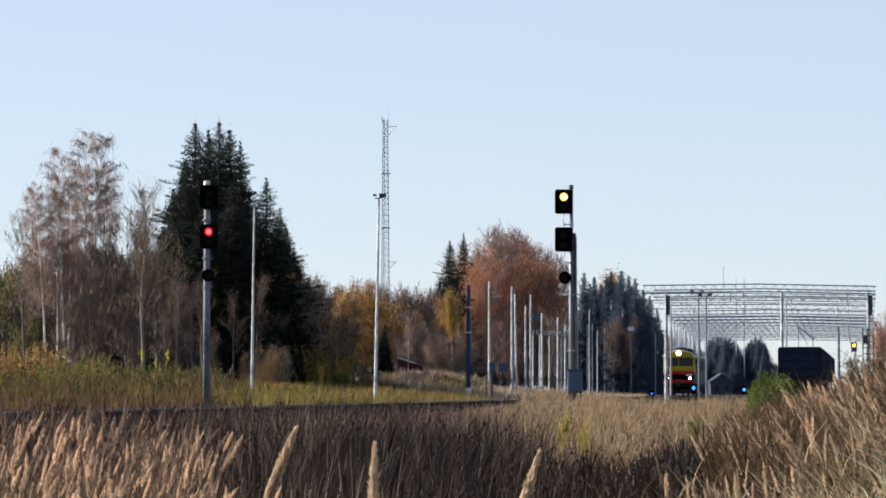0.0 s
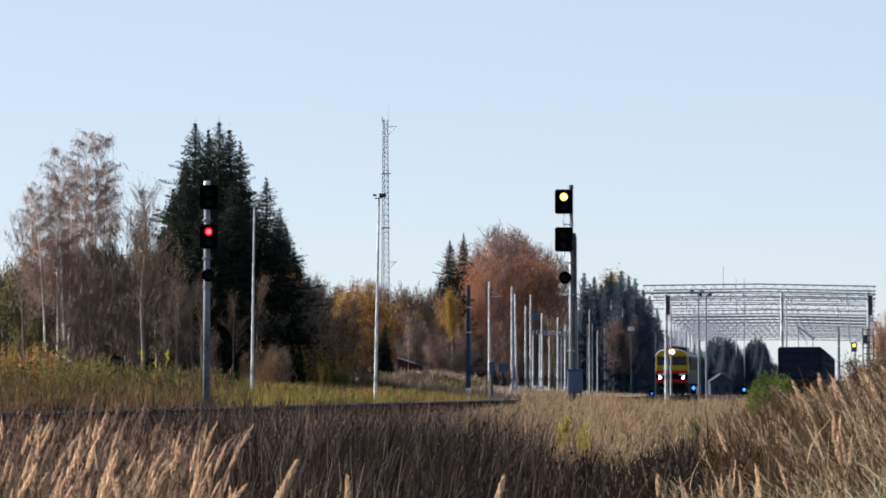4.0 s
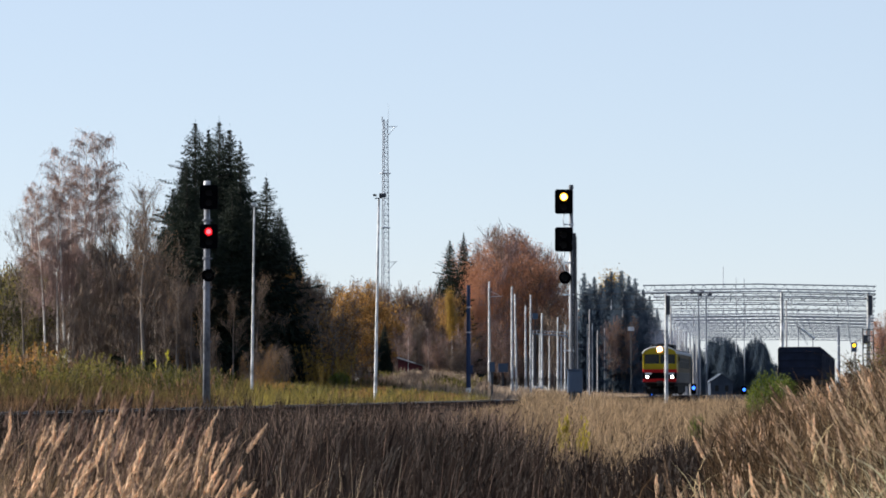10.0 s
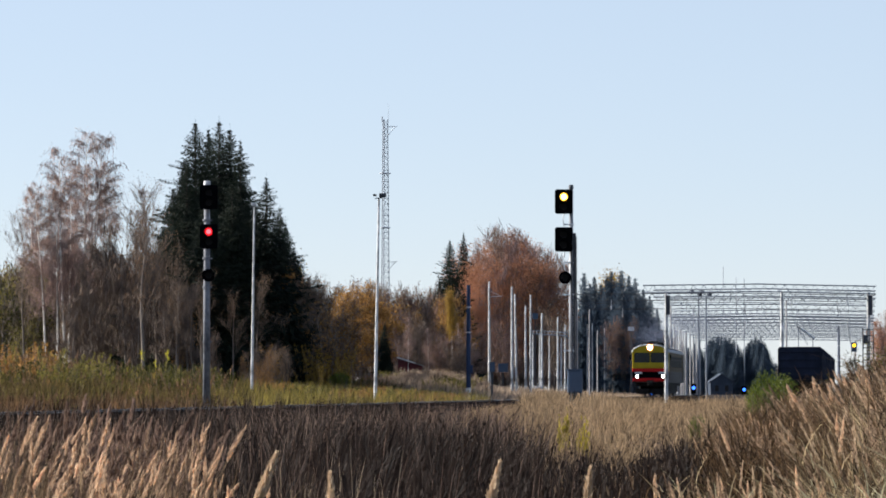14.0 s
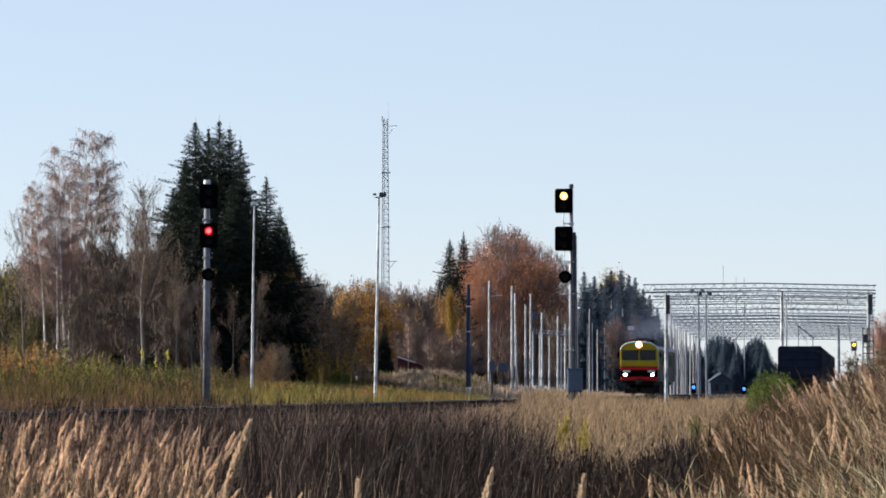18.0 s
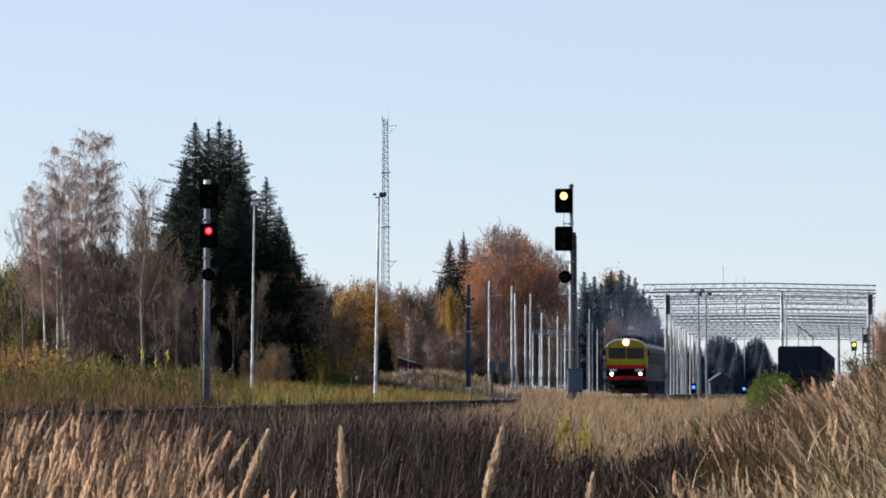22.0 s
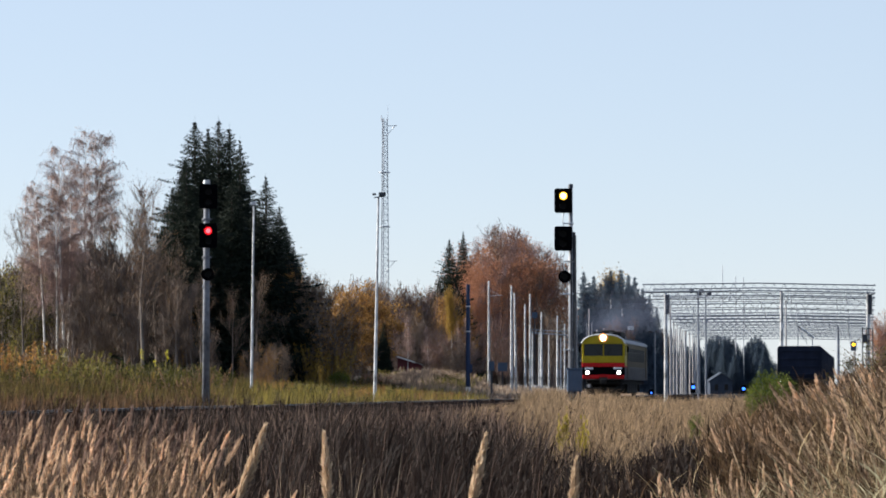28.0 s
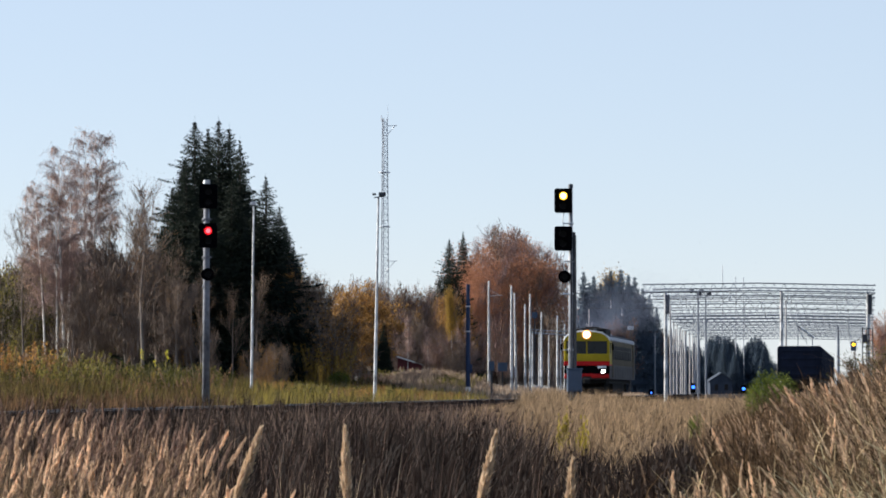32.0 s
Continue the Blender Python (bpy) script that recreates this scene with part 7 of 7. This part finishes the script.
# ---- what moves ----
def motions():
    # the railcar rolls slowly out of the yard, gathering speed
    rows = []
    start = None
    spin = [[] for _ in WHEELS]
    for k in range(33):
        t = float(k)
        y = 345.844 - 2.92833 * t - 0.00842566 * t ** 2 - 0.00104938 * t ** 3 + 0.0000243249 * t ** 4
        rows.append((t, track_frame(y)))
    walk(RAILCAR, rows)
    # wheels turn as they roll; keyed often, so that no step turns them by a right angle
    y_prev, ang = 345.844, 0.0
    for k in range(321):
        t = k / 10.0
        y = 345.844 - 2.92833 * t - 0.00842566 * t ** 2 - 0.00104938 * t ** 3 + 0.0000243249 * t ** 4
        ang += (y_prev - y) / math.cos(radians(TRACK_YAW)) / 0.47
        y_prev = y
        for w, r in zip(WHEELS, spin):
            r.append((t, Matrix.Translation(w.location) @ Matrix.Rotation(ang, 4, "X")))
    for w, r in zip(WHEELS, spin):
        walk(w, r)
    # tall stalks nod in the wind: where their tips stand, metres sideways and up
    tips = (
        ((0, -0.374, 0.423), (1, -0.343, 0.357), (2, -0.365, 0.363), (3, -0.374, 0.345), (6, -0.40, 0.33), (7, -0.36, 0.33), (8.5, -0.37, 0.2), (11, -0.4, 0.18), (13, -0.42, 0.3), (14, -0.434, 0.356), (16.5, -0.45, 0.36), (18, -0.495, 0.437), (19, -0.48, 0.416), (20, -0.443, 0.41), (21, -0.403, 0.423), (22, -0.451, 0.411), (23, -0.463, 0.411), (24, -0.4, 0.4), (25, -0.417, 0.416), (26.5, -0.45, 0.413), (28, -0.454, 0.426), (29, -0.437, 0.426), (30, -0.399, 0.411), (31, -0.443, 0.42), (32, -0.466, 0.42)),
        ((0, -0.179, 0.379), (1, -0.148, 0.359), (2, -0.124, 0.342), (3, -0.256, 0.319), (6, -0.25, 0.2), (9, -0.28, 0.15), (12, -0.3, 0.2), (13, -0.336, 0.316), (14, -0.3, 0.3), (17, -0.1, 0.303), (18, -0.228, 0.277), (19, -0.197, 0.382), (20, -0.26, 0.397), (21, -0.247, 0.423), (22, -0.265, 0.416), (23, -0.276, 0.411), (24, -0.286, 0.411), (25, -0.247, 0.411), (25.5, -0.208, 0.4), (27.5, -0.314, 0.389), (28, -0.3075, 0.405), (29, -0.28, 0.4), (30, -0.32, 0.411), (31, -0.265, 0.411), (32, -0.253, 0.42)),
        ((0, 0.251, 0.359), (1, 0.23, 0.353), (2, 0.194, 0.337), (3, 0.168, 0.319), (6, 0.15, 0.2), (9, 0.1, 0.15), (12, 0.1, 0.22), (13, 0.108, 0.322), (14, 0.15, 0.33), (17, 0.287, 0.316), (18, 0.13, 0.303), (19, 0.077, 0.316), (20, 0.157, 0.371), (21, 0.152, 0.389), (22, 0.152, 0.416), (23, 0.168, 0.411), (24, 0.157, 0.4), (25, 0.152, 0.405), (25.5, 0.168, 0.397), (27.5, 0.157, 0.389), (28, 0.113, 0.4), (29, 0.131, 0.4), (30, 0.137, 0.4), (31, 0.111, 0.411), (32, 0.139, 0.408)),
        ((0, 0.3, 0.2), (3, 0.32, 0.22), (6, 0.3, 0.12), (12, 0.3, 0.15), (14, 0.39, 0.316), (17, 0.4, 0.25), (19, 0.324, 0.328), (20, 0.295, 0.327), (21, 0.35, 0.31), (23, 0.41, 0.29), (25, 0.36, 0.32), (27.5, 0.35, 0.339), (29, 0.36, 0.34), (32, 0.343, 0.337)),
    )
    for ob, track_ in zip(STALKS, tips):
        foot = ob.matrix_basis.translation.copy()
        rows = []
        for t, x, z in track_:
            dx, dz = x - foot.x, z - foot.z
            dy = math.sqrt(max(0.0, 1.55 ** 2 - dx * dx - dz * dz))
            way = Vector((dx, dy, dz)).normalized()
            rows.append((t, Matrix.Translation(foot) @ Vector((0, 0, 1)).rotation_difference(way).to_matrix().to_4x4()))
        walk(ob, rows)
    # smoke hangs over the railcar's tail and drifts behind it
    rp = random.Random(12)
    for k, ob in enumerate(PUFFS):
        back, side, up, ph = 4.5 + 2.2 * k, rp.uniform(-0.5, 1.0) + 0.2 * k, 5.1 + 0.2 * k + rp.uniform(-0.3, 0.5), rp.uniform(0, 6.28)
        rows = []
        for q in range(33):
            t = float(q)
            y = 345.844 - 2.92833 * t - 0.00842566 * t ** 2 - 0.00104938 * t ** 3 + 0.0000243249 * t ** 4
            rows.append((t, track_frame(y) @ pose(side + 0.5 * math.sin(0.5 * t + ph), back + 0.8 * math.sin(0.33 * t + ph), up + 0.3 * math.sin(0.61 * t + ph), 0, 0, 4 * t)))
        walk(ob, rows)
    # the clumps sway gently, each in its own time
    rw = random.Random(9)
    gust = ((0, 1, 3, 6, 8.5, 11, 13, 14, 16.5, 18, 32), (0.0, 0.25, 0.4, 0.8, 1.0, 1.0, 0.6, 0.35, 0.25, 0.0, 0.0))
    for ob in CLUMPS:
        m = ob.matrix_basis.copy()
        p, q, a = rw.uniform(0, 6.28), rw.uniform(1.5, 2.6), rw.uniform(0.8, 2.2)
        rows = []
        for k in range(33):
            w = a * math.sin(q * k + p) + 0.6 * a * math.sin(0.37 * q * k + 2 * p)
            g = float(np.interp(k, *gust)) if m.translation.x < 0 else 0.0  # a gust presses the open reeds down
            rows.append((float(k), m @ pose(0, 0, 0, 0.5 * w - 14 * g, w + 4 * g, 0)))
        walk(ob, rows)


motions()
